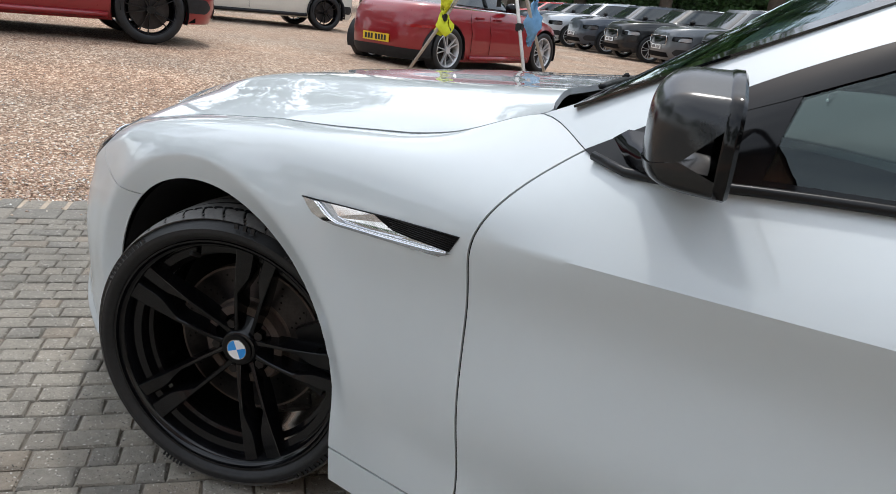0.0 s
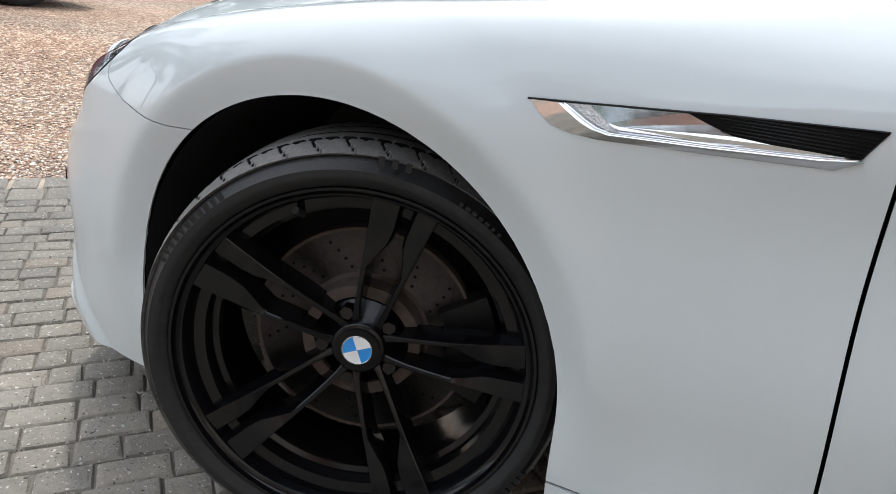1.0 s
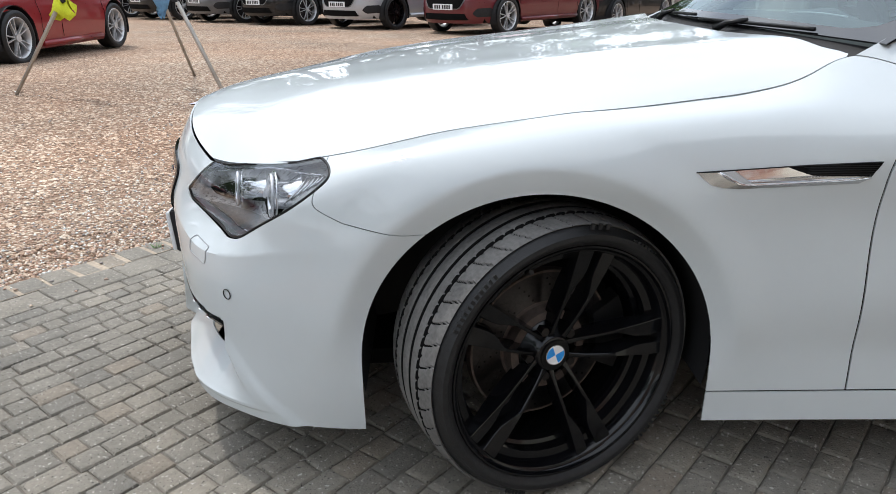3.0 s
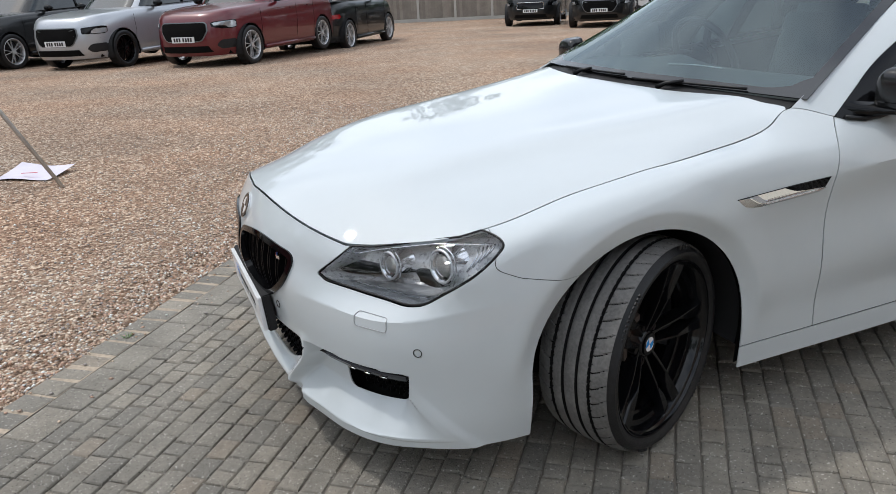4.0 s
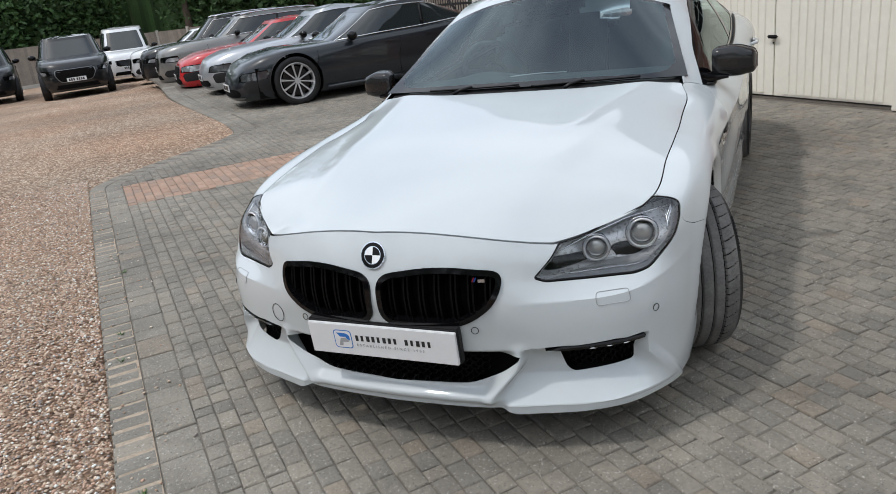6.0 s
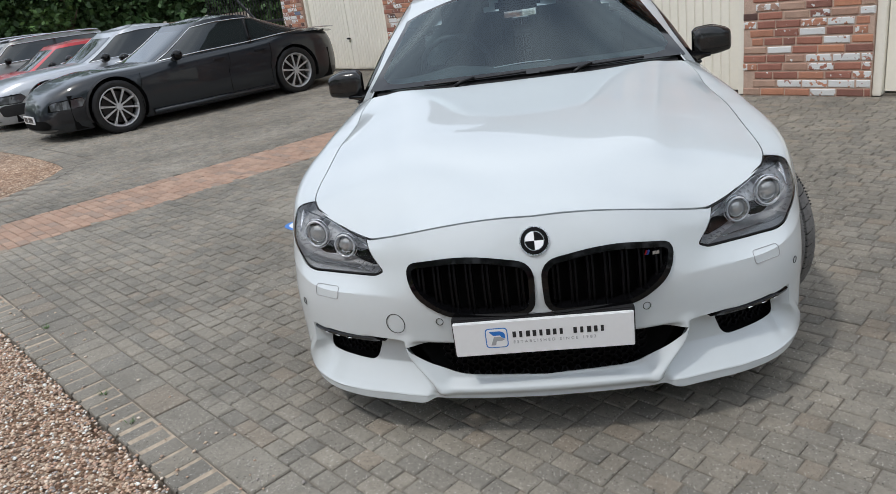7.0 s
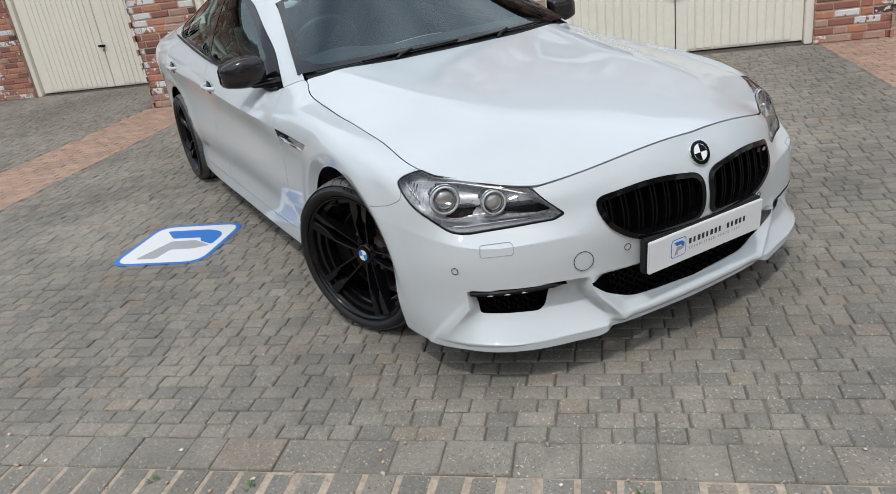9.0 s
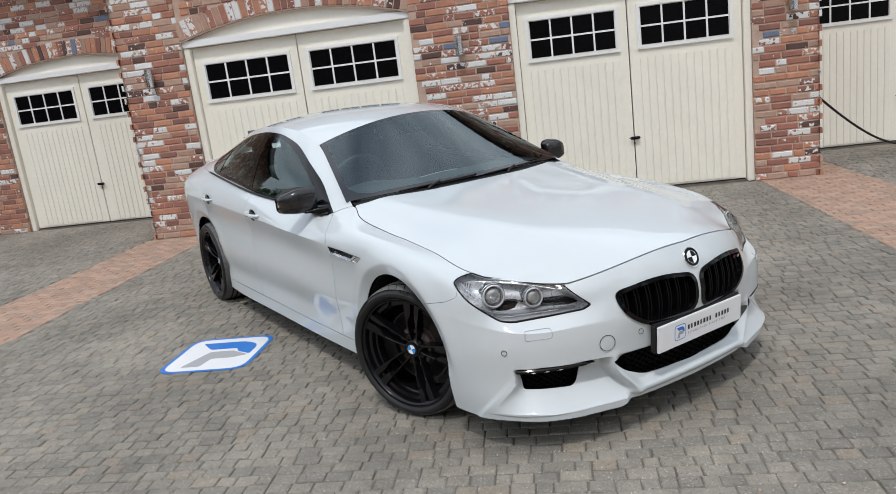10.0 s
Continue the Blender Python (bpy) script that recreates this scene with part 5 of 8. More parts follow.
for s_, lamp in ((1, lamps[0]), (-1, lamps[1])):
    v, f = tube([p * (1, s_, 1) for p in gas], 0.0032, 6, True)
    link("gasket", mesh_of("gasket", v, f, BLACK_SATIN), lamp)
    arcs = np.linspace(0.585, 1.005, 14)
    strip = [surface_at(a, z) for a, z in zip(arcs, np.interp(arcs, [0.585, 0.70, 0.85, 1.005], [0.640, 0.662, 0.686, 0.700]))]
    v, f = tube([(p - n_ * 0.014) * (1, s_, 1) for p, n_ in strip], [0.001] + [0.0034] * 12 + [0.001], 8, squash=0.7)
    link("brow", mesh_of("brow", v, f, LAMP_RIM), lamp, "bright brow strip")
    arcs = np.linspace(0.60, 0.86, 12)
    strip = [surface_at(a, z) for a, z in zip(arcs, np.interp(arcs, [0.60, 0.80, 0.86], [0.574, 0.566, 0.571]))]
    v, f = tube([(p - n_ * 0.012) * (1, s_, 1) for p, n_ in strip], 0.0022, 6)
    link("indicator_strip", mesh_of("indicator_strip", v, f, LAMP_RIM), lamp, "slim bright strip along the foot")
    for (px, py, pz), r in (((-0.592, 0.749, 0.640), 0.039), ((-0.682, 0.624, 0.622), 0.033)):
        back = 0.020 if r > 0.036 else 0.010
        m = Matrix.Translation((px + back, s_ * (py - 0.4 * back), pz)) @ Vector((-1, s_ * 0.30, 0.10)).to_track_quat("Z", "Y").to_matrix().to_4x4()
        ring_v, ring_f = tube([(r * 1.10 * math.cos(a), r * 1.10 * math.sin(a), 0.010) for a in np.linspace(0, 2 * math.pi, 36, endpoint=False)], 0.0038, 8, True)
        link("light_ring", mesh_of("light_ring", ring_v, ring_f, RING_GLASS), lamp, "clear daylight ring", m=m)
        ring_v, ring_f = tube([(r * 1.27 * math.cos(a), r * 1.27 * math.sin(a), 0.002) for a in np.linspace(0, 2 * math.pi, 36, endpoint=False)], 0.0022, 8, True)
        link("bezel", mesh_of("bezel", ring_v, ring_f, LAMP_RIM), lamp, m=m)
        bm = bmesh.new()
        bmesh.ops.create_uvsphere(bm, u_segments=28, v_segments=14, radius=r * 0.80)
        bmesh.ops.scale(bm, vec=(1, 1, 0.5), verts=bm.verts)
        part("projector", bm, PROJECTOR, lamp, "glass projector lens", True, m)
        link("barrel", sharp(mesh_of("barrel", *lathe_z([(0.012, r * 1.0), (0.002, r * 0.84), (-0.006, r * 0.80), (-0.03, r * 0.80), (-0.05, r * 1.2)], 40), LAMP_RIM), 40), lamp, m=m)
    # ribbed reflector between the outer projector and the wing
    for k in range(5):
        a = 0.945 + 0.013 * k
        pts = [surface_at(a + 0.006 * j, z) for j, z in enumerate(np.linspace(0.640 + 0.010 * k, 0.690 + 0.002 * k, 4))]
        v, f = tube([(p - n_ * 0.020) * (1, s_, 1) for p, n_ in pts], 0.0028, 6)
        link("reflector_rib", mesh_of("reflector_rib", v, f, BROW), lamp)

# ---- glasshouse ----
waist = np.array([p for p in S[-1] if 0.600 < p[0] < 3.50])
BELT = lambda x: (np.interp(x, waist[:, 0], waist[:, 1]), np.interp(x, waist[:, 0], waist[:, 2]) + 0.002)
rail_x = [1.10, 1.22, 1.6, 2.0, 2.5, 3.0, 3.35]
rail_yz = [(0.632, 1.150), (0.608, 1.208), (0.612, 1.308), (0.600, 1.330), (0.565, 1.298), (0.515, 1.205), (0.48, 1.105)]


def rail(x):
    r = spline(rail_x, rail_yz, np.atleast_1d(x))
    return r[:, 0], r[:, 1]


def roof_z(x):
    return spline([1.05, 1.25, 1.6, 1.95, 2.4, 2.9, 3.3, 3.6], [1.315, 1.352, 1.384, 1.390, 1.366, 1.292, 1.192, 1.10], np.atleast_1d(x))


# windscreen
ws_s, ws_t = np.linspace(0, 1, 24), np.linspace(-1, 1, 40)
WS = []
for s_ in ws_s:
    for t_ in ws_t:
        b = np.array([0.53 + 0.13 * abs(t_) ** 1.6, 0.748 * t_, 0.947 - 0.012 * t_ * t_])
        tp = np.array([1.09 + 0.135 * abs(t_) ** 2.2, 0.600 * t_, 1.326 - 0.112 * abs(t_) ** 2.2])
        p = b + (tp - b) * s_
        p += np.array([-0.5, 0, 0.85]) * 0.006 * 4 * s_ * (1 - s_) * (1 - 0.9 * t_ * t_)
        WS.append((*p, s_, t_))
WS = np.array(WS)
WS_F = grid_faces(24, 40, True)
in_screen = lambda V: np.maximum(np.maximum(np.hypot(np.clip((0.22 - V[:, 3]) / 0.170, 0, 9), np.clip((np.abs(V[:, 4]) - 0.80) / 0.158, 0, 9)) - 1, V[:, 3] - 0.965), np.abs(V[:, 4]) - 0.966)
g_V, g_F = clip(WS, WS_F, in_screen)
screen = sheet("windscreen", g_V, g_F, GLASS_SCREEN, car, "tinted windscreen", 0)
screen.visible_shadow = False
f_V, f_F = clip(WS, WS_F, lambda V: -in_screen(V))
sheet("screen_frit", f_V, f_F, FRIT, screen, "black screen border", 0.004)

# roof skin
rx, rt = np.linspace(0, 1, 60), np.linspace(-1, 1, 41)
RF = []
for a in rx:
    for t_ in rt:
        front = 1.09 + 0.135 * abs(t_) ** 2.2
        back = 2.86 + 0.10 * t_ * t_
        x = front + 0.004 + (back - front) * a
        ry, rz = rail(x)
        zc = roof_z(x)[0]
        RF.append((x, ry[0] * t_, rz[0] + (zc - rz[0]) * (1 - abs(t_) ** 2.3) + 0.0))
sheet("roof", np.array(RF), grid_faces(60, 41, True), WHITE, car, "white roof", 0.006)
# rear window
RW = []
for a in np.linspace(0, 1, 20):
    for t_ in rt:
        x = 2.865 + 0.10 * t_ * t_ + (3.60 - 2.87) * a
        ry, rz = rail(min(x, 3.34))
        zc = roof_z(x)[0]
        RW.append((x, (ry[0] - 0.012 + 0.03 * a) * t_, rz[0] - (0.0 if x < 3.34 else (x - 3.34) * 0.3) + (zc - rz[0] + (0.0 if x < 3.34 else (x - 3.34) * 0.3)) * (1 - abs(t_) ** 2.3)))
sheet("rear_window", np.array(RW), grid_faces(20, 41, True), GLASS_DARK, car, "dark rear window", 0)
# boot deck
DK = []
for a in np.linspace(0, 1, 16):
    for t_ in rt:
        x = 3.15 + 0.78 * a - 0.16 * a * t_ * t_
        yb, zb = BELT(min(x, 3.45))
        yb = yb if x < 3.45 else 0.72 - 0.35 * (x - 3.45)
        DK.append((x, yb * t_, np.interp(x, [2.6, 3.45, 3.95], [1.0, 1.03, 1.055]) + 0.03 * (1 - t_ * t_)))
sheet("boot_lid", np.array(DK), grid_faces(16, 41, True), WHITE, car, "white boot lid", 0.01)

# sides of the glasshouse, from waist to roof rail, cut into white pillars, black trim and panes
SG = []
n1, n2 = 150, 26
for a in np.linspace(0, 1, n1):
    xb, xr = 0.608 + (3.42 - 0.608) * a, 1.105 + (3.345 - 1.105) * a
    yb, zb = BELT(xb)
    ry, rz = rail(xr)
    B, R = np.array([xb, yb, zb]), np.array([xr, ry[0], rz[0]])
    for w in np.linspace(0, 1, n2):
        p = B + (R - B) * w
        p[1] += 0.024 * 4 * w * (1 - w) * smooth(0.0, 0.12, a)
        p[2] += 0.012 * 4 * w * (1 - w) * smooth(0.0, 0.12, a)
        SG.append((*p, a, w))
SG = np.array(SG)
SG_F = grid_faces(n1, n2)
dlo = rounded([(0.690, 0.868), (0.945, 1.022), (1.19, 1.135), (1.42, 1.228), (1.68, 1.284), (2.02, 1.302), (2.45, 1.272), (2.80, 1.196), (3.02, 1.105), (3.00, 1.055), (2.86, 1.020), (2.2, 0.972), (1.7, 0.925), (1.2, 0.889), (0.85, 0.872)], [0.01, 0.08, 0.1, 0.1, 0.1, 0.2, 0.2, 0.12, 0.05, 0.03, 0.06, 0.2, 0.2, 0.2, 0.05])
dsd = lambda V: poly_sd(dlo, V[:, 0], V[:, 2])
w_V, w_F = clip(SG, SG_F, lambda V: -dsd(V))
pair("roof_pillar", w_V, w_F, WHITE, "white roof pillar", 0.006)
t_V, t_F = cutter(SG, SG_F, lambda V: dsd(V), lambda V: -(dsd(V) + 0.020 + 0.014 * smooth(1.9, 1.0, V[:, 0]) * smooth(0.93, 1.0, V[:, 2])))
t_V = np.array(t_V)
t_V[:, 1] += 0.003
pair("window_trim", t_V, t_F, BLACK_GLOSS, "gloss black window surround", 0.008)
inner = lambda V: dsd(V) + 0.0195 + 0.014 * smooth(1.9, 1.0, V[:, 0]) * smooth(0.93, 1.0, V[:, 2])
for nm, lo, hi, gmat in (("front_side_window", 0.98, 1.885, GLASS_SIDE), ("rear_side_window", 1.955, 2.70, GLASS_SIDE), ("quarter_window", 2.735, 3.2, GLASS_DARK)):
    tilt = 0.12
    v, f = cutter(SG, SG_F, inner, lambda V: lo + tilt * (V[:, 2] - 1.0) - V[:, 0], lambda V: V[:, 0] - hi - tilt * (V[:, 2] - 1.0))
    for ob in pair(nm, v, f, gmat, "tinted side window", 0):
        ob.visible_shadow = False
for lo, hi in ((1.885, 1.955), (2.70, 2.735)):
    v, f = cutter(SG, SG_F, inner, lambda V: lo + 0.12 * (V[:, 2] - 1.0) - V[:, 0], lambda V: V[:, 0] - hi - 0.12 * (V[:, 2] - 1.0))
    v = np.array(v)
    v[:, 1] += 0.002
    pair("door_pillar", v, f, BLACK_GLOSS, "gloss black door pillar", 0.006)
v, f = cutter(SG, SG_F, inner, lambda V: V[:, 0] - 0.98 - 0.12 * (V[:, 2] - 1.0))
v = np.array(v)
v[:, 1] += 0.002
pair("mirror_sail", v, f, BLACK_GLOSS, "black triangle at the mirror's foot", 0.008)
# waist strip
for s_ in (1, -1):
    P = [(x, s_ * (BELT(x)[0] + 0.006), BELT(x)[1] + 0.004) for x in np.linspace(0.74, 2.98, 40)]
    tv, tf = tube(P, 0.007, 8)
    link("waist_strip", mesh_of("waist_strip", tv, tf, BLACK_SATIN), car, "black strip along the waist")

# scuttle and wipers
CW = []
for a in np.linspace(0, 1, 8):
    for t_ in np.linspace(-1, 1, 41):
        f0 = np.array([0.455 + 0.13 * abs(t_) ** 2.0, 0.70 * t_, 0.895 - 0.012 * t_ * t_])
        b0 = np.array([0.555 + 0.11 * abs(t_) ** 2.3, 0.715 * t_, 0.945 - 0.022 * t_ * t_])
        CW.append(f0 + (b0 - f0) * a)
sheet("scuttle_panel", np.array(CW), grid_faces(8, 41, True), BLACK_PLASTIC, car, "black plastic scuttle under the screen", 0.004)


def on_screen(s_, t_, lift):
    b = np.array([0.53 + 0.13 * abs(t_) ** 1.6, 0.748 * t_, 0.947 - 0.012 * t_ * t_])
    tp = np.array([1.09 + 0.135 * abs(t_) ** 2.2, 0.600 * t_, 1.326 - 0.112 * abs(t_) ** 2.2])
    p = b + (tp - b) * s_ + np.array([-0.5, 0, 0.85]) * (0.006 * 4 * s_ * (1 - s_) * (1 - 0.9 * t_ * t_) + lift)
    return p


for a0, a1, pv in ((0.62, -0.02, 0.42), (-0.10, -0.74, -0.30)):
    blade = [on_screen(-0.012 + 0.022 * k, a0 + (a1 - a0) * k, 0.008) for k in np.linspace(0, 1, 14)]
    tv, tf = tube(blade, 0.0052, 6)
    wiper = link("wiper", mesh_of("wiper", tv, tf, BLACK_SATIN), car, "black wiper at rest")
    arm = [on_screen(-0.06, pv, 0.010), on_screen(-0.03, pv - 0.04, 0.016), on_screen(0.004, (a0 + a1) / 2, 0.014)]
    tv, tf = tube(arm, [0.011, 0.008, 0.006], 6)
    link("wiper_arm", mesh_of("wiper_arm", tv, tf, BLACK_SATIN), wiper)

# ---- side gills ----
REPEATER = mat("repeater_glass", (0.62, 0.63, 0.64), 0.22, 0.4, coat=1.0, bump=0.9, bscale=420)


def wing_point(x, z, lift, s_):
    """A point of the wing's skin at x and z, lifted off it."""
    q, _ = surface_at(float(np.interp(x, base_row[:, 0], arc)), z)
    return np.array([x, s_ * (q[1] + lift), z])


def plaque(poly, lifts, back, s_):
    """A shaped plate on the wing: its front face at the lift of each corner, its rim going back into the skin."""
    n_ = len(poly)
    V = [wing_point(x, z, l, s_) for (x, z), l in zip(poly, lifts)] + [wing_point(x, z, back, s_) for x, z in poly]
    F = [tuple(range(n_))] + [(k, k + n_, (k + 1) % n_ + n_, (k + 1) % n_) for k in range(n_)]
    return V, [f_[::-1] for f_ in F] if s_ < 0 else F


for s_, wing in ((1, panels["front_wing"][0]), (-1, panels["front_wing"][1])):
    v, f = plaque([(0.4172, 0.7298), (0.5924, 0.7375), (0.574, 0.7108), (0.50, 0.7118), (0.4642, 0.7142), (0.440, 0.7215)][::-1], [0.0012] * 6, -0.004, s_)
    g = link("side_gill", mesh_of("side_gill", v, f, DARK_CAVITY, False), wing, "chrome-framed side vent with dark slats")
    # the outer blade: a broad chrome bow along the front and the foot of the vent
    bow = [(0.2485, 0.7195), (0.262, 0.7063), (0.2762, 0.6957), (0.300, 0.6900), (0.3306, 0.6877), (0.44, 0.6917), (0.5567, 0.6966), (0.5797, 0.7085)]
    inn = [(0.291, 0.7212), (0.303, 0.7145), (0.318, 0.7060), (0.330, 0.7005), (0.3454, 0.6972), (0.44, 0.7008), (0.54, 0.7070), (0.573, 0.7104)]
    V, F = [], []
    for k in range(8):
        a, b = np.array(bow[k]), np.array(inn[k])
        for t_, l in ((0.0, -0.003), (0.05, 0.0012), (0.45, 0.0046), (0.86, 0.0078), (0.96, 0.0072), (1.0, -0.003)):
            q = a + (b - a) * t_
            V.append(wing_point(q[0], q[1], l, s_))
    F = grid_faces(8, 6, s_ < 0)
    link("chrome_blade", sharp(mesh_of("chrome_blade", V, F, CHROME), 25), g, "polished chrome blade")
    tv, tf = tube([wing_point(x, z, 0.0035, s_) for x, z in inn], 0.0011, 6)
    link("chrome_edge", mesh_of("chrome_edge", tv, tf, CHROME), g)
    v, f = plaque([(0.2975, 0.7214), (0.3184, 0.7228), (0.3528, 0.7004), (0.3400, 0.6988), (0.322, 0.7068)][::-1], [0.002] * 5, -0.004, s_)
    link("repeater_lens", mesh_of("repeater_lens", v, f, REPEATER, False), g, "clear ribbed side lamp")
    v, f = plaque([(0.3196, 0.7228), (0.4172, 0.7296), (0.440, 0.7213), (0.4642, 0.7140), (0.352, 0.7064), (0.342, 0.7080)][::-1], [0.0030, 0.0032, 0.0020, 0.0010, 0.0010, 0.0016], -0.004, s_)
    link("chrome_wedge", mesh_of("chrome_wedge", v, f, CHROME, False), g, "mirror-bright chrome wedge")
    v, f = plaque([(0.3424, 0.7078), (0.352, 0.7062), (0.4642, 0.7138), (0.50, 0.7116), (0.573, 0.7107), (0.46, 0.7030), (0.3538, 0.6990)][::-1], [0.0006, 0.0006, 0.0006, 0.0006, 0.0010, 0.0058, 0.0060], -0.004, s_)
    link("chrome_wedge", mesh_of("chrome_wedge", v, f, CHROME, False), g, "sky-bright chrome face of the wedge")
    tv, tf = tube([wing_point(x, z, 0.0012, s_) for x, z in ((0.2485, 0.7202), (0.33, 0.7248), (0.46, 0.7328), (0.5924, 0.7385), (0.575, 0.7112))], 0.0013, 6)
    link("gill_seam", mesh_of("gill_seam", tv, tf, BLACK_SATIN), g, "dark upper edge")
    for k in range(6):
        tv, tf = tube([wing_point(0.452 + 0.004 * k - 0.010 * max(0, k - 2), 0.7170 + 0.0030 * k, 0.0014, s_), wing_point(0.578 + 0.0016 * k, 0.7140 + 0.0036 * k, 0.0014, s_)], 0.0007, 5)
        link("vent_fin", mesh_of("vent_fin", tv, tf, BLACK_SATIN), g)

# ---- door handles ----
for x, z, key in ((1.69, 0.815, "front_door"), (2.655, 0.852, "rear_door")):
    for s_, d_ in ((1, panels[key][0]), (-1, panels[key][1])):
        y = 0.940 if x < 2 else 0.950
        P = [(x - 0.11, s_ * (y - 0.012), z - 0.003), (x - 0.07, s_ * (y + 0.018), z), (x, s_ * (y + 0.024), z + 0.001), (x + 0.07, s_ * (y + 0.018), z + 0.002), (x + 0.11, s_ * (y - 0.012), z + 0.002)]
        q = spline(np.linspace(0, 1, 5), P, np.linspace(0, 1, 16))
        tv, tf = tube(q, 0.013, 10, squash=0.8)
        h = link("door_handle", mesh_of("door_handle", tv, tf, WHITE), d_, "white pull handle with chrome strip")
        tv, tf = tube([p + np.array([0, s_ * 0.012, -0.006]) for p in q[3:13]], 0.0035, 6)
        link("chrome_strip", mesh_of("chrome_strip", tv, tf, CHROME), h)
        bm = bmesh.new()
        bmesh.ops.create_uvsphere(bm, u_segments=20, v_segments=10, radius=0.05)
        bmesh.ops.scale(bm, vec=(1.3, 0.10, 0.75), verts=bm.verts)
        part("handle_cup", bm, BLACK_GLOSS, h, "", True, m=pose(x, s_ * (y - 0.003), z - 0.004))


# ---- mirrors ----
CARBON = mat("mirror_black", (0.013, 0.0135, 0.014), 0.17, spec=0.5, coat=0.0, var=0.08, scale=30)
M_Y = [0.832, 0.845, 0.872, 0.909, 0.962, 0.998, 1.014, 1.020]
M_TOP = [1.004, 1.016, 1.022, 1.024, 1.016, 1.003, 0.989, 0.974]
M_LOW = [0.899, 0.892, 0.889, 0.888, 0.891, 0.897, 0.906, 0.918]
M_DEEP = [0.056, 0.066, 0.076, 0.084, 0.088, 0.080, 0.062, 0.042]
rear_x = lambda y: 0.926 + 0.32 * (y - 0.9)


def mirror_shell(z_lo, z_hi, swell, s_):
    """The front shell of a door mirror between two heights (each a function of y)."""
    ys_ = np.linspace(M_Y[0], M_Y[-1], 26)
    tops, lows, deeps = spline(M_Y, M_TOP, ys_), spline(M_Y, M_LOW, ys_), spline(M_Y, M_DEEP, ys_)
    V = []
    for y, zt, zb, d in zip(ys_, tops, lows, deeps):
        zc, h = (zt + zb) / 2, (zt - zb) / 2
        a0 = math.asin(np.clip((z_lo(y, zb, zt) - zc) / h, -1, 1)) if z_lo else -math.pi / 2
        a1 = math.asin(np.clip((z_hi(y, zb, zt) - zc) / h, -1, 1)) if z_hi else math.pi / 2
        for a in np.linspace(a0, a1, 22):
            ca, sa = math.cos(a), math.sin(a)
            V.append((rear_x(y) - (d + swell) * abs(ca) ** 0.42, s_ * y, zc + (h + swell * 0.6) * math.copysign(abs(sa) ** 0.62, sa)))
    F = grid_faces(26, 22, s_ > 0)
    for end in (0, 25):
        F.append(tuple(end * 22 + k for k in range(22)))
    return V, F


seam = lambda y, zb, zt: zb + (zt - zb) * 0.315
for s_ in (1, -1):
    mir = link("door_mirror", sharp(mesh_of("door_mirror", *mirror_shell(None, lambda y, b, t: seam(y, b, t) + 0.001, 0.0025, s_), CARBON), 40), car, "gloss black door mirror")
    link("mirror_cap", sharp(mesh_of("mirror_cap", *mirror_shell(lambda y, b, t: seam(y, b, t) + 0.0015, None, 0.0, s_), CARBON), 40), mir, "dark gloss mirror cap")
    # the rear rim and the glass in it
    ring_pts = [(y, z) for y, z in zip(np.linspace(M_Y[0], M_Y[-1], 20), spline(M_Y, M_TOP, np.linspace(M_Y[0], M_Y[-1], 20)))]
    ring_pts += [(y, z) for y, z in zip(np.linspace(M_Y[-1], M_Y[0], 20), spline(M_Y, M_LOW, np.linspace(M_Y[-1], M_Y[0], 20)))]
    n_ = len(ring_pts)
    mid_y, mid_z = 0.915, 0.950
    V, F = [], []
    for grow, dx in ((1.0, -0.004), (1.025, 0.000), (1.025, 0.010), (0.98, 0.013), (0.93, 0.008)):
        V += [(rear_x(y) + dx, s_ * (mid_y + (y - mid_y) * grow), mid_z + (z - mid_z) * grow) for y, z in ring_pts]
    F = [(r * n_ + k, r * n_ + (k + 1) % n_, (r + 1) * n_ + (k + 1) % n_, (r + 1) * n_ + k)[::s_] for r in range(4) for k in range(n_)]
    link("mirror_rim", sharp(mesh_of("mirror_rim", V, F, BLACK_GLOSS), 35), mir)
    V = [(rear_x(y) + 0.0085, s_ * (mid_y + (y - mid_y) * 0.935), mid_z + (z - mid_z) * 0.935) for y, z in ring_pts]
    link("mirror_glass", mesh_of("mirror_glass", V, [tuple(range(n_))], CHROME, False), mir, "mirror glass")
    # the foot: a flat arm that widens to a triangle on the door
    V, F = [], []
    for y, x0, x1, z0, z1 in ((0.796, 0.752, 0.905, 0.864, 0.922), (0.822, 0.780, 0.911, 0.872, 0.914), (0.850, 0.812, 0.917, 0.879, 0.908), (0.878, 0.838, 0.921, 0.884, 0.904), (0.905, 0.850, 0.924, 0.886, 0.902)):
        e = 0.18 * (z1 - z0)
        V += [(x, s_ * y, z) for x, z in ((x0 + e, z0), (x1, z0), (x1, z1), (x0 + 2 * e, z1), (x0, z1 - 1.5 * e), (x0, z0 + e))]
    F = [(r * 6 + k, r * 6 + (k + 1) % 6, r * 6 + 6 + (k + 1) % 6, r * 6 + 6 + k)[::-s_] for r in range(4) for k in range(6)] + [tuple(24 + k for k in range(6))[::-s_]]
    link("mirror_foot", sharp(mesh_of("mirror_foot", V, F, BLACK_GLOSS), 60), mir)

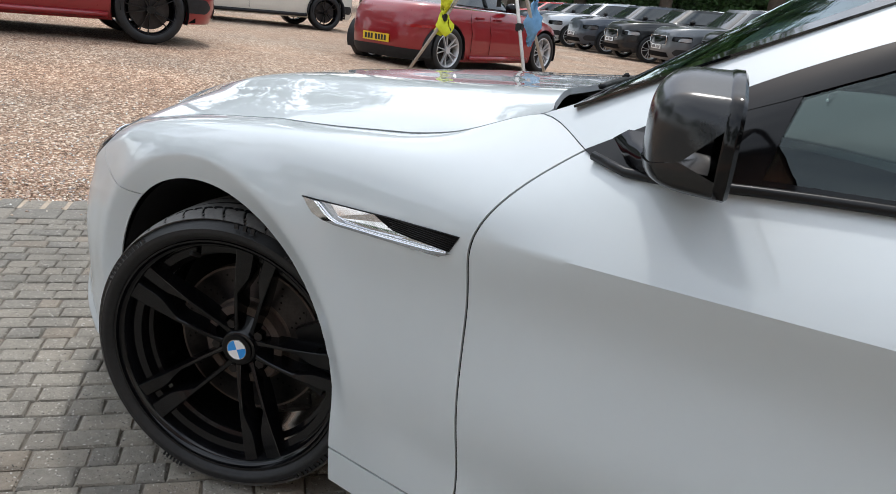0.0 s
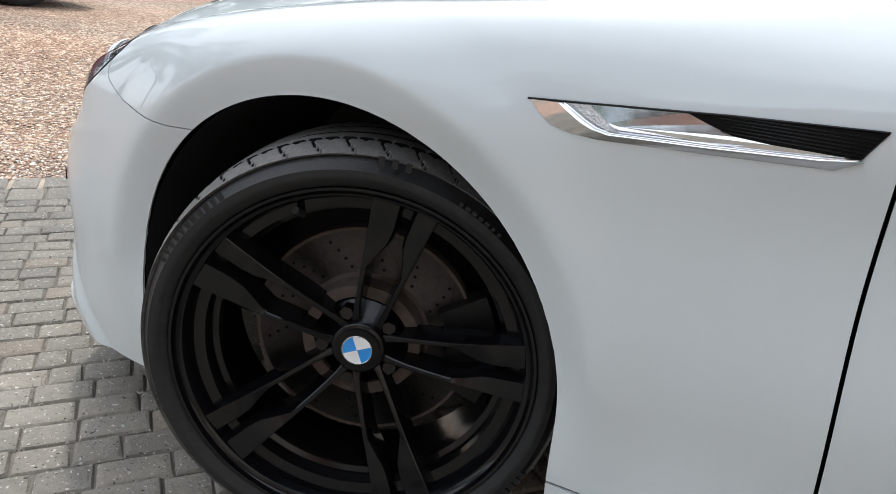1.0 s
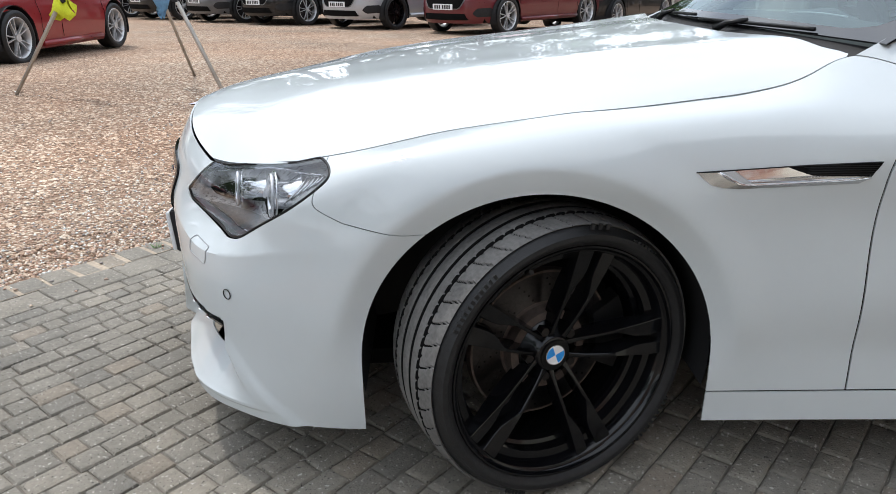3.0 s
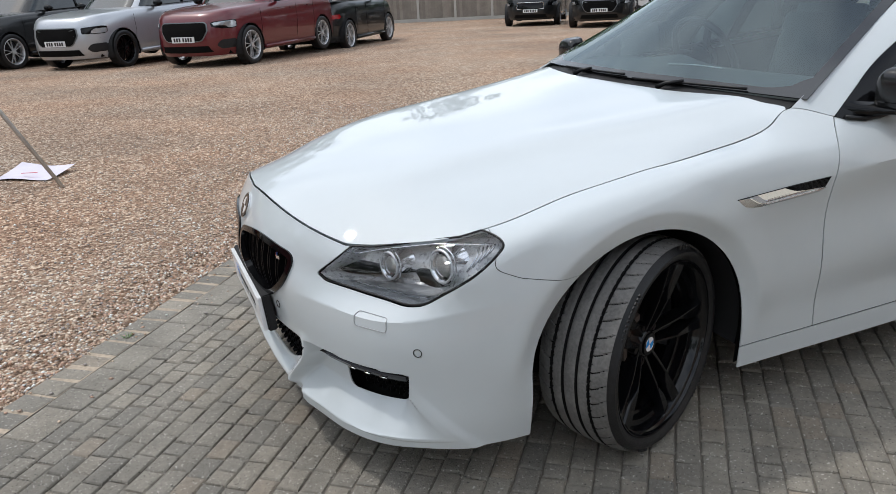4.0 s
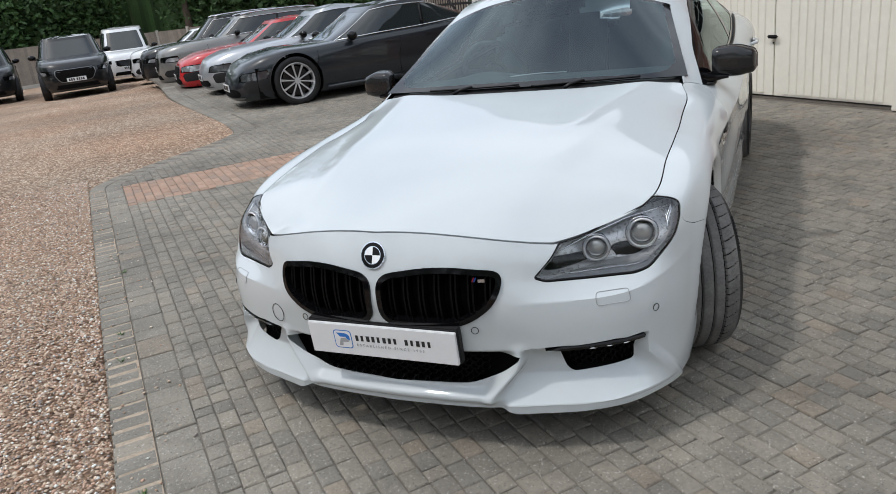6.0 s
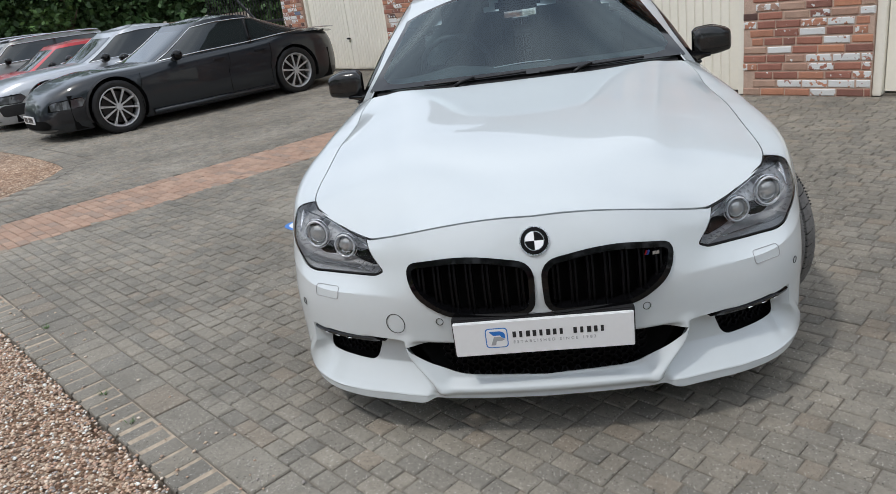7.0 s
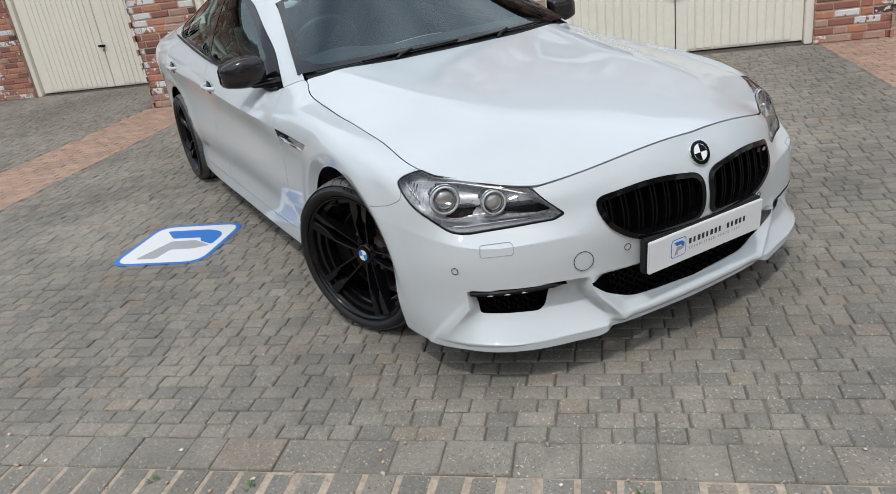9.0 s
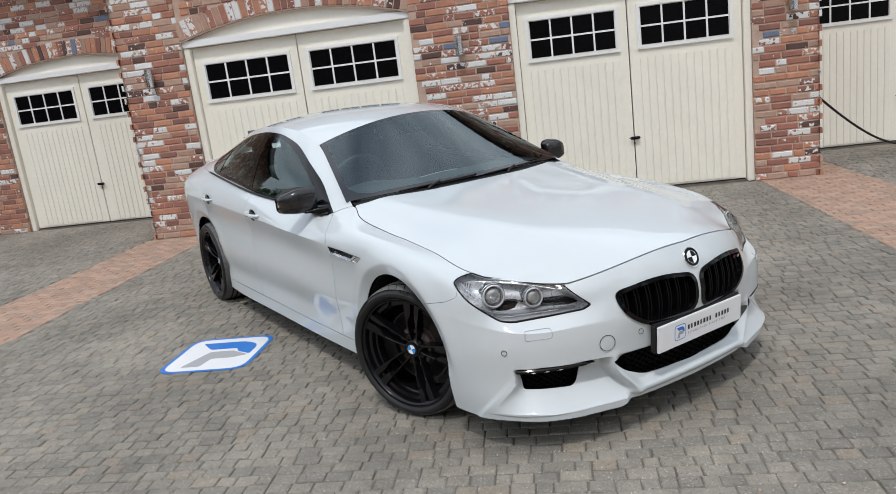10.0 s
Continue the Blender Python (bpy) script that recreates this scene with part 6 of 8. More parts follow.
# ---- inside ----
dash = []
for a in np.linspace(0, 1, 14):
    for t_ in np.linspace(-1, 1, 30):
        x = 0.60 + 0.11 * abs(t_) ** 2 + 0.60 * a
        dash.append((x, 0.72 * t_, 0.925 - 0.01 * t_ * t_ + 0.022 * math.sin(math.pi * min(1, a * 1.2)) + (0.035 * math.exp(-((t_ - 0.5) / 0.22) ** 2) * smooth(0.5, 0.9, a)) - 0.22 * smooth(0.88, 1.0, a)))
sheet("dashboard", np.array(dash), grid_faces(14, 30, True), DASH, car, "dark dashboard", 0.01)
dv, df = tube(spline([0, 1, 2], [(0.880, 0.146, 0.952), (0.890, 0.0, 0.959), (0.910, -0.142, 0.954)], np.linspace(0, 2, 14)), 0.0024, 6)
link("dash_trim", mesh_of("dash_trim", dv, df, BADGE_WHITE), car, "thin bright trim along the dashboard's screen hood")
wv, wf = tube([(0.185 * math.cos(a), 0.185 * math.sin(a), 0) for a in np.linspace(0, 2 * math.pi, 40, endpoint=False)], 0.016, 8, True)
wheel = link("steering_wheel", mesh_of("steering_wheel", wv, wf, SEAT_LEATHER), car, "dark leather steering wheel", m=pose(1.28, 0.37, 0.94, 0, 64, 0))
part("hub", cyl_bm(0.07, 0.04, Matrix(), 20, bevel=0.01), SEAT_LEATHER, wheel)
for a in (0, 120, 240):
    part("spoke", box_bm((0.05, -0.018, -0.008), (0.18, 0.018, 0.008), 0.004), SEAT_LEATHER, wheel, m=pose(0, 0, 0, 0, 0, a + 90))


def seat(x, y, w, name):
    st = part(name, box_bm((-0.27, -w, -0.10), (0.27, w, 0.08), 0.05), SEAT_LEATHER, car, "dark leather seat", True, m=pose(x, y, 0.50))
    part("backrest", box_bm((-0.08, -w, 0.0), (0.08, w, 0.60), 0.06), SEAT_LEATHER, st, "", True, m=pose(0.27, 0, 0.05, 0, 18, 0))
    part("headrest", box_bm((-0.05, -0.13, 0.0), (0.05, 0.13, 0.17), 0.045), SEAT_LEATHER, st, "", True, m=pose(0.46, 0, 0.62, 0, 10, 0))


seat(1.65, 0.38, 0.25, "front_seat")
seat(1.65, -0.38, 0.25, "front_seat")
seat(2.50, 0.36, 0.30, "rear_seat")
seat(2.50, -0.36, 0.30, "rear_seat")
part("cabin_floor", box_bm((0.5, -0.80, 0.24), (3.3, 0.80, 0.30)), DARK_CAVITY, car)
part("parcel_shelf", box_bm((2.9, -0.70, 0.93), (3.6, 0.70, 0.96)), DASH, car)
part("rear_view_mirror", box_bm((-0.012, -0.12, -0.035), (0.012, 0.12, 0.035), 0.02), BLACK_GLOSS, car, "", True, m=pose(1.16, 0, 1.235, 0, 0, 12))
part("mirror_stalk", cyl_bm(0.012, 0.08, pose(1.13, 0, 1.28, 0, -30, 0), 10), BLACK_PLASTIC, car)


# ---- wheels ----
def wheel_mesh_tyre():
    """Low-profile tyre, its tread cut by three rounds of grooves and slanting sipes; the axle lies along y, the outside at minus y."""
    R, W, rim_r = 0.3170, 0.120, 0.258
    prof = []
    for k in range(13):
        t_ = k / 12
        prof.append((-W * (0.86 + 0.14 * math.sin(math.pi * t_)) - 0.004 * math.sin(math.pi * t_) - (0.0022 if k in (1, 2, 8) else 0.0), rim_r + (R - 0.016 - rim_r) * t_))
    tread = np.linspace(-1, 1, 41)
    for t_ in tread:
        prof.append((W * 0.90 * t_, R - 0.013 * abs(t_) ** 3.2))
    for k in range(13):
        t_ = 1 - k / 12
        prof.append((W * (0.86 + 0.14 * math.sin(math.pi * t_)), rim_r + (R - 0.016 - rim_r) * t_))
    n, m = 840, len(prof)
    V, cut = [], []
    cyc = 42
    for i in range(n):
        ph = 2 * math.pi * i / n
        for k, (y, r) in enumerate(prof):
            rr = r
            if 13 <= k < 54:
                t_ = (k - 33) / 20
                saw = abs(((i * 2 / (n / cyc)) % 1.0) - 0.5) - 0.25
                g = max(math.exp(-((t_ - c - (0.10 * saw * math.copysign(1, c) if abs(c) > 0.4 else 0.0)) / w_) ** 4) for c, w_ in ((-0.55, 0.030), (-0.20, 0.045), (0.20, 0.045), (0.55, 0.030)))
                at_ = abs(t_)
                slant = (i + 26 * max(0.0, at_ - 0.6) ** 1.5 * 1.6) % (n / cyc)
                lateral = 1.0 if slant < 1.0 and 0.63 < at_ < 0.97 else 0.0
                rr -= 0.0075 * min(1, max(g, 0.75 * lateral))
            V.append((rr * math.cos(ph), y, rr * math.sin(ph)))
            cut.append(13 <= k < 54 and rr < r - 0.003)
    F = []
    for i in range(n):
        j = (i + 1) % n
        for k in range(m - 1):
            F.append((i * m + k, j * m + k, j * m + k + 1, i * m + k + 1))
    # raised moulded marks on the outer wall, as plain bars, and a fine rib
    rnd = random.Random(4)
    ring_no = len(F)
    for a0, count, r0, high, wide in ((-62, 11, 0.286, 0.011, 0.0085), (6, 3, 0.297, 0.012, 0.012), (28, 7, 0.283, 0.009, 0.007), (118, 11, 0.286, 0.011, 0.0085), (200, 6, 0.292, 0.008, 0.006)):
        for c in range(count):
            a = radians(90 - a0 - c * math.degrees(wide * 1.45 / r0))
            w = wide * rnd.uniform(0.55, 1.0)
            base = len(V)
            for rr_, yy in ((r0, -0.1225), (r0 + high, -0.1222)):
                for off in (-w / 2, w / 2):
                    ang = a + off / rr_
                    V.append((rr_ * math.cos(ang), yy, rr_ * math.sin(ang)))
                    V.append((rr_ * math.cos(ang), yy + 0.004, rr_ * math.sin(ang)))
            F += [(base, base + 4, base + 6, base + 2), (base, base + 1, base + 5, base + 4), (base + 2, base + 6, base + 7, base + 3), (base + 4, base + 5, base + 7, base + 6), (base, base + 2, base + 3, base + 1)]
            cut += [False] * 8
    return V, F, m, cut, ring_no


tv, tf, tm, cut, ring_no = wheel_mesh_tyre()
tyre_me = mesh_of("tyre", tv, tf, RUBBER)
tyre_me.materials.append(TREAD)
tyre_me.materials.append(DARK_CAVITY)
# groove faces near-black, the shade in the cuts put into the colour
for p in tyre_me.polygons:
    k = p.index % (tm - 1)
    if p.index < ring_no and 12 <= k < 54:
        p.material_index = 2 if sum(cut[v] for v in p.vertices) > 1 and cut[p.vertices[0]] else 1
sharp(tyre_me, 30)


def lathe(prof, n=96):
    m = len(prof)
    V = [(r * math.cos(2 * math.pi * i / n), y, r * math.sin(2 * math.pi * i / n)) for i in range(n) for y, r in prof]
    F = [(i * m + k, i * m + k + 1, ((i + 1) % n) * m + k + 1, ((i + 1) % n) * m + k) for i in range(n) for k in range(m - 1)]
    return V, F


rim_me = sharp(mesh_of("rim", *lathe([(0.105, 0.258), (0.108, 0.2645), (-0.108, 0.2645), (-0.115, 0.261), (-0.114, 0.257), (-0.108, 0.255), (-0.104, 0.2525), (-0.101, 0.247), (-0.092, 0.242), (-0.078, 0.239), (-0.074, 0.224), (-0.050, 0.222), (-0.046, 0.214), (-0.02, 0.212), (0.07, 0.222), (0.105, 0.258)]), WHEEL_BLACK), 30)


def spoke_prong(sgn):
    """One prong of a forked spoke: a slim ridge from the hub along its outer edge, spreading into a flat blade at the rim."""
    broad = 1.0 if sgn < 0 else 0.78
    V, F = [], []
    st = [(0.034, 0.0200, 0.012, -0.050, 0.020), (0.050, 0.0215, 0.0085, -0.055, 0.034), (0.075, 0.0240, 0.0065, -0.063, 0.042), (0.105, 0.0270, 0.0060, -0.072, 0.046), (0.138, 0.0305, 0.0062, -0.081, 0.046),
          (0.142, 0.0310, 0.0075, -0.082, 0.045), (0.162, 0.0332, 0.0175 * broad, -0.086, 0.043), (0.184, 0.0358, 0.0285 * broad, -0.090, 0.038), (0.205, 0.0385, 0.0335 * broad, -0.094, 0.032), (0.250, 0.0440, 0.0370 * broad, -0.101, 0.018)]
    for r, off, w, y, h in st:
        wedge = r > 0.14
        for a, dy in ((off + 0.0036, 0.0080), (off + 0.0016, 0.0006), (off, 0.0), (off - w + 0.0016, 0.0032 if wedge else 0.0004), (off - w, 0.0058 if wedge else 0.0020), (off - w - 0.0025, 0.5 * h), (off - w - 0.0040, h), (off + 0.0048, h)):
            V.append((sgn * a, y + dy, r))
    n_ = 8
    for i in range(len(st) - 1):
        for k in range(n_):
            q = (k + 1) % n_
            F.append((i * n_ + k, i * n_ + q, i * n_ + n_ + q, i * n_ + n_ + k))
    F += [tuple(range(n_))[::-1], tuple((len(st) - 1) * n_ + k for k in range(n_))]
    return V, F


def brake_disc_mesh():
    """A drilled and slotted disc with a rusty edge and hat."""
    V, F = lathe([(0.0, 0.070), (-0.030, 0.072), (-0.030, 0.090), (-0.004, 0.094), (0.0, 0.100), (0.0, 0.1655), (0.0, 0.1705), (0.024, 0.1705), (0.024, 0.06)], 72)
    mats = [1 if k in (0, 1, 2, 3, 5, 6) else 0 for i in range(72) for k in range(8)]
    for arm in range(14):
        for c in range(4):
            r, a = 0.109 + 0.0145 * c, 2 * math.pi * arm / 14 + 0.055 * c
            base = len(V)
            for k in range(8):
                V.append((r * math.cos(a) + 0.0026 * math.cos(math.pi * k / 4), -0.0005, r * math.sin(a) + 0.0026 * math.sin(math.pi * k / 4)))
            F.append(tuple(base + k for k in range(8)))
            mats.append(2)
    for arm in range(7):
        base = len(V)
        for c in range(9):
            r, a = 0.104 + 0.0072 * c, 2 * math.pi * arm / 7 + 0.2 + 0.42 * (c / 8) ** 1.3
            for d in (-0.0009, 0.0009):
                V.append(((r + d) * math.cos(a + d * 6), -0.0004, (r + d) * math.sin(a + d * 6)))
        for c in range(8):
            F.append((base + 2 * c, base + 2 * c + 1, base + 2 * c + 3, base + 2 * c + 2))
            mats.append(2)
    me = mesh_of("brake_disc", V, F, STEEL)
    me.materials.append(DISC_RUST)
    me.materials.append(DARK_CAVITY)
    if len(me.polygons) == len(mats):
        me.polygons.foreach_set("material_index", mats)
    return sharp(me, 40)


def build_wheel(m, side_note):
    """A five-fork wheel: the outer face towards minus y."""
    w = link("wheel", mesh_of("wheel_hub", *lathe([(0.03, 0.0), (0.03, 0.075), (0.0, 0.078), (-0.028, 0.068), (-0.032, 0.048), (-0.054, 0.040), (-0.056, 0.037), (-0.056, 0.0)], 48), WHEEL_BLACK), car, "gloss black five-fork alloy wheel" + side_note, m)
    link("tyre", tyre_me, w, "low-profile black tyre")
    link("rim", rim_me, w)
    for k in range(5):
        for sgn, me in ((1, prong_a), (-1, prong_b)):
            link("spoke", me, w, m=pose(0, 0, 0, 0, 72 * k + 15, 0))
        link("wheel_bolt", bolt_me, w, m=pose(0, 0, 0, 0, 72 * k + 51, 0))
    link("brake_disc", disc_me, w, "worn steel brake disc")
    cap = part("centre_cap", cyl_bm(0.034, 0.006, pose(0, -0.058, 0, 90), 36, bevel=0.001), BLACK_GLOSS, w, "round cap with blue and white quarters")
    quarters(cap, 0.0215, 0.0, BADGE_BLUE, pose(0, -0.0613, 0, 90, 0, 0) @ pose(0, 0, 0, 0, 0, 20))
    rv, rf = tube([(0.0225 * math.cos(a), -0.0612, 0.0225 * math.sin(a)) for a in np.linspace(0, 2 * math.pi, 32, endpoint=False)], 0.001, 5, True)
    link("cap_ring", mesh_of("cap_ring", rv, rf, CHROME), cap)
    part("valve", cyl_bm(0.0052, 0.030, pose(0, 0, 0, 0, -21.5, 0) @ pose(0.0, -0.082, 0.226, 62, 0, 0), 12, bevel=0.001), BLACK_PLASTIC, w)
    return w


prong_a = sharp(mesh_of("spoke", *spoke_prong(1), WHEEL_BLACK), 25)
va, fa = spoke_prong(-1)
prong_b = sharp(mesh_of("spoke", va, [f[::-1] for f in fa], WHEEL_BLACK), 25)
bolt_me = bpy.data.meshes.new("wheel_bolt")
bmb = cyl_bm(0.0105, 0.02, pose(0, -0.040, 0.056, 90), 6)
bmb.to_mesh(bolt_me)
bmb.free()
bolt_me.materials.append(STEEL)
disc_me = brake_disc_mesh()
STEER = 22
for x, y, turn, steer in ((0.0, -0.80, 0, STEER), (0.0, 0.80, 180, STEER), (2.968, -0.815, 0, 0), (2.968, 0.815, 180, 0)):
    wz = 0.3130
    m = pose(x - (0.02 if y > 0 and x < 1 else 0.012), y, wz, 0, 0, turn + steer)
    build_wheel(m, ", steered" if steer else "")
    cm = pose(x, y, wz, 0, 0, turn + steer)
    V, F = [], []
    for k in range(9):
        a = radians((-28 if turn == 0 else 152) + 56 * k / 8)
        if turn:
            a = radians(152 + 56 * k / 8)
        for r, yy in ((0.118, -0.022), (0.192, -0.022), (0.198, 0.02), (0.112, 0.02)):
            V.append((r * math.cos(a), yy + 0.004, r * math.sin(a)))
    for k in range(8):
        for c in range(4):
            F.append((k * 4 + c, k * 4 + (c + 1) % 4, k * 4 + 4 + (c + 1) % 4, k * 4 + 4 + c))
    F += [(3, 2, 1, 0), (32, 33, 34, 35)]
    link("brake_caliper", mesh_of("brake_caliper", V, F, BLACK_SATIN, False), car, "black brake caliper", cm)

# ---- the cars parked round the yard ----
def ring_body(L, W, zb, ztop, levels, n_exp, N=120, crown=0.03):
    """A closed car body: rings from the sill up to the bonnet line, then a cap. L: (front x, rear x). ztop: spline of the top line along x."""
    V = []
    x0, x1 = L
    xm, a = (x0 + x1) / 2, (x1 - x0) / 2
    for f, win, xin in levels:
        for j in range(N):
            t_ = 2 * math.pi * j / N
            c, s_ = math.cos(t_), math.sin(t_)
            x = xm + (a - xin) * np.sign(c) * abs(c) ** (2 / n_exp)
            y = (W / 2 - win) * np.sign(s_) * abs(s_) ** (2 / 3.6)
            zt = float(np.interp(x, *ztop))
            V.append((x, y, zb + (zt - zb) * min(f, 1.0) + (crown * (f - 1) if f > 1 else 0), f, t_))
    V = np.array(V)
    R = len(levels)
    F = [(i * N + j, i * N + (j + 1) % N, (i + 1) * N + (j + 1) % N, (i + 1) * N + j) for i in range(R - 1) for j in range(N)]
    c = len(V)
    top = V[(R - 1) * N:]
    # cap by strips across the car
    for j in range(N // 2):
        p, q = (R - 1) * N + j, (R - 1) * N + (N - j) % N
        p2, q2 = (R - 1) * N + j + 1, (R - 1) * N + (N - j - 1) % N
        if len({p, p2, q2, q}) == 4:
            F.append((p, p2, q2, q))
        elif len({p, p2, q2, q}) == 3:
            F.append(tuple(dict.fromkeys((p, p2, q2, q))))
    return V, F


SPOKE_CACHE = {}


def parked_wheel(parent, x, y, r, side, finish, spokes=10):
    """A road wheel: tyre, rim, hub, spokes; its outside faces away from the car."""
    key = (round(r, 3), finish.name, spokes)
    if key not in SPOKE_CACHE:
        rr = r * 0.75
        ty = sharp(mesh_of("tyre", *lathe([(0.10, rr), (0.112, rr + 0.02), (0.112, r - 0.025), (0.095, r - 0.004), (0.05, r), (-0.05, r), (-0.095, r - 0.004), (-0.112, r - 0.025), (-0.112, rr + 0.02), (-0.10, rr)], 48), RUBBER), 40)
        rim = sharp(mesh_of("rim", *lathe([(-0.098, rr), (-0.102, rr - 0.008), (-0.09, rr - 0.02), (-0.03, rr - 0.03), (0.05, rr - 0.02), (0.09, rr)], 48), finish), 40)
        V, F = [], []
        for q, w, yy in ((0.03, 0.018, -0.075), (rr * 0.55, 0.010, -0.086), (rr - 0.012, 0.015, -0.094)):
            V += [(-w / 2, yy, q), (w / 2, yy, q), (w / 2 * 0.8, yy + 0.03, q), (-w / 2 * 0.8, yy + 0.03, q)]
        for i in range(2):
            F += [(i * 4 + k, i * 4 + (k + 1) % 4, i * 4 + 4 + (k + 1) % 4, i * 4 + 4 + k) for k in range(4)]
        sp_ = mesh_of("spoke", V, F, finish, False)
        bm = cyl_bm(rr * 0.78, 0.02, pose(0, 0.0, 0, 90), 32)
        dk = bpy.data.meshes.new("brake_disc")
        bm.to_mesh(dk)
        bm.free()
        dk.materials.append(STEEL)
        SPOKE_CACHE[key] = (ty, rim, sp_, dk)
    ty, rim, sp_, dk = SPOKE_CACHE[key]
    w = link("wheel", ty, parent, m=pose(x, y, r, 0, 0, 0 if side < 0 else 180))
    link("rim", rim, w)
    link("brake_disc", dk, w)
    for k in range(spokes):
        fan = (7 if k % 2 else -7) if spokes > 6 else 0
        link("spoke", sp_, w, m=pose(0, 0, 0, 0, 360 / spokes * k + fan, 0))
    part("hub", cyl_bm(0.045, 0.03, pose(0, -0.08, 0, 90), 20), finish, w)


def plate_bars(parent, m, material):
    """A number plate whose marks are plain bars."""
    p = part("number_plate", box_bm((-0.006, -0.26, -0.055), (0.006, 0.26, 0.055), 0.003), material, parent, "number plate with plain dark bars", m=m)
    for k in range(7):
        y = -0.205 + k * 0.058 + (0.03 if k > 3 else 0)
        part("bar", box_bm((-0.0085, y, -0.036), (-0.006, y + 0.040, 0.036)), PRINT_BLACK, p)


LAMP_CLEAR = mat("parked_lamp", (0.42, 0.44, 0.46), 0.14, 0.6, coat=1.0, var=0.2, scale=9)
SLAT_GREY = mat("slat_grey_metal", (0.16, 0.165, 0.17), 0.3, 0.7, var=0.1, scale=15)
LAMP_DARK = mat("parked_lamp_smoked", (0.07, 0.073, 0.078), 0.12, 0.4, coat=1.0, var=0.2, scale=9)
WHEEL_SILVER = mat("wheel_silver", (0.62, 0.62, 0.63), 0.36, 0.55, var=0.06, scale=12)
LAMP_RED = mat("tail_lamp_red", (0.30, 0.006, 0.008), 0.12, coat=1.0)
GLASS_PARKED = mat("parked_glass", (0.02, 0.026, 0.027), 0.05, coat=0.5, spec=0.6)


def parked_car(name, m, label, paint, length, width, height, wb, over, top, roof, wheel_r=0.36, rim=WHEEL_SILVER, spokes=10, n_exp=4.6, grille="wide", chrome=False, rails=False, rear=False, clearance=0.20, cladding=False, group="parked cars", lamp_h=0.0, arc_drop=0.06):
    """A parked car. over: the front overhang; top: the line of bonnet and waist along x; roof: the glasshouse's x at waist front, roof front, roof rear, waist rear."""
    ob = thing(name, m, label, "car", group)
    x0, x1 = -over, length - over
    levels = [(0.0, 0.07, 0.06), (0.10, 0.025, 0.02), (0.25, 0.010, 0.0), (0.45, 0.0, 0.0), (0.62, 0.005, 0.012), (0.76, 0.0, 0.035), (0.88, 0.020, 0.075), (0.96, 0.045, 0.13), (1.0, 0.085, 0.19), (1.4, 0.16, 0.30), (1.8, 0.30, 0.45), (2.2, 0.6, 0.8)]
    V, F = ring_body((x0, x1), width, clearance, top, levels, n_exp)
    zc = wheel_r
    ar = wheel_r + 0.045

    def arches(W_):
        d = np.minimum(np.hypot(W_[:, 0], W_[:, 2] - zc), np.hypot(W_[:, 0] - wb, W_[:, 2] - zc))
        return ar - np.where(np.abs(W_[:, 1]) < width / 2 - 0.22, 9, d)
    bv, bf = clip(V, F, arches)
    body = link("body", sharp(mesh_of("body", bv[:, :3], bf, paint), 40), ob)
    part("underbody", box_bm((x0 + 0.35, -width / 2 + 0.20, clearance + 0.02), (x1 - 0.35, width / 2 - 0.20, 0.62)), DARK_CAVITY, ob)
    # glasshouse
    wf, rf, rr, wr = roof
    G, GF = [], []
    N, R = 72, 12
    def house(g, t_):
        """A point of the glasshouse: g from waist to roof, t_ round it."""
        gx0, gx1 = wf + (rf - wf) * g, wr + (rr - wr) * g
        half = (width / 2 - 0.10) * (1 - 0.17 * g) - 0.02 * g * g
        c, s_ = math.cos(t_), math.sin(t_)
        x = (gx0 + gx1) / 2 + (gx1 - gx0) / 2 * math.copysign(abs(c) ** (2 / 5.5), c)
        y = half * math.copysign(abs(s_) ** (2 / 4.2), s_)
        base = float(np.interp(x, *top)) - 0.02
        rz_ = height - 0.045 - arc_drop * ((x - (rf + rr) / 2) / ((rr - rf) / 2 + 0.4)) ** 2
        return x, y, base + (rz_ - base) * g

    for i in range(R + 1):
        for j in range(N):
            G.append((*house(i / R, 2 * math.pi * j / N), i / R, 2 * math.pi * j / N))
    G = np.array(G)
    GF = [(i * N + j, i * N + (j + 1) % N, (i + 1) * N + (j + 1) % N, (i + 1) * N + j) for i in range(R) for j in range(N)]
    xm = (wf + wr) / 2
    corner = lambda W_: np.abs(np.abs(((W_[:, 4] + math.pi / 4) % (math.pi / 2)) - math.pi / 4) - math.pi / 4)
    # panes: below the roof rail, above the waist, clear of the corner pillars
    is_glass = lambda W_: np.maximum(np.maximum(0.09 - W_[:, 3], W_[:, 3] - 0.87) * 0.8, 0.115 - np.abs(np.abs(np.abs(((W_[:, 4]) % math.pi) - math.pi / 2)) - math.radians(52)))
    gv, gf = clip(G, GF, is_glass)
    link("glasshouse", sharp(mesh_of("glasshouse", *clip_xyz(G, GF, lambda W_: -is_glass(W_)), paint), 40), ob)
    link("glazing", sharp(mesh_of("glazing", gv[:, :3] * np.array([1, 0.995, 1]), gf, GLASS_PARKED), 40), ob, "dark reflecting windows")
    # roof skin
    topring = G[R * N:]
    RV, RFc = [], []
    for k in range(4):
        sc = 1 - k / 4 * 0.98
        for p in topring:
            cx = (rf + rr) / 2
            RV.append((cx + (p[0] - cx) * sc, p[1] * sc, p[2] + 0.045 * (1 - sc * sc)))
    RFc = [(i * N + j, i * N + (j + 1) % N, (i + 1) * N + (j + 1) % N, (i + 1) * N + j) for i in range(3) for j in range(N)] + [tuple(3 * N + j for j in range(N))]
    link("roof", sharp(mesh_of("roof", RV, RFc, paint), 40), ob)
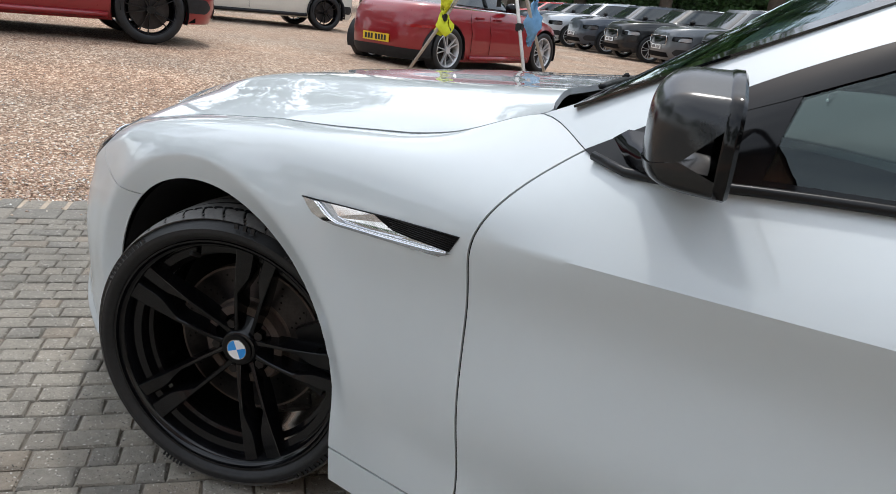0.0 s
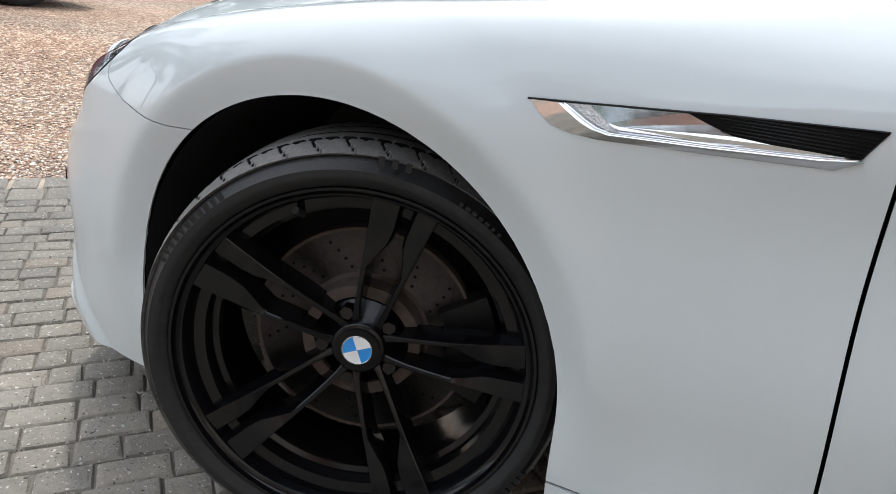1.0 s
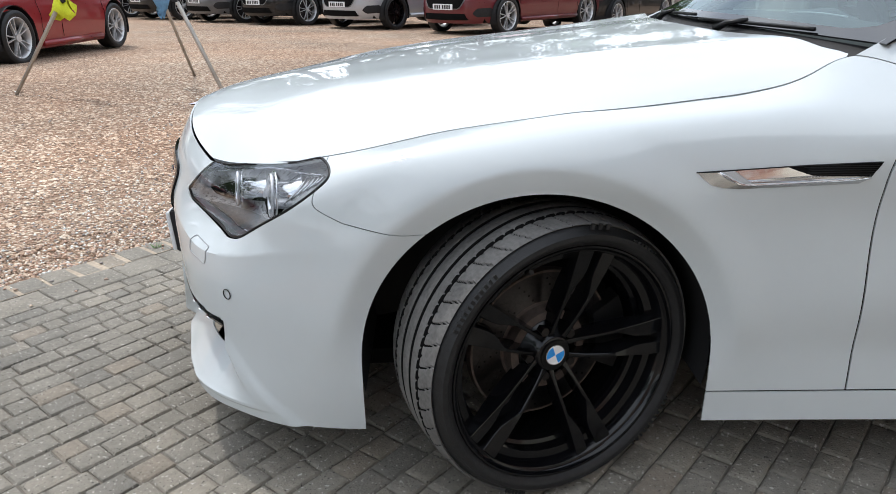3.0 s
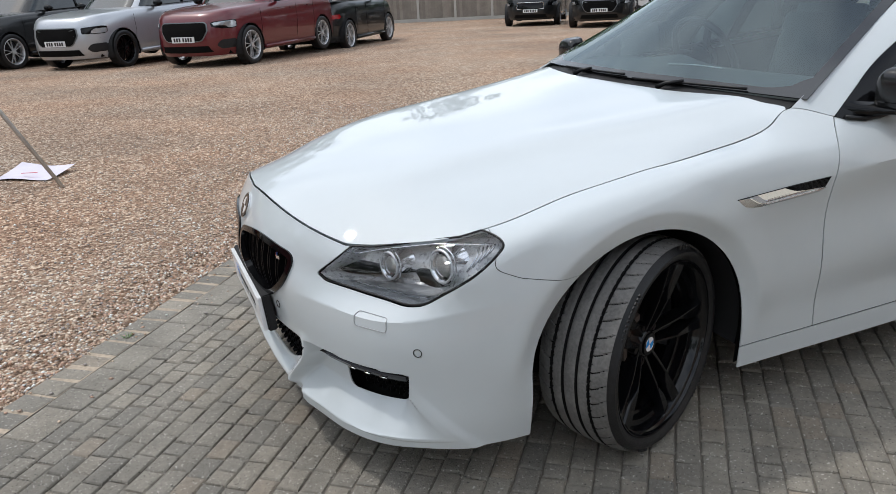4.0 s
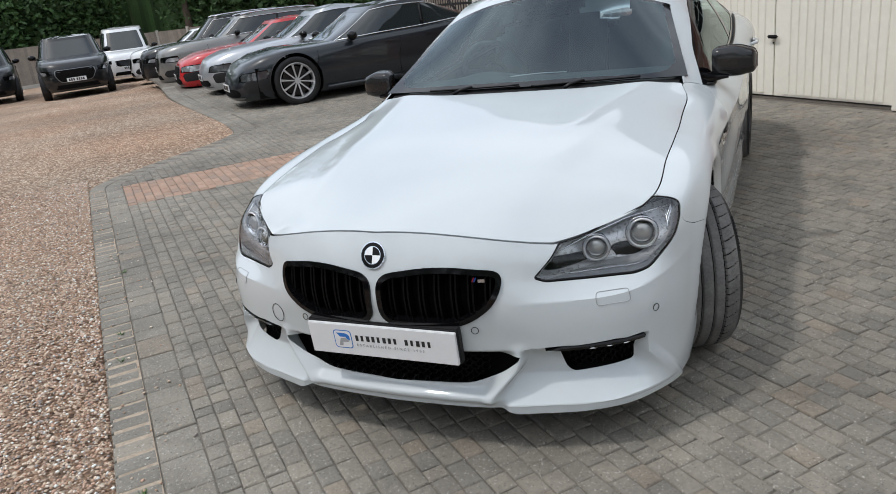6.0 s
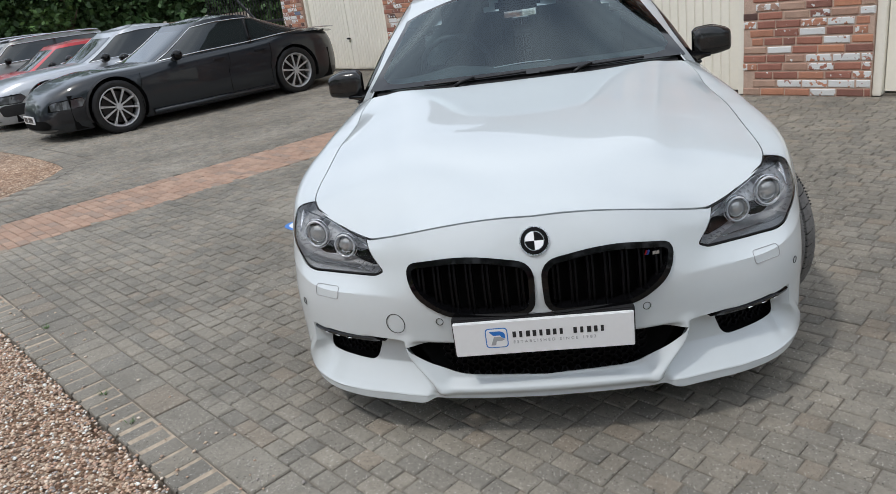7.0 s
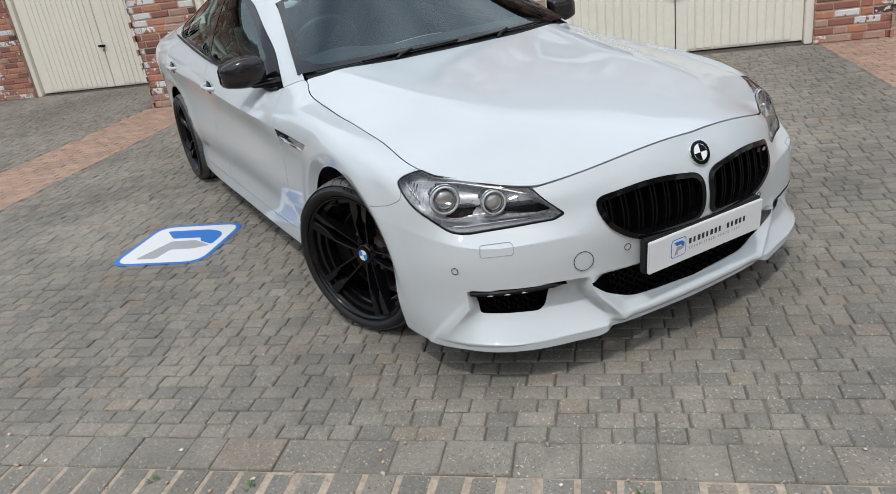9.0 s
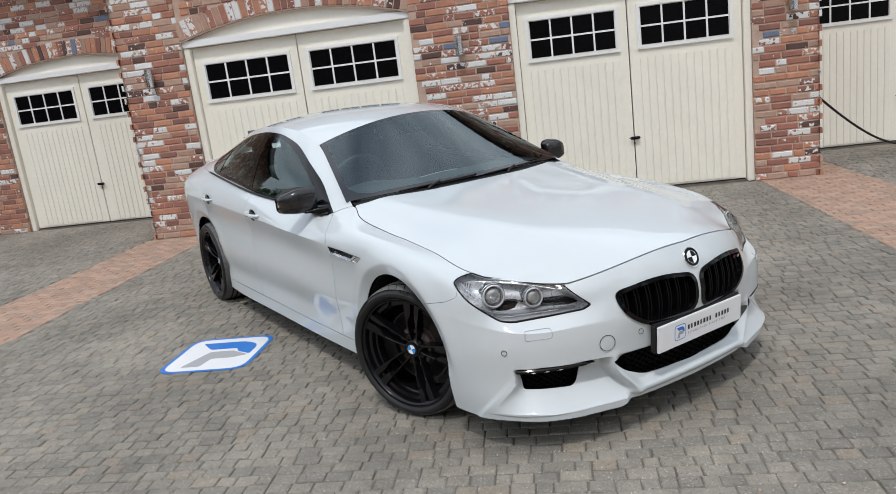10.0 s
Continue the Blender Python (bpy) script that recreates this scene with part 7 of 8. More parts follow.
    # door pillars, window strip, door joints, handles, mirrors on each side
    for s_ in (1, -1):
        for fx in (0.50,):
            bx_ = wf + (wr - wf) * fx
            pts = [(bx_ + 0.04 * g, s_ * ((width / 2 - 0.10) * (1 - 0.17 * g) - 0.02 * g * g + 0.004), float(np.interp(bx_, *top)) - 0.02 + (height - 0.05 - float(np.interp(bx_, *top))) * g) for g in (0.08, 0.3, 0.6, 0.88)]
            tv_, tf_ = tube(pts, 0.028, 6)
            link("door_pillar", mesh_of("door_pillar", tv_, tf_, BLACK_GLOSS), ob)
        strip = [(x, s_ * ((width / 2 - 0.10) + 0.004), float(np.interp(x, *top)) + 0.025) for x in np.linspace(wf + 0.30, wr - 0.22, 10)]
        tv_, tf_ = tube(strip, 0.010, 6)
        link("waist_strip", mesh_of("waist_strip", tv_, tf_, CHROME if chrome else BLACK_GLOSS), ob)
        if chrome:
            arcp = [house(g, radians(90 - 45.0)) for g in (0.10, 0.35, 0.62, 0.82)] + [house(0.885, radians(90 + a)) for a in np.linspace(-43, 43, 22)] + [house(g, radians(90 + 45.0)) for g in (0.82, 0.62, 0.35, 0.10)]
            tv_, tf_ = tube([(x, s_ * abs(y) * 1.008, z) for x, y, z in arcp], 0.008, 6)
            link("bright_trim", mesh_of("bright_trim", tv_, tf_, CHROME), ob)
        for jx in (0.33, (0.33 + wb) / 2 + 0.10, wb - 0.46):
            jp = [(jx + (0.05 if z > 0.6 else 0), s_ * (width / 2 + 0.0005 - 0.004 * abs(k - 2)), z) for k, z in enumerate(np.linspace(clearance + 0.12, float(np.interp(jx, *top)) * 0.93, 5))]
            tv_, tf_ = tube(jp, 0.0035, 4)
            link("door_joint", mesh_of("door_joint", tv_, tf_, DARK_CAVITY), ob)
        for jx in ((0.33 + wb) / 2 - 0.02, wb - 0.60):
            part("door_handle", box_bm((jx - 0.10, -0.016, -0.014), (jx + 0.10, 0.016, 0.014), 0.01), paint, ob, m=pose(0, s_ * (width / 2 - 0.002), float(np.interp(jx, *top)) * 0.86))
        bm = bmesh.new()
        bmesh.ops.create_uvsphere(bm, u_segments=16, v_segments=10, radius=0.1)
        bmesh.ops.scale(bm, vec=(0.75, 1.15, 0.75), verts=bm.verts)
        part("door_mirror", bm, BLACK_GLOSS, ob, "", True, m=pose(wf + 0.52, s_ * (width / 2 + 0.06), float(np.interp(wf, *top)) + 0.09))
        part("mirror_foot", box_bm((-0.03, -0.07, -0.02), (0.03, 0.07, 0.02), 0.008), BLACK_PLASTIC, ob, m=pose(wf + 0.52, s_ * (width / 2 - 0.05), float(np.interp(wf, *top)) + 0.03))
        if rails:
            rp = [(x, s_ * (width / 2 - 0.10) * 0.82, height - 0.045 + 0.05 * math.sin(math.pi * a) ** 0.4) for a, x in zip(np.linspace(0, 1, 12), np.linspace(rf + 0.1, rr - 0.15, 12))]
            tv_, tf_ = tube(rp, 0.018, 8)
            link("roof_rail", mesh_of("roof_rail", tv_, tf_, ALU), ob)
        tv_, tf_ = tube([(0.46, s_ * (width / 2 - 0.02), clearance + 0.06), (wb - 0.46, s_ * (width / 2 - 0.02), clearance + 0.06)], 0.035, 8)
        link("side_sill", mesh_of("side_sill", tv_, tf_, BLACK_PLASTIC if cladding else paint), ob)
        for wx in (0.0, wb):
            parked_wheel(ob, wx, s_ * (width / 2 - 0.125), wheel_r, s_, rim, spokes)
            # arch lining
            lv, lf = [], []
            for yy in (width / 2 - 0.30, width / 2 - 0.02):
                for a in np.radians(np.linspace(-20, 200, 24)):
                    lv.append((wx + (ar + 0.004) * math.cos(a), s_ * yy, zc + (ar + 0.004) * math.sin(a)))
            link("arch_liner", mesh_of("arch_liner", lv, grid_faces(2, 24), BLACK_PLASTIC), ob)
            if cladding:
                cp = [(wx + (ar + 0.018) * math.cos(a), s_ * (width / 2 - 0.002), zc + (ar + 0.018) * math.sin(a)) for a in np.radians(np.linspace(-8, 188, 30))]
                tv_, tf_ = tube(cp, 0.022, 6)
                link("arch_moulding", mesh_of("arch_moulding", tv_, tf_, BLACK_PLASTIC), ob)

    # front face: lamps, grille, intakes, cut from the body's own skin and set 4 mm proud
    ht = float(np.interp(x0 + 0.15, *top)) - clearance

    def patch(nm, poly, material, label_="", grow=0.006, back=False, reach=0.55):
        P = np.array(poly)
        def fn(W_):
            d = poly_sd(P, np.abs(W_[:, 1]), W_[:, 2])
            return np.maximum(d, (W_[:, 0] - x0 - reach) if not back else (x1 - reach - W_[:, 0]))
        pv, pf = clip(V, F, fn)
        halves = [(1, [f_ for f_ in pf if pv[list(f_), 1].mean() > 0]), (-1, [f_ for f_ in pf if pv[list(f_), 1].mean() <= 0])] if P[:, 0].min() > 0 else [(0, pf)]
        for side_, pf in halves:
            if not len(pf):
                continue
            used = sorted({i for f_ in pf for i in f_})
            place = {o: k for k, o in enumerate(used)}
            pf = [tuple(place[i] for i in f_) for f_ in pf]
            q = pv[used, :3].copy()
            q[:, 0] += grow if back else -grow
            q[:, 1] *= 1 + grow / (width / 2)
            link(nm, sharp(mesh_of(nm, q, pf, material), 40), ob, label_)
    hz = clearance + ht * (0.70 + lamp_h)
    hw = width / 2
    patch("headlamp", rounded([(hw * 0.55, hz - 0.05), (hw * 0.62, hz + 0.045), (hw * 1.02, hz + 0.085), (hw * 1.03, hz - 0.01), (hw * 0.85, hz - 0.06)], 0.02), LAMP_DARK if grille == "none" else LAMP_CLEAR, "clear headlamp")
    patch("lamp_surround", rounded([(hw * 0.53, hz - 0.062), (hw * 0.60, hz + 0.057), (hw * 1.03, hz + 0.097), (hw * 1.04, hz - 0.022), (hw * 0.85, hz - 0.074)], 0.02), BLACK_GLOSS, grow=0.003)
    if grille == "wide":
        patch("grille_frame", rounded([(-0.2, hz + 0.068), (hw * 0.525, hz + 0.068), (hw * 0.545, hz - 0.10), (hw * 0.42, hz - 0.298), (-0.2, hz - 0.298)], 0.04), SLAT_GREY, "dark bright-edged grille frame", grow=0.004)
        patch("grille", rounded([(-0.2, hz + 0.05), (hw * 0.50, hz + 0.05), (hw * 0.52, hz - 0.10), (hw * 0.40, hz - 0.28), (-0.2, hz - 0.28)], 0.04), DARK_CAVITY, "black grille", grow=0.008)
        for k in range(5):
            z_ = hz + 0.015 - 0.052 * k
            w_ = hw * (0.48 if k < 3 else 0.40)
            patch("grille_slat", [(-0.2, z_ + 0.007), (w_, z_ + 0.007), (w_, z_ - 0.007), (-0.2, z_ - 0.007)], SLAT_GREY, grow=0.013)
    elif grille == "tall":
        patch("grille", rounded([(-0.2, hz + 0.05), (hw * 0.44, hz + 0.05), (hw * 0.47, hz - 0.16), (-0.2, hz - 0.20)], 0.03), BLACK_GLOSS, "black grille")
        fr = [(-0.46 * hw * k, hz + 0.05) for k in (1, -1)] + [(0.48 * hw, hz - 0.17), (-0.48 * hw, hz - 0.17)]
        tv_, tf_ = tube([(x0 + 0.02, y, z) for y, z in rounded(fr, 0.03)], 0.010, 6, True)
        link("grille_frame", mesh_of("grille_frame", tv_, tf_, CHROME), ob, "bright grille frame")
    patch("lower_intake", rounded([(-0.2, clearance + 0.19), (hw * 0.55, clearance + 0.19), (hw * 0.60, clearance + 0.07), (-0.2, clearance + 0.06)], 0.03), DARK_CAVITY, "black lower intake", grow=0.007)
    patch("bumper_lip", rounded([(-0.2, clearance + 0.055), (hw * 0.62, clearance + 0.062), (hw * 0.64, clearance + 0.035), (-0.2, clearance + 0.025)], 0.008), SLAT_GREY, grow=0.009)
    patch("corner_intake", rounded([(hw * 0.64, clearance + 0.30), (hw * 0.96, clearance + 0.32), (hw * 0.93, clearance + 0.14), (hw * 0.68, clearance + 0.12)], 0.03), BLACK_PLASTIC, "black corner intake")
    plate_bars(ob, pose(x0 - 0.012, 0, clearance + ht * 0.40), PLATE_WHITE)
    patch("tail_lamp", rounded([(hw * 0.50, hz + 0.02), (hw * 0.55, hz + 0.10), (hw * 1.03, hz + 0.12), (hw * 1.03, hz + 0.0)], 0.02), LAMP_RED, "red tail lamp", back=True)
    if rear:
        plate_bars(ob, pose(x1 + 0.012, 0, clearance + ht * 0.48, 0, 0, 180), PLATE_YELLOW)
        patch("rear_valance", rounded([(-0.2, clearance + 0.16), (hw * 0.9, clearance + 0.14), (hw * 0.9, clearance + 0.0), (-0.2, clearance)], 0.03), BLACK_PLASTIC, back=True)
    return ob


def clip_xyz(V, F, f):
    v, g = clip(V, F, f)
    return v[:, :3], g


def paint(name, c, metal=0.0):
    return mat(name, c, 0.3, metal, coat=0.8, var=0.04, scale=5, spec=0.2 if sum(c) < 0.1 else 0.5)


P_GREY = paint("dark_grey_paint", (0.014, 0.018, 0.023))
P_SILVER = paint("silver_paint", (0.46, 0.48, 0.51), 0.55)
P_RED = paint("bright_red_paint", (0.52, 0.012, 0.018))
P_DEEPRED = paint("deep_red_paint", (0.115, 0.006, 0.012), 0.1)
P_CHERRY = paint("cherry_red_paint", (0.24, 0.006, 0.012), 0.1)
P_BLACK = paint("black_paint", (0.010, 0.011, 0.012))
P_STONE = paint("stone_grey_paint", (0.22, 0.22, 0.21), 0.35)
P_MIDGREY = paint("mid_grey_paint", (0.10, 0.108, 0.118), 0.35)
P_NAVY = paint("dark_blue_paint", (0.035, 0.045, 0.062), 0.3)
P_WHITE = paint("plain_white_paint", (0.74, 0.75, 0.76))
P_CREAM = paint("cream_paint", (0.60, 0.57, 0.50))

LOW = lambda h=0.0: ([-0.95, -0.80, -0.4, 0.3, 0.9, 2.2, 3.2, 3.9, 4.1], [0.60 + h, 0.70 + h, 0.80 + h, 0.86 + h, 0.90 + h, 0.93 + h, 0.98 + h, 0.96 + h, 0.86 + h])
TALL = lambda h=0.0: ([-0.92, -0.80, -0.4, 0.3, 0.9, 2.2, 3.2, 3.9, 4.1], [0.92 + h, 1.02 + h, 1.08 + h, 1.13 + h, 1.16 + h, 1.19 + h, 1.22 + h, 1.22 + h, 1.10 + h])


def at(x, y, yaw):
    return pose(x, y, on_ground(x, y), 0, 0, yaw)


def low_car(name, label, x, y, yaw, pnt, length=4.96, width=1.95, height=1.40, wb=2.9, over=0.93, **kw):
    args = dict(top=LOW(), roof=(0.55, 1.35, 2.55, 3.55), wheel_r=0.355, clearance=0.15)
    args.update(kw)
    return parked_car(name, at(x, y, yaw), label, pnt, length, width, height, wb, over, **args)


def suv(name, label, x, y, yaw, pnt, length=4.9, width=1.97, height=1.72, wb=2.95, over=0.90, **kw):
    args = dict(top=TALL(), roof=(0.62, 1.25, 3.45, 3.85), wheel_r=0.375, clearance=0.24)
    args.update(kw)
    return parked_car(name, at(x, y, yaw), label, pnt, length, width, height, wb, over, **args)


# the rank beside the gate, nose to the gravel
low_car("electric_saloon", "dark grey electric saloon with bright window trim and multi-spoke wheels", 7.44, 6.34, -41.5, P_GREY, chrome=True, spokes=20, grille="none", height=1.39, n_exp=3.6, arc_drop=0.13, wheel_r=0.365, clearance=0.14, lamp_h=0.02,
        top=([-0.95, -0.86, -0.70, -0.42, -0.05, 0.35, 0.75, 1.3, 2.2, 3.0, 3.6, 3.9, 4.1], [0.50, 0.60, 0.69, 0.775, 0.825, 0.825, 0.845, 0.875, 0.90, 0.955, 0.95, 0.91, 0.84]), roof=(0.42, 1.45, 2.40, 4.0))
low_car("saloon", "silver electric saloon with smooth nose parked in the rank", 9.35, 8.55, -42, P_SILVER, height=1.44, grille="none", chrome=True, n_exp=3.8, arc_drop=0.15, roof=(0.45, 1.40, 2.45, 3.8))
low_car("coupe", "bright red sports coupe with black grille parked in the rank", 11.0, 10.75, -43, P_RED, length=4.72, height=1.38, wb=2.77, rim=WHEEL_BLACK)
suv("sports_suv", "silver grey sports four-by-four with roof rails in the rank", 12.6, 12.9, -43, P_STONE, chrome=True, rails=True, height=1.68)
suv("large_suv", "black four-by-four with bright roof rails in the rank", 14.3, 15.2, -43, P_BLACK, rails=True, chrome=True, height=1.80)

# the rank across the gravel, all noses one way
ROW = [("large_suv", "deep red four-by-four with wide black grille across the gravel", P_DEEPRED, dict(length=5.06, wb=2.99, height=1.74, rails=True, lamp_h=0.02)),
       ("coupe_suv", "silver four-by-four with black grille and black wheels", P_SILVER, dict(length=5.0, wb=2.99, height=1.70, rim=WHEEL_BLACK)),
       ("estate_suv", "black four-by-four with dark glass beside the silver one", P_BLACK, dict(length=4.9, height=1.74)),
       ("family_suv", "mid grey four-by-four with framed grille in the far rank", P_MIDGREY, dict(grille="tall", height=1.76)),
       ("compact_suv", "black four-by-four with framed grille in the far rank", P_BLACK, dict(grille="tall", height=1.66, length=4.7)),
       ("electric_suv", "dark blue electric four-by-four in the far rank", P_NAVY, dict(grille="none", height=1.68)),
       ("electric_suv", "silver electric four-by-four in the far rank", P_SILVER, dict(grille="none", height=1.68)),
       ("saloon", "dark blue car in the far rank", P_NAVY, dict(height=1.60)),
       ("hatchback", "bright red car at the end of the far rank", P_RED, dict(height=1.58))]
for k, (nm, lab, pnt, kw) in enumerate(ROW):
    off = {1: 0.3, 2: 0.5}.get(k, 0.0)
    suv(nm, lab, 0.68 - 2.12 * k - off * 0.7, 13.75 + 1.62 * k + off * 0.7, 47 + (k % 3) * 1.5, pnt, **kw)
# a black one turned away, two before the fence, a white van
suv("estate_suv", "black four-by-four seen from behind with red tail lamps", 5.5, 19.1, 230, P_BLACK, rear=True, height=1.64, length=4.66, wb=2.87, chrome=True)
suv("luxury_suv", "black four-by-four facing the yard before the fence", 13.3, 22.3, 53, P_BLACK, grille="tall", height=1.85, width=2.05)
suv("luxury_suv", "dark green-black four-by-four facing the yard before the fence", 13.5, 18.3, 50, P_BLACK, height=1.80, width=2.05)
suv("white_van", "white van standing beyond the rank", 18.4, 21.2, 47, P_WHITE, height=2.0, roof=(0.1, 0.75, 3.95, 4.05), grille="tall")
suv("white_car", "white car at the end of the rank", 16.2, 17.6, -43, P_WHITE, height=1.6)
# beyond the bonnet: a red roadster from behind, a red off-roader, two more
low_car("roadster", "cherry red two-seat roadster seen from behind with yellow plate", -5.60, 9.03, 265, P_CHERRY, length=3.66, width=1.74, height=1.23, wb=2.31, over=0.78,
        top=([-0.80, -0.5, 0.2, 0.8, 1.8, 2.6, 3.0, 3.15], [0.60, 0.72, 0.82, 0.87, 0.89, 0.90, 0.86, 0.74]), roof=(0.55, 1.05, 1.75, 2.35), wheel_r=0.312, rear=True, spokes=10)
suv("sports_suv", "deep red four-by-four with black wheels on the gravel", -7.75, 3.70, 249, P_CHERRY, rim=WHEEL_BLACK, height=1.68, wheel_r=0.385)
suv("off_roader", "cream off-roader with dark wheels behind the roadster", -11.9, 10.6, 250, P_CREAM, rim=WHEEL_BLACK, cladding=True, height=1.85)
suv("silver_suv", "silver four-by-four behind the red one", -12.6, 6.6, 250, P_SILVER, height=1.7)

# ---- marks and things on the ground ----
logo = thing("ground_sign", WALL @ pose(5.07, 4.26, 0.0025, 0, 0, 180), "white rounded-square sign with blue border painted on the paving", "ground sign")
p_mark(0.57, logo, Matrix(), 0.0006)

FABRIC_Y = mat("yellow_cloth", (0.62, 0.66, 0.03), 0.9, var=0.2, scale=20, bump=0.6, bscale=200)
FABRIC_B = mat("blue_cloth", (0.16, 0.34, 0.55), 0.9, var=0.2, scale=20, bump=0.6, bscale=200)
WOODLEG = mat("pale_metal_leg", (0.45, 0.42, 0.38), 0.45, 0.5, var=0.2)
tx, ty_ = -2.75, 4.35
tz = on_ground(tx, ty_)
tripod = thing("tripod", pose(tx, ty_, tz), "tall metal tripod standing on the gravel", "tripod")
for k, (fx, fy) in enumerate(((1.0, -0.85), (-0.95, -0.30), (0.10, 1.15))):
    tv, tf = tube([(fx, fy, on_ground(tx + fx, ty_ + fy) - tz), (fx * 0.52, fy * 0.52, 0.80), (fx * 0.06, fy * 0.06, 1.62)], [0.014, 0.017, 0.020], 8)
    leg = link("leg", mesh_of("leg", tv, tf, WOODLEG), tripod)
    part("clamp", box_bm((-0.03, -0.03, -0.035), (0.03, 0.03, 0.035), 0.008), BLACK_PLASTIC, leg, m=pose(fx * 0.52, fy * 0.52, 0.80))
part("column", cyl_bm(0.022, 1.0, pose(0, 0, 1.45), 12), BLACK_SATIN, tripod)
part("head", box_bm((-0.06, -0.06, 1.92), (0.06, 0.06, 2.08), 0.02), BLACK_PLASTIC, tripod)
tv, tf = tube([(0.45, -0.38, 0.90), (-0.45, -0.14, 0.90)], 0.008, 6)
link("spreader", mesh_of("spreader", tv, tf, ALU), tripod)


def cloth(name, x, y, z, material, label, seed):
    rnd = random.Random(seed)
    V = []
    for i in range(14):
        for j in range(12):
            a = j / 11 * 2 * math.pi
            w = 0.055 + 0.035 * math.sin(i * 0.55 + seed) + 0.02 * math.sin(3 * a + i)
            V.append((w * math.cos(a) * (1 + 0.25 * math.sin(5 * a)) + rnd.uniform(-0.008, 0.008), w * 0.6 * math.sin(a) + rnd.uniform(-0.008, 0.008), -0.38 * i / 13 + 0.05 * math.sin(2 * a)))
    F = grid_faces(14, 12)
    ob = link(name, mesh_of(name, V, F, material), m=pose(x, y, z))
    return tagged(ob, label, "cloth")


cloth("cleaning_cloth", tx - 0.50, ty_ - 0.16, tz + 1.05, FABRIC_Y, "bright yellow cleaning cloth hung on the tripod", 1)
cloth("cleaning_cloth", tx + 0.055, ty_ + 0.58, tz + 1.02, FABRIC_B, "pale blue cleaning cloth hung on the tripod", 4)

PAPER = mat("paper", (0.70, 0.66, 0.74), 0.8, var=0.06, scale=14)
V, F = [], []
for i in range(9):
    for j in range(9):
        u, v = i / 8, j / 8
        V.append((0.42 * u - 0.21 + 0.05 * v, 0.34 * v - 0.17, 0.012 + 0.05 * v * v * (1 - 0.6 * u) + 0.012 * math.sin(5 * u + 2 * v)))
px_, py_ = -1.98, 3.98
sheet_ = link("leaflet", mesh_of("leaflet", V, grid_faces(9, 9), PAPER), m=pose(px_, py_, on_ground(px_, py_), 0, 0, -25))
tagged(sheet_, "pale lilac paper leaflet lying on the gravel", "paper")
part("print_bar", box_bm((-0.02, -0.10, 0.030), (0.10, -0.085, 0.032)), mat("print_red", (0.55, 0.05, 0.08), 0.7), sheet_, m=pose(0, 0, 0.012))

# black hose looped before the east door
hose = [yard(0.01, -0.03, 0.84), yard(-0.31, -0.30, 0.60), yard(-0.71, -0.60, 0.33), yard(-1.20, -1.0, 0.11), yard(-1.70, -1.25, 0.016)]
tv, tf = tube(spline([0, 1, 2, 3, 4], [tuple(p) for p in hose], np.linspace(0, 4, 26)), 0.013, 8)
tagged(link("cable", mesh_of("cable", tv, tf, BLACK_PLASTIC)), "black cable slung from the pier to the ground", "cable")

# ---- fence, gate, trees ----
FENCE = mat("weathered_boards", (0.30, 0.265, 0.225), 0.9, second=(0.19, 0.165, 0.14), scale=3, bump=0.7, bscale=60, rand=0.15)
POST = mat("concrete_post", (0.46, 0.44, 0.40), 0.9, var=0.15, scale=5, bump=0.5)


def fence_run(x0, y0, x1, y1, high=1.85):
    n = max(1, round(math.hypot(x1 - x0, y1 - y0) / 1.9))
    yaw = math.degrees(math.atan2(y1 - y0, x1 - x0))
    for k in range(n + 1):
        x, y = x0 + (x1 - x0) * k / n, y0 + (y1 - y0) * k / n
        z = on_ground(x, y)
        p = thing("fence_panel", pose(x, y, z, 0, 0, yaw), "weathered grey board fence panel between concrete posts", "fence", "fence panels")
        part("post", box_bm((-0.06, -0.06, -0.3), (0.06, 0.06, high + 0.05), 0.008), POST, p)
        if k < n:
            part("gravel_board", box_bm((0.065, -0.03, -0.1), (1.84, 0.03, 0.15)), POST, p)
            for b in range(12):
                s0 = 0.07 + b * 0.1475
                part("board", box_bm((s0, -0.012 + 0.006 * (b % 2), 0.155), (s0 + 0.152, 0.008 + 0.006 * (b % 2), high - 0.02)), FENCE, p)
            part("rail", box_bm((0.066, 0.016, 1.2), (1.835, 0.05, 1.28)), FENCE, p)


fence_run(1.0, 38.6, 27.5, 28.4)
fence_run(27.5, 28.4, 30.0, 12.0)
fence_run(1.0, 38.6, -30.0, 44.0)

IRON = mat("black_iron", (0.012, 0.012, 0.013), 0.45, 0.3, var=0.3)
gate = thing("iron_gate", WALL @ pose(14.95, -1.9, 0), "black iron bar gate shut beside the garages", "gate")
for z in (0.15, 1.05, 1.9):
    part("rail", box_bm((0.0, -0.02, z), (3.6, 0.02, z + 0.05)), IRON, gate)
for k in range(28):
    part("bar", cyl_bm(0.012, 1.95, pose(0.06 + k * 0.129, 0, 1.05), 8), IRON, gate)
part("stay", box_bm((-0.02, -0.02, 0), (2.6, 0.02, 0.04)), IRON, gate, m=pose(0.1, 0.03, 0.25, 0, -35, 0))
suv("off_roader", "dark grey boxy off-roader behind the iron gate", 16.6, 2.1, -42, P_GREY, height=1.95, roof=(0.5, 0.75, 3.7, 3.8), wheel_r=0.40, cladding=True, n_exp=7)

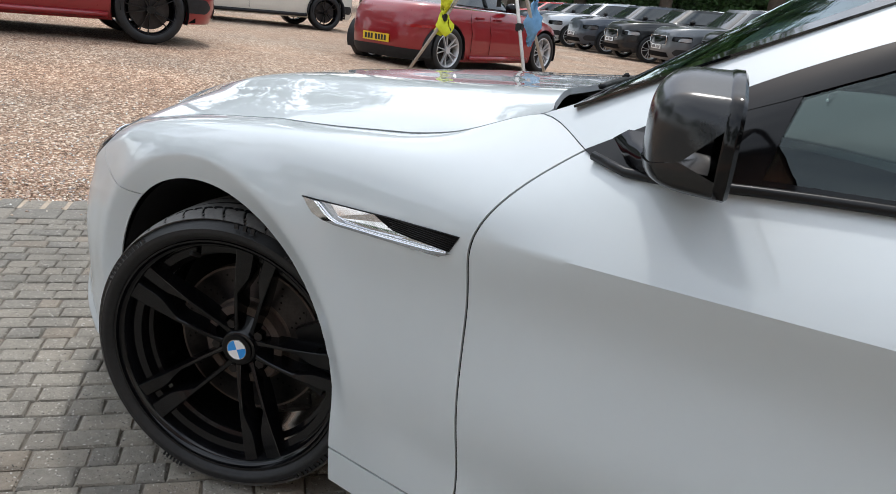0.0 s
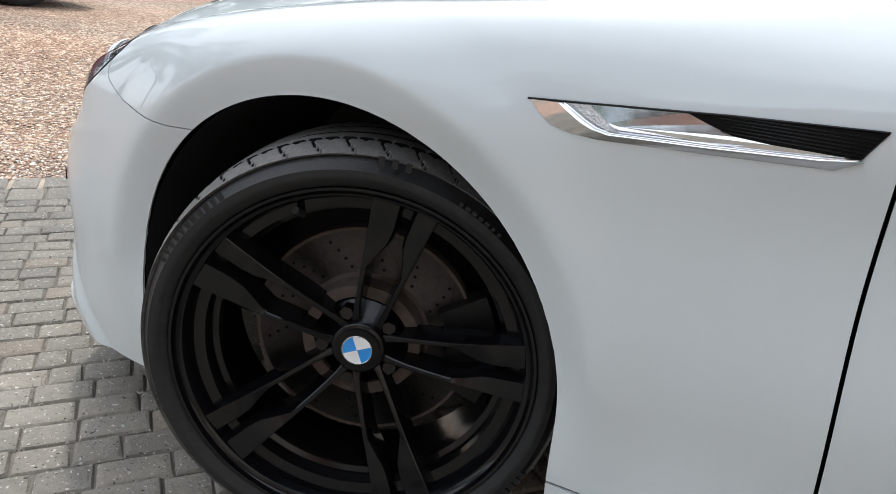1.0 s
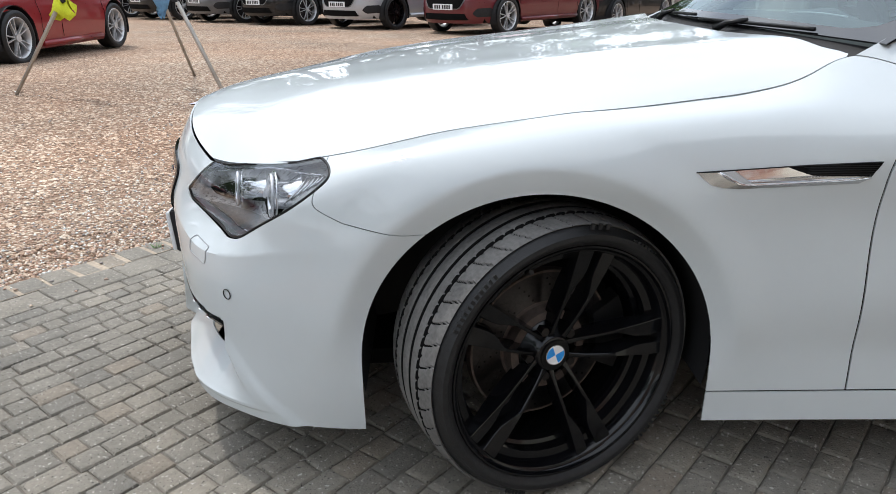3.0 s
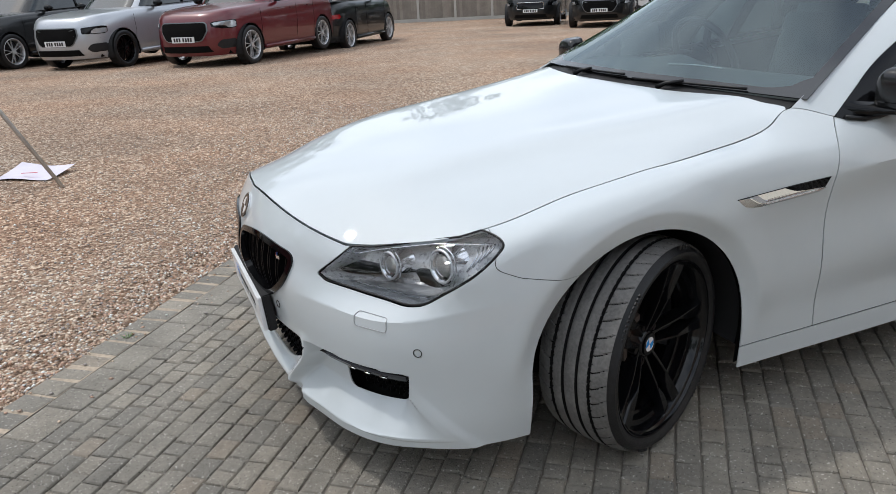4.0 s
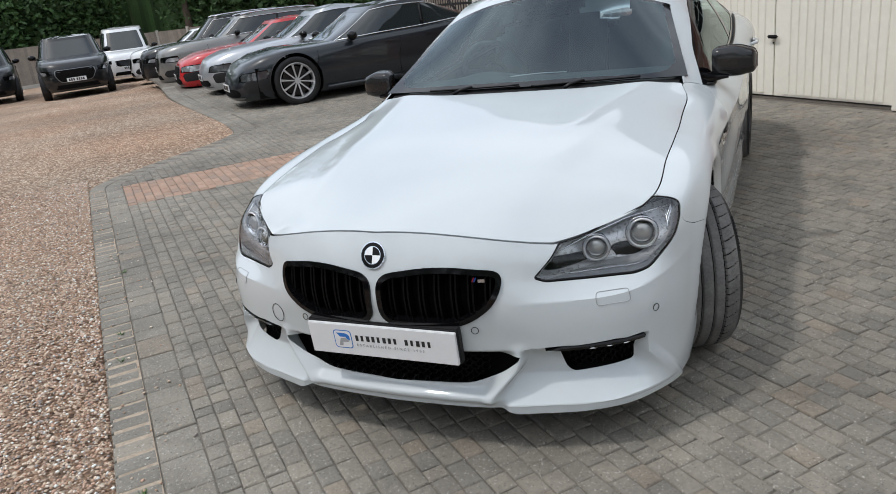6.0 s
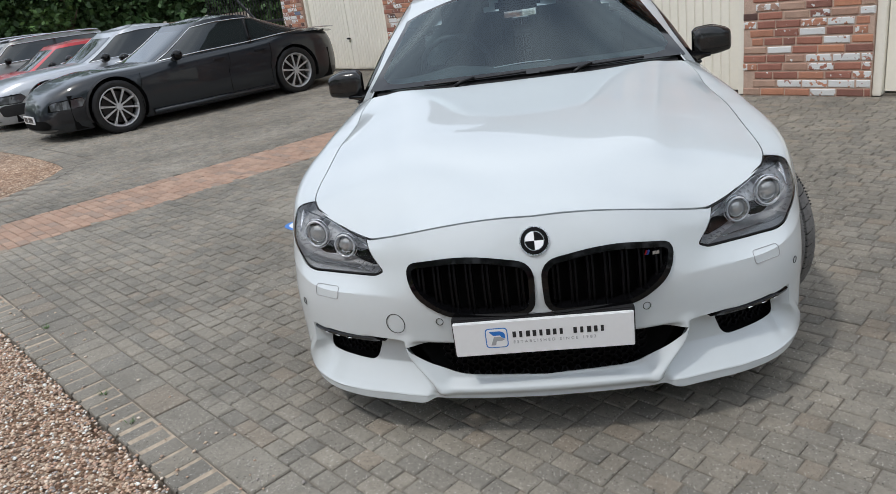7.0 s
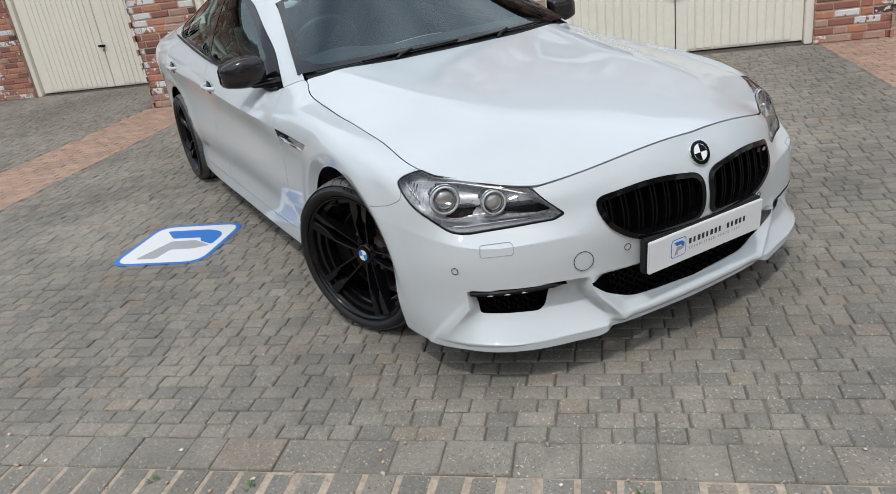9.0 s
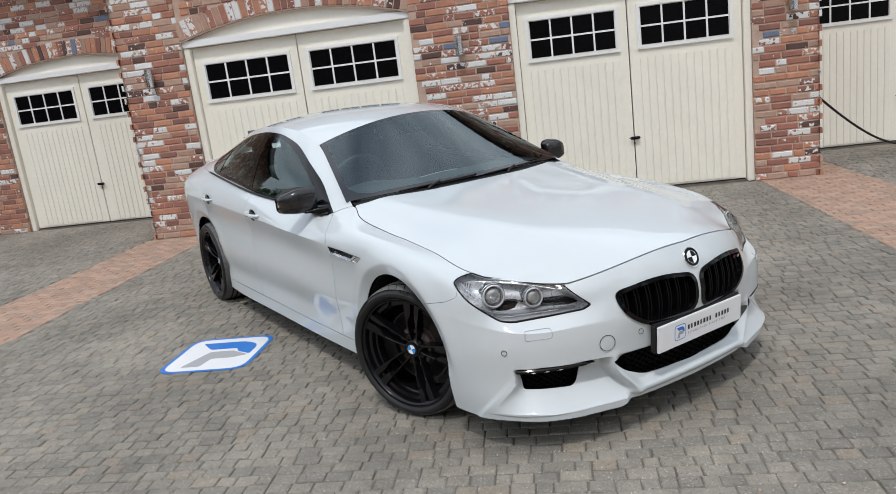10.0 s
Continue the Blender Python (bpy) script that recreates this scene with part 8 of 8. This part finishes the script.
BARK = mat("bark", (0.11, 0.085, 0.065), 0.95, var=0.35, scale=6, bump=1.0, bscale=30)
LEAF = mat("leaves", (0.085, 0.165, 0.045), 0.65, var=0.35, scale=1.2, island=0.45)
LEAF_B = mat("leaves_dark", (0.050, 0.105, 0.032), 0.65, var=0.35, scale=1.2, island=0.45)


def tree_meshes(seed, h, spread, leaf_mat, low=0.16):
    """Trunk with limbs, and a crown of many small leaf blades gathered in uneven clumps."""
    rnd = random.Random(seed)
    TV, TF = tube([(0, 0, -0.2), (0.1, 0.05, h * 0.25), (0.15, -0.1, h * 0.5), (0.05, 0.0, h * 0.8)], [0.24, 0.18, 0.12, 0.04], 9)
    tips = []
    for k in range(9):
        a, z = rnd.uniform(0, 6.28), h * rnd.uniform(0.28, 0.7)
        r = spread * rnd.uniform(0.5, 0.85)
        e = (r * math.cos(a), r * math.sin(a), z + h * rnd.uniform(0.05, 0.2))
        v, f = tube([(0.1, 0, z), (e[0] * 0.5, e[1] * 0.5, z + 0.35 * (e[2] - z) + 0.2), e], [0.08, 0.05, 0.02], 6)
        n = len(TV)
        TV = list(TV) + list(v)
        TF = list(TF) + [tuple(i + n for i in q) for q in f]
        tips.append(e)
    LV, LF = [], []
    clumps = []
    for k in range(64):
        a, u = rnd.uniform(0, 6.28), rnd.uniform(-0.95, 1)
        rr = math.sqrt(1 - u * u) * spread * rnd.uniform(0.55, 1.08)
        clumps.append((rr * math.cos(a), rr * math.sin(a), h * (0.56 + low) + u * h * (0.40 - low * 0.2), spread * rnd.uniform(0.16, 0.34)))
    for cx, cy, cz, cr in clumps:
        for q in range(62):
            d = Vector((rnd.gauss(0, 1), rnd.gauss(0, 1), rnd.gauss(0, 0.8)))
            d = d.normalized() * cr * rnd.uniform(0.5, 1.05)
            s_ = rnd.uniform(0.10, 0.20)
            t1 = Vector((rnd.gauss(0, 1), rnd.gauss(0, 1), rnd.gauss(0, 0.5))).normalized()
            t2 = t1.cross(Vector((rnd.gauss(0, 1), rnd.gauss(0, 1), rnd.gauss(0, 1)))).normalized()
            c = Vector((cx, cy, cz)) + d
            n = len(LV)
            LV += [c - t1 * s_, c + t2 * s_ * 0.55, c + t1 * s_, c - t2 * s_ * 0.55]
            LF.append((n, n + 1, n + 2, n + 3))
    return mesh_of("trunk", TV, TF, BARK), mesh_of("crown", LV, LF, leaf_mat, False)


TREES = [tree_meshes(1, 8.5, 3.0, LEAF), tree_meshes(2, 10.5, 3.4, LEAF_B), tree_meshes(3, 6.5, 2.8, LEAF)]


def tree(x, y, k, scale, turn):
    t = thing("tree", pose(x, y, on_ground(x, y), 0, 0, turn) @ Matrix.Scale(scale, 4), "leafy broad green tree beyond the yard's fence", "tree", "trees round the yard")
    link("trunk", TREES[k][0], t)
    link("crown", TREES[k][1], t)


rt_ = random.Random(5)
for k in range(17):
    tree(32 - 4.2 * k + rt_.uniform(-1, 1), 35 + 0.55 * k + rt_.uniform(0, 5), k % 3, rt_.uniform(1.35, 1.8) * (1.4 if k > 7 else 0.66), rt_.uniform(0, 360))
for k in range(8):
    tree(31 + rt_.uniform(0, 5), 30 - 4.0 * k, (k + 1) % 3, rt_.uniform(0.8, 1.1), rt_.uniform(0, 360))
for k in range(14):
    tree(-30 + rt_.uniform(-4, 3), 40 - 4.6 * k, (k + 2) % 3, rt_.uniform(1.2, 1.6), rt_.uniform(0, 360))
for k in range(10):
    tree(-27 + 4.2 * k, -24 - rt_.uniform(0, 4), k % 3, rt_.uniform(0.8, 1.2), rt_.uniform(0, 360))
# a dense hedge closes the far side
hedge_v, hedge_f = [], []
rh = random.Random(9)
for k in range(62000):
    u = rh.random()
    x, y = (32 - 64 * u, 33.5 + 11 * u) if k % 3 else (32 + rh.uniform(0, 1.5), 30 - 34 * u)
    c = Vector((x + rh.uniform(-0.7, 0.7), y + 2.2 + rh.uniform(-0.7, 0.7), on_ground(x, y) + (4.6 if k % 3 else 6.5) * rh.random() ** 0.8))
    t1 = Vector((rh.gauss(0, 1), rh.gauss(0, 1), rh.gauss(0, 0.6))).normalized()
    t2 = t1.cross(Vector((rh.gauss(0, 1), rh.gauss(0, 1), rh.gauss(0, 1)))).normalized()
    s_ = rh.uniform(0.11, 0.22)
    n = len(hedge_v)
    hedge_v += [c - t1 * s_, c + t2 * s_ * 0.6, c + t1 * s_, c - t2 * s_ * 0.6]
    hedge_f.append((n, n + 1, n + 2, n + 3))
# its dark inner mass
for k in range(2):
    ends = [((34, 34.6), (-32, 46.5), 3.9), ((34.2, 36.0), (34.2, -2.0), 5.6)][k]
    for q in range(110):
        u0, u1 = q / 110, (q + 1) / 110
        (xa, ya), (xb, yb), hh = ends
        p0, p1 = (xa + (xb - xa) * u0, ya + (yb - ya) * u0 + 2.0), (xa + (xb - xa) * u1, ya + (yb - ya) * u1 + 2.0)
        n = len(hedge_v)
        za, zb_ = hh + rh.uniform(-0.6, 0.4), hh + rh.uniform(-0.6, 0.4)
        hedge_v += [(*p0, -1.5), (*p1, -1.5), (*p1, zb_), (*p0, za)]
        hedge_f.append((n, n + 1, n + 2, n + 3))
tagged(link("hedge", mesh_of("hedge", hedge_v, hedge_f, LEAF_B, False)), "dense dark green hedge behind the fence", "hedge", kind="stuff")

# small weeds in the joints of the edge course
def weed(s, d, seed):
    """A tuft of short green blades."""
    rnd = random.Random(seed)
    V, F = [], []
    for k in range(26):
        a, r, h = rnd.uniform(0, 6.28), rnd.uniform(0, 0.013), rnd.uniform(0.008, 0.026)
        b = Vector((r * math.cos(a), r * math.sin(a), 0))
        lean = Vector((math.cos(a), math.sin(a), 0)) * h * 0.8
        w = Vector((-math.sin(a), math.cos(a), 0)) * 0.0022
        n = len(V)
        V += [b - w, b + w, b + lean + Vector((0, 0, h))]
        F.append((n, n + 1, n + 2))
    tagged(link("weed", mesh_of("weed", V, F, LEAF, False), m=WALL @ pose(s, d, -0.004)), "tiny green weed tuft in the paving joint", "weed", kind="stuff")


for k, (s, d) in enumerate(((3.75, 6.19), (4.08, 6.17), (2.62, 6.18), (5.1, 6.10))):
    weed(s, d, k)

# ---- the pieces nearest the camera, one object each ----
def pieces(name, rows, make, material, parent, base, lift):
    """Objects of their own on shared meshes, by rounded size."""
    store = {}
    for k, row in enumerate(rows):
        key = (round(row[-4] if name == "paver" else row[3], 2), round(row[-3] if name == "paver" else row[4], 2), k % 6)
        if key not in store:
            v, f = make(key[0], key[1], 11 + key[2])
            store[key] = mesh_of(name, v, f, material, False)
        ob = new(name, store[key])
        ob.parent = parent
        if name == "paver":
            ob.matrix_basis = base @ pose(row[0], row[1], row[4], 0, 0, row[5])
        else:
            ob.matrix_basis = pose(row[0], row[1] + 0.010, row[2], 0, row[6], row[5])


def brick_piece(l, h, seed):
    return brick_mesh(l, h, 0.03, seed)


def far_from(row):
    p = yard(row[0], row[1])
    return (p.x + 1.15) ** 2 + (p.y - 0.9) ** 2


everyblock = sorted(near_blocks + far_blocks, key=far_from)
pieces("paver", everyblock[:300], block, PAVER, bed, WALL, 0)
tagged(link("block_paving_field", lay(everyblock[300:], PAVER_FAR), bed), "weathered grey tumbled paving blocks", kind="stuff")
seen_bricks = sorted(bay_bricks, key=lambda r: abs(r[2] - 0.95) + 0.2 * abs(r[0] - 3.0))
pieces("brick", seen_bricks[:300], brick_piece, BRICK, wall_bay, None, 0)
tagged(link("brickwork", join_bricks(seen_bricks[300:], BRICK_FAR), wall_bay), "weathered red bricks", kind="stuff")

# pale bedding mortar between the headers of the edge
MORTAR_PALE = mat("pale_bedding_mortar", (0.38, 0.31, 0.235), 0.95, var=0.4, scale=8, bump=0.8, bscale=120)
es = np.linspace(-5.0, 7.9, 60)
EV = [yard(float(q), EDGE - o, -0.0035) for q in es for o in (0.142, 0.012)]
link("edging_mortar", mesh_of("edging_mortar", EV, grid_faces(60, 2), MORTAR_PALE, False), bed, "pale sandy mortar between the edge blocks")

# loose gravel stones lying thickest along the edge of the paving
STONE = mat("gravel_stone", (1, 1, 1), 0.85, var=0.25, scale=60, bump=0.4, bscale=300)
ramp_by_random(STONE, ((0.0, (0.573, 0.388, 0.272)), (0.2, (0.746, 0.573, 0.43)), (0.38, (0.473, 0.344, 0.265)), (0.55, (0.66, 0.43, 0.316)), (0.7, (0.889, 0.759, 0.631)), (0.82, (0.401, 0.358, 0.329)), (0.92, (0.95, 0.95, 0.889))), island=True)
nr = np.random.default_rng(21)
NS = 42000
gs = nr.uniform(-0.5, 8.6, NS)
gd = EDGE + 0.004 + np.minimum(nr.exponential(0.75, NS), 4.0)
gd[:260] = EDGE - 0.30 * nr.random(260) ** 1.6
keep = (gs < 7.9) | (gd > np.array([paved_edge(float(q)) for q in gs]) + 0.01)
gs, gd = gs[keep], gd[keep]
ns = len(gs)
gz = np.where(gd < EDGE, 0.003, gravel_z(gs, gd) + 0.003)
size = nr.uniform(0.0042, 0.0105, ns)
octa = np.array([(1, 0, 0), (0, 1, 0), (-1, 0, 0), (0, -1, 0), (0, 0, 0.62), (0, 0, -0.62)])
form = octa[None] * nr.uniform(0.65, 1.3, (ns, 6, 1)) * size[:, None, None]
turn_ = nr.uniform(0, 6.28, ns)
ct, st_ = np.cos(turn_)[:, None], np.sin(turn_)[:, None]
loc = np.stack([form[:, :, 0] * ct - form[:, :, 1] * st_ + gs[:, None], form[:, :, 0] * st_ + form[:, :, 1] * ct + gd[:, None], form[:, :, 2] + gz[:, None]], 2).reshape(-1, 3)
WM = np.array(WALL)
world_ = loc @ WM[:3, :3].T + WM[:3, 3]
tri_ = np.array([(0, 1, 4), (1, 2, 4), (2, 3, 4), (3, 0, 4), (1, 0, 5), (2, 1, 5), (3, 2, 5), (0, 3, 5)])
gf_ = (tri_[None] + 6 * np.arange(ns)[:, None, None]).reshape(-1, 3)
gme = bpy.data.meshes.new("gravel_stones")
gme.from_pydata(world_.tolist(), [], gf_.tolist())
gme.shade_smooth()
gme.materials.append(STONE)
tagged(link("gravel_stones", gme), "loose tan and pink gravel stones along the paving", "gravel", kind="stuff")
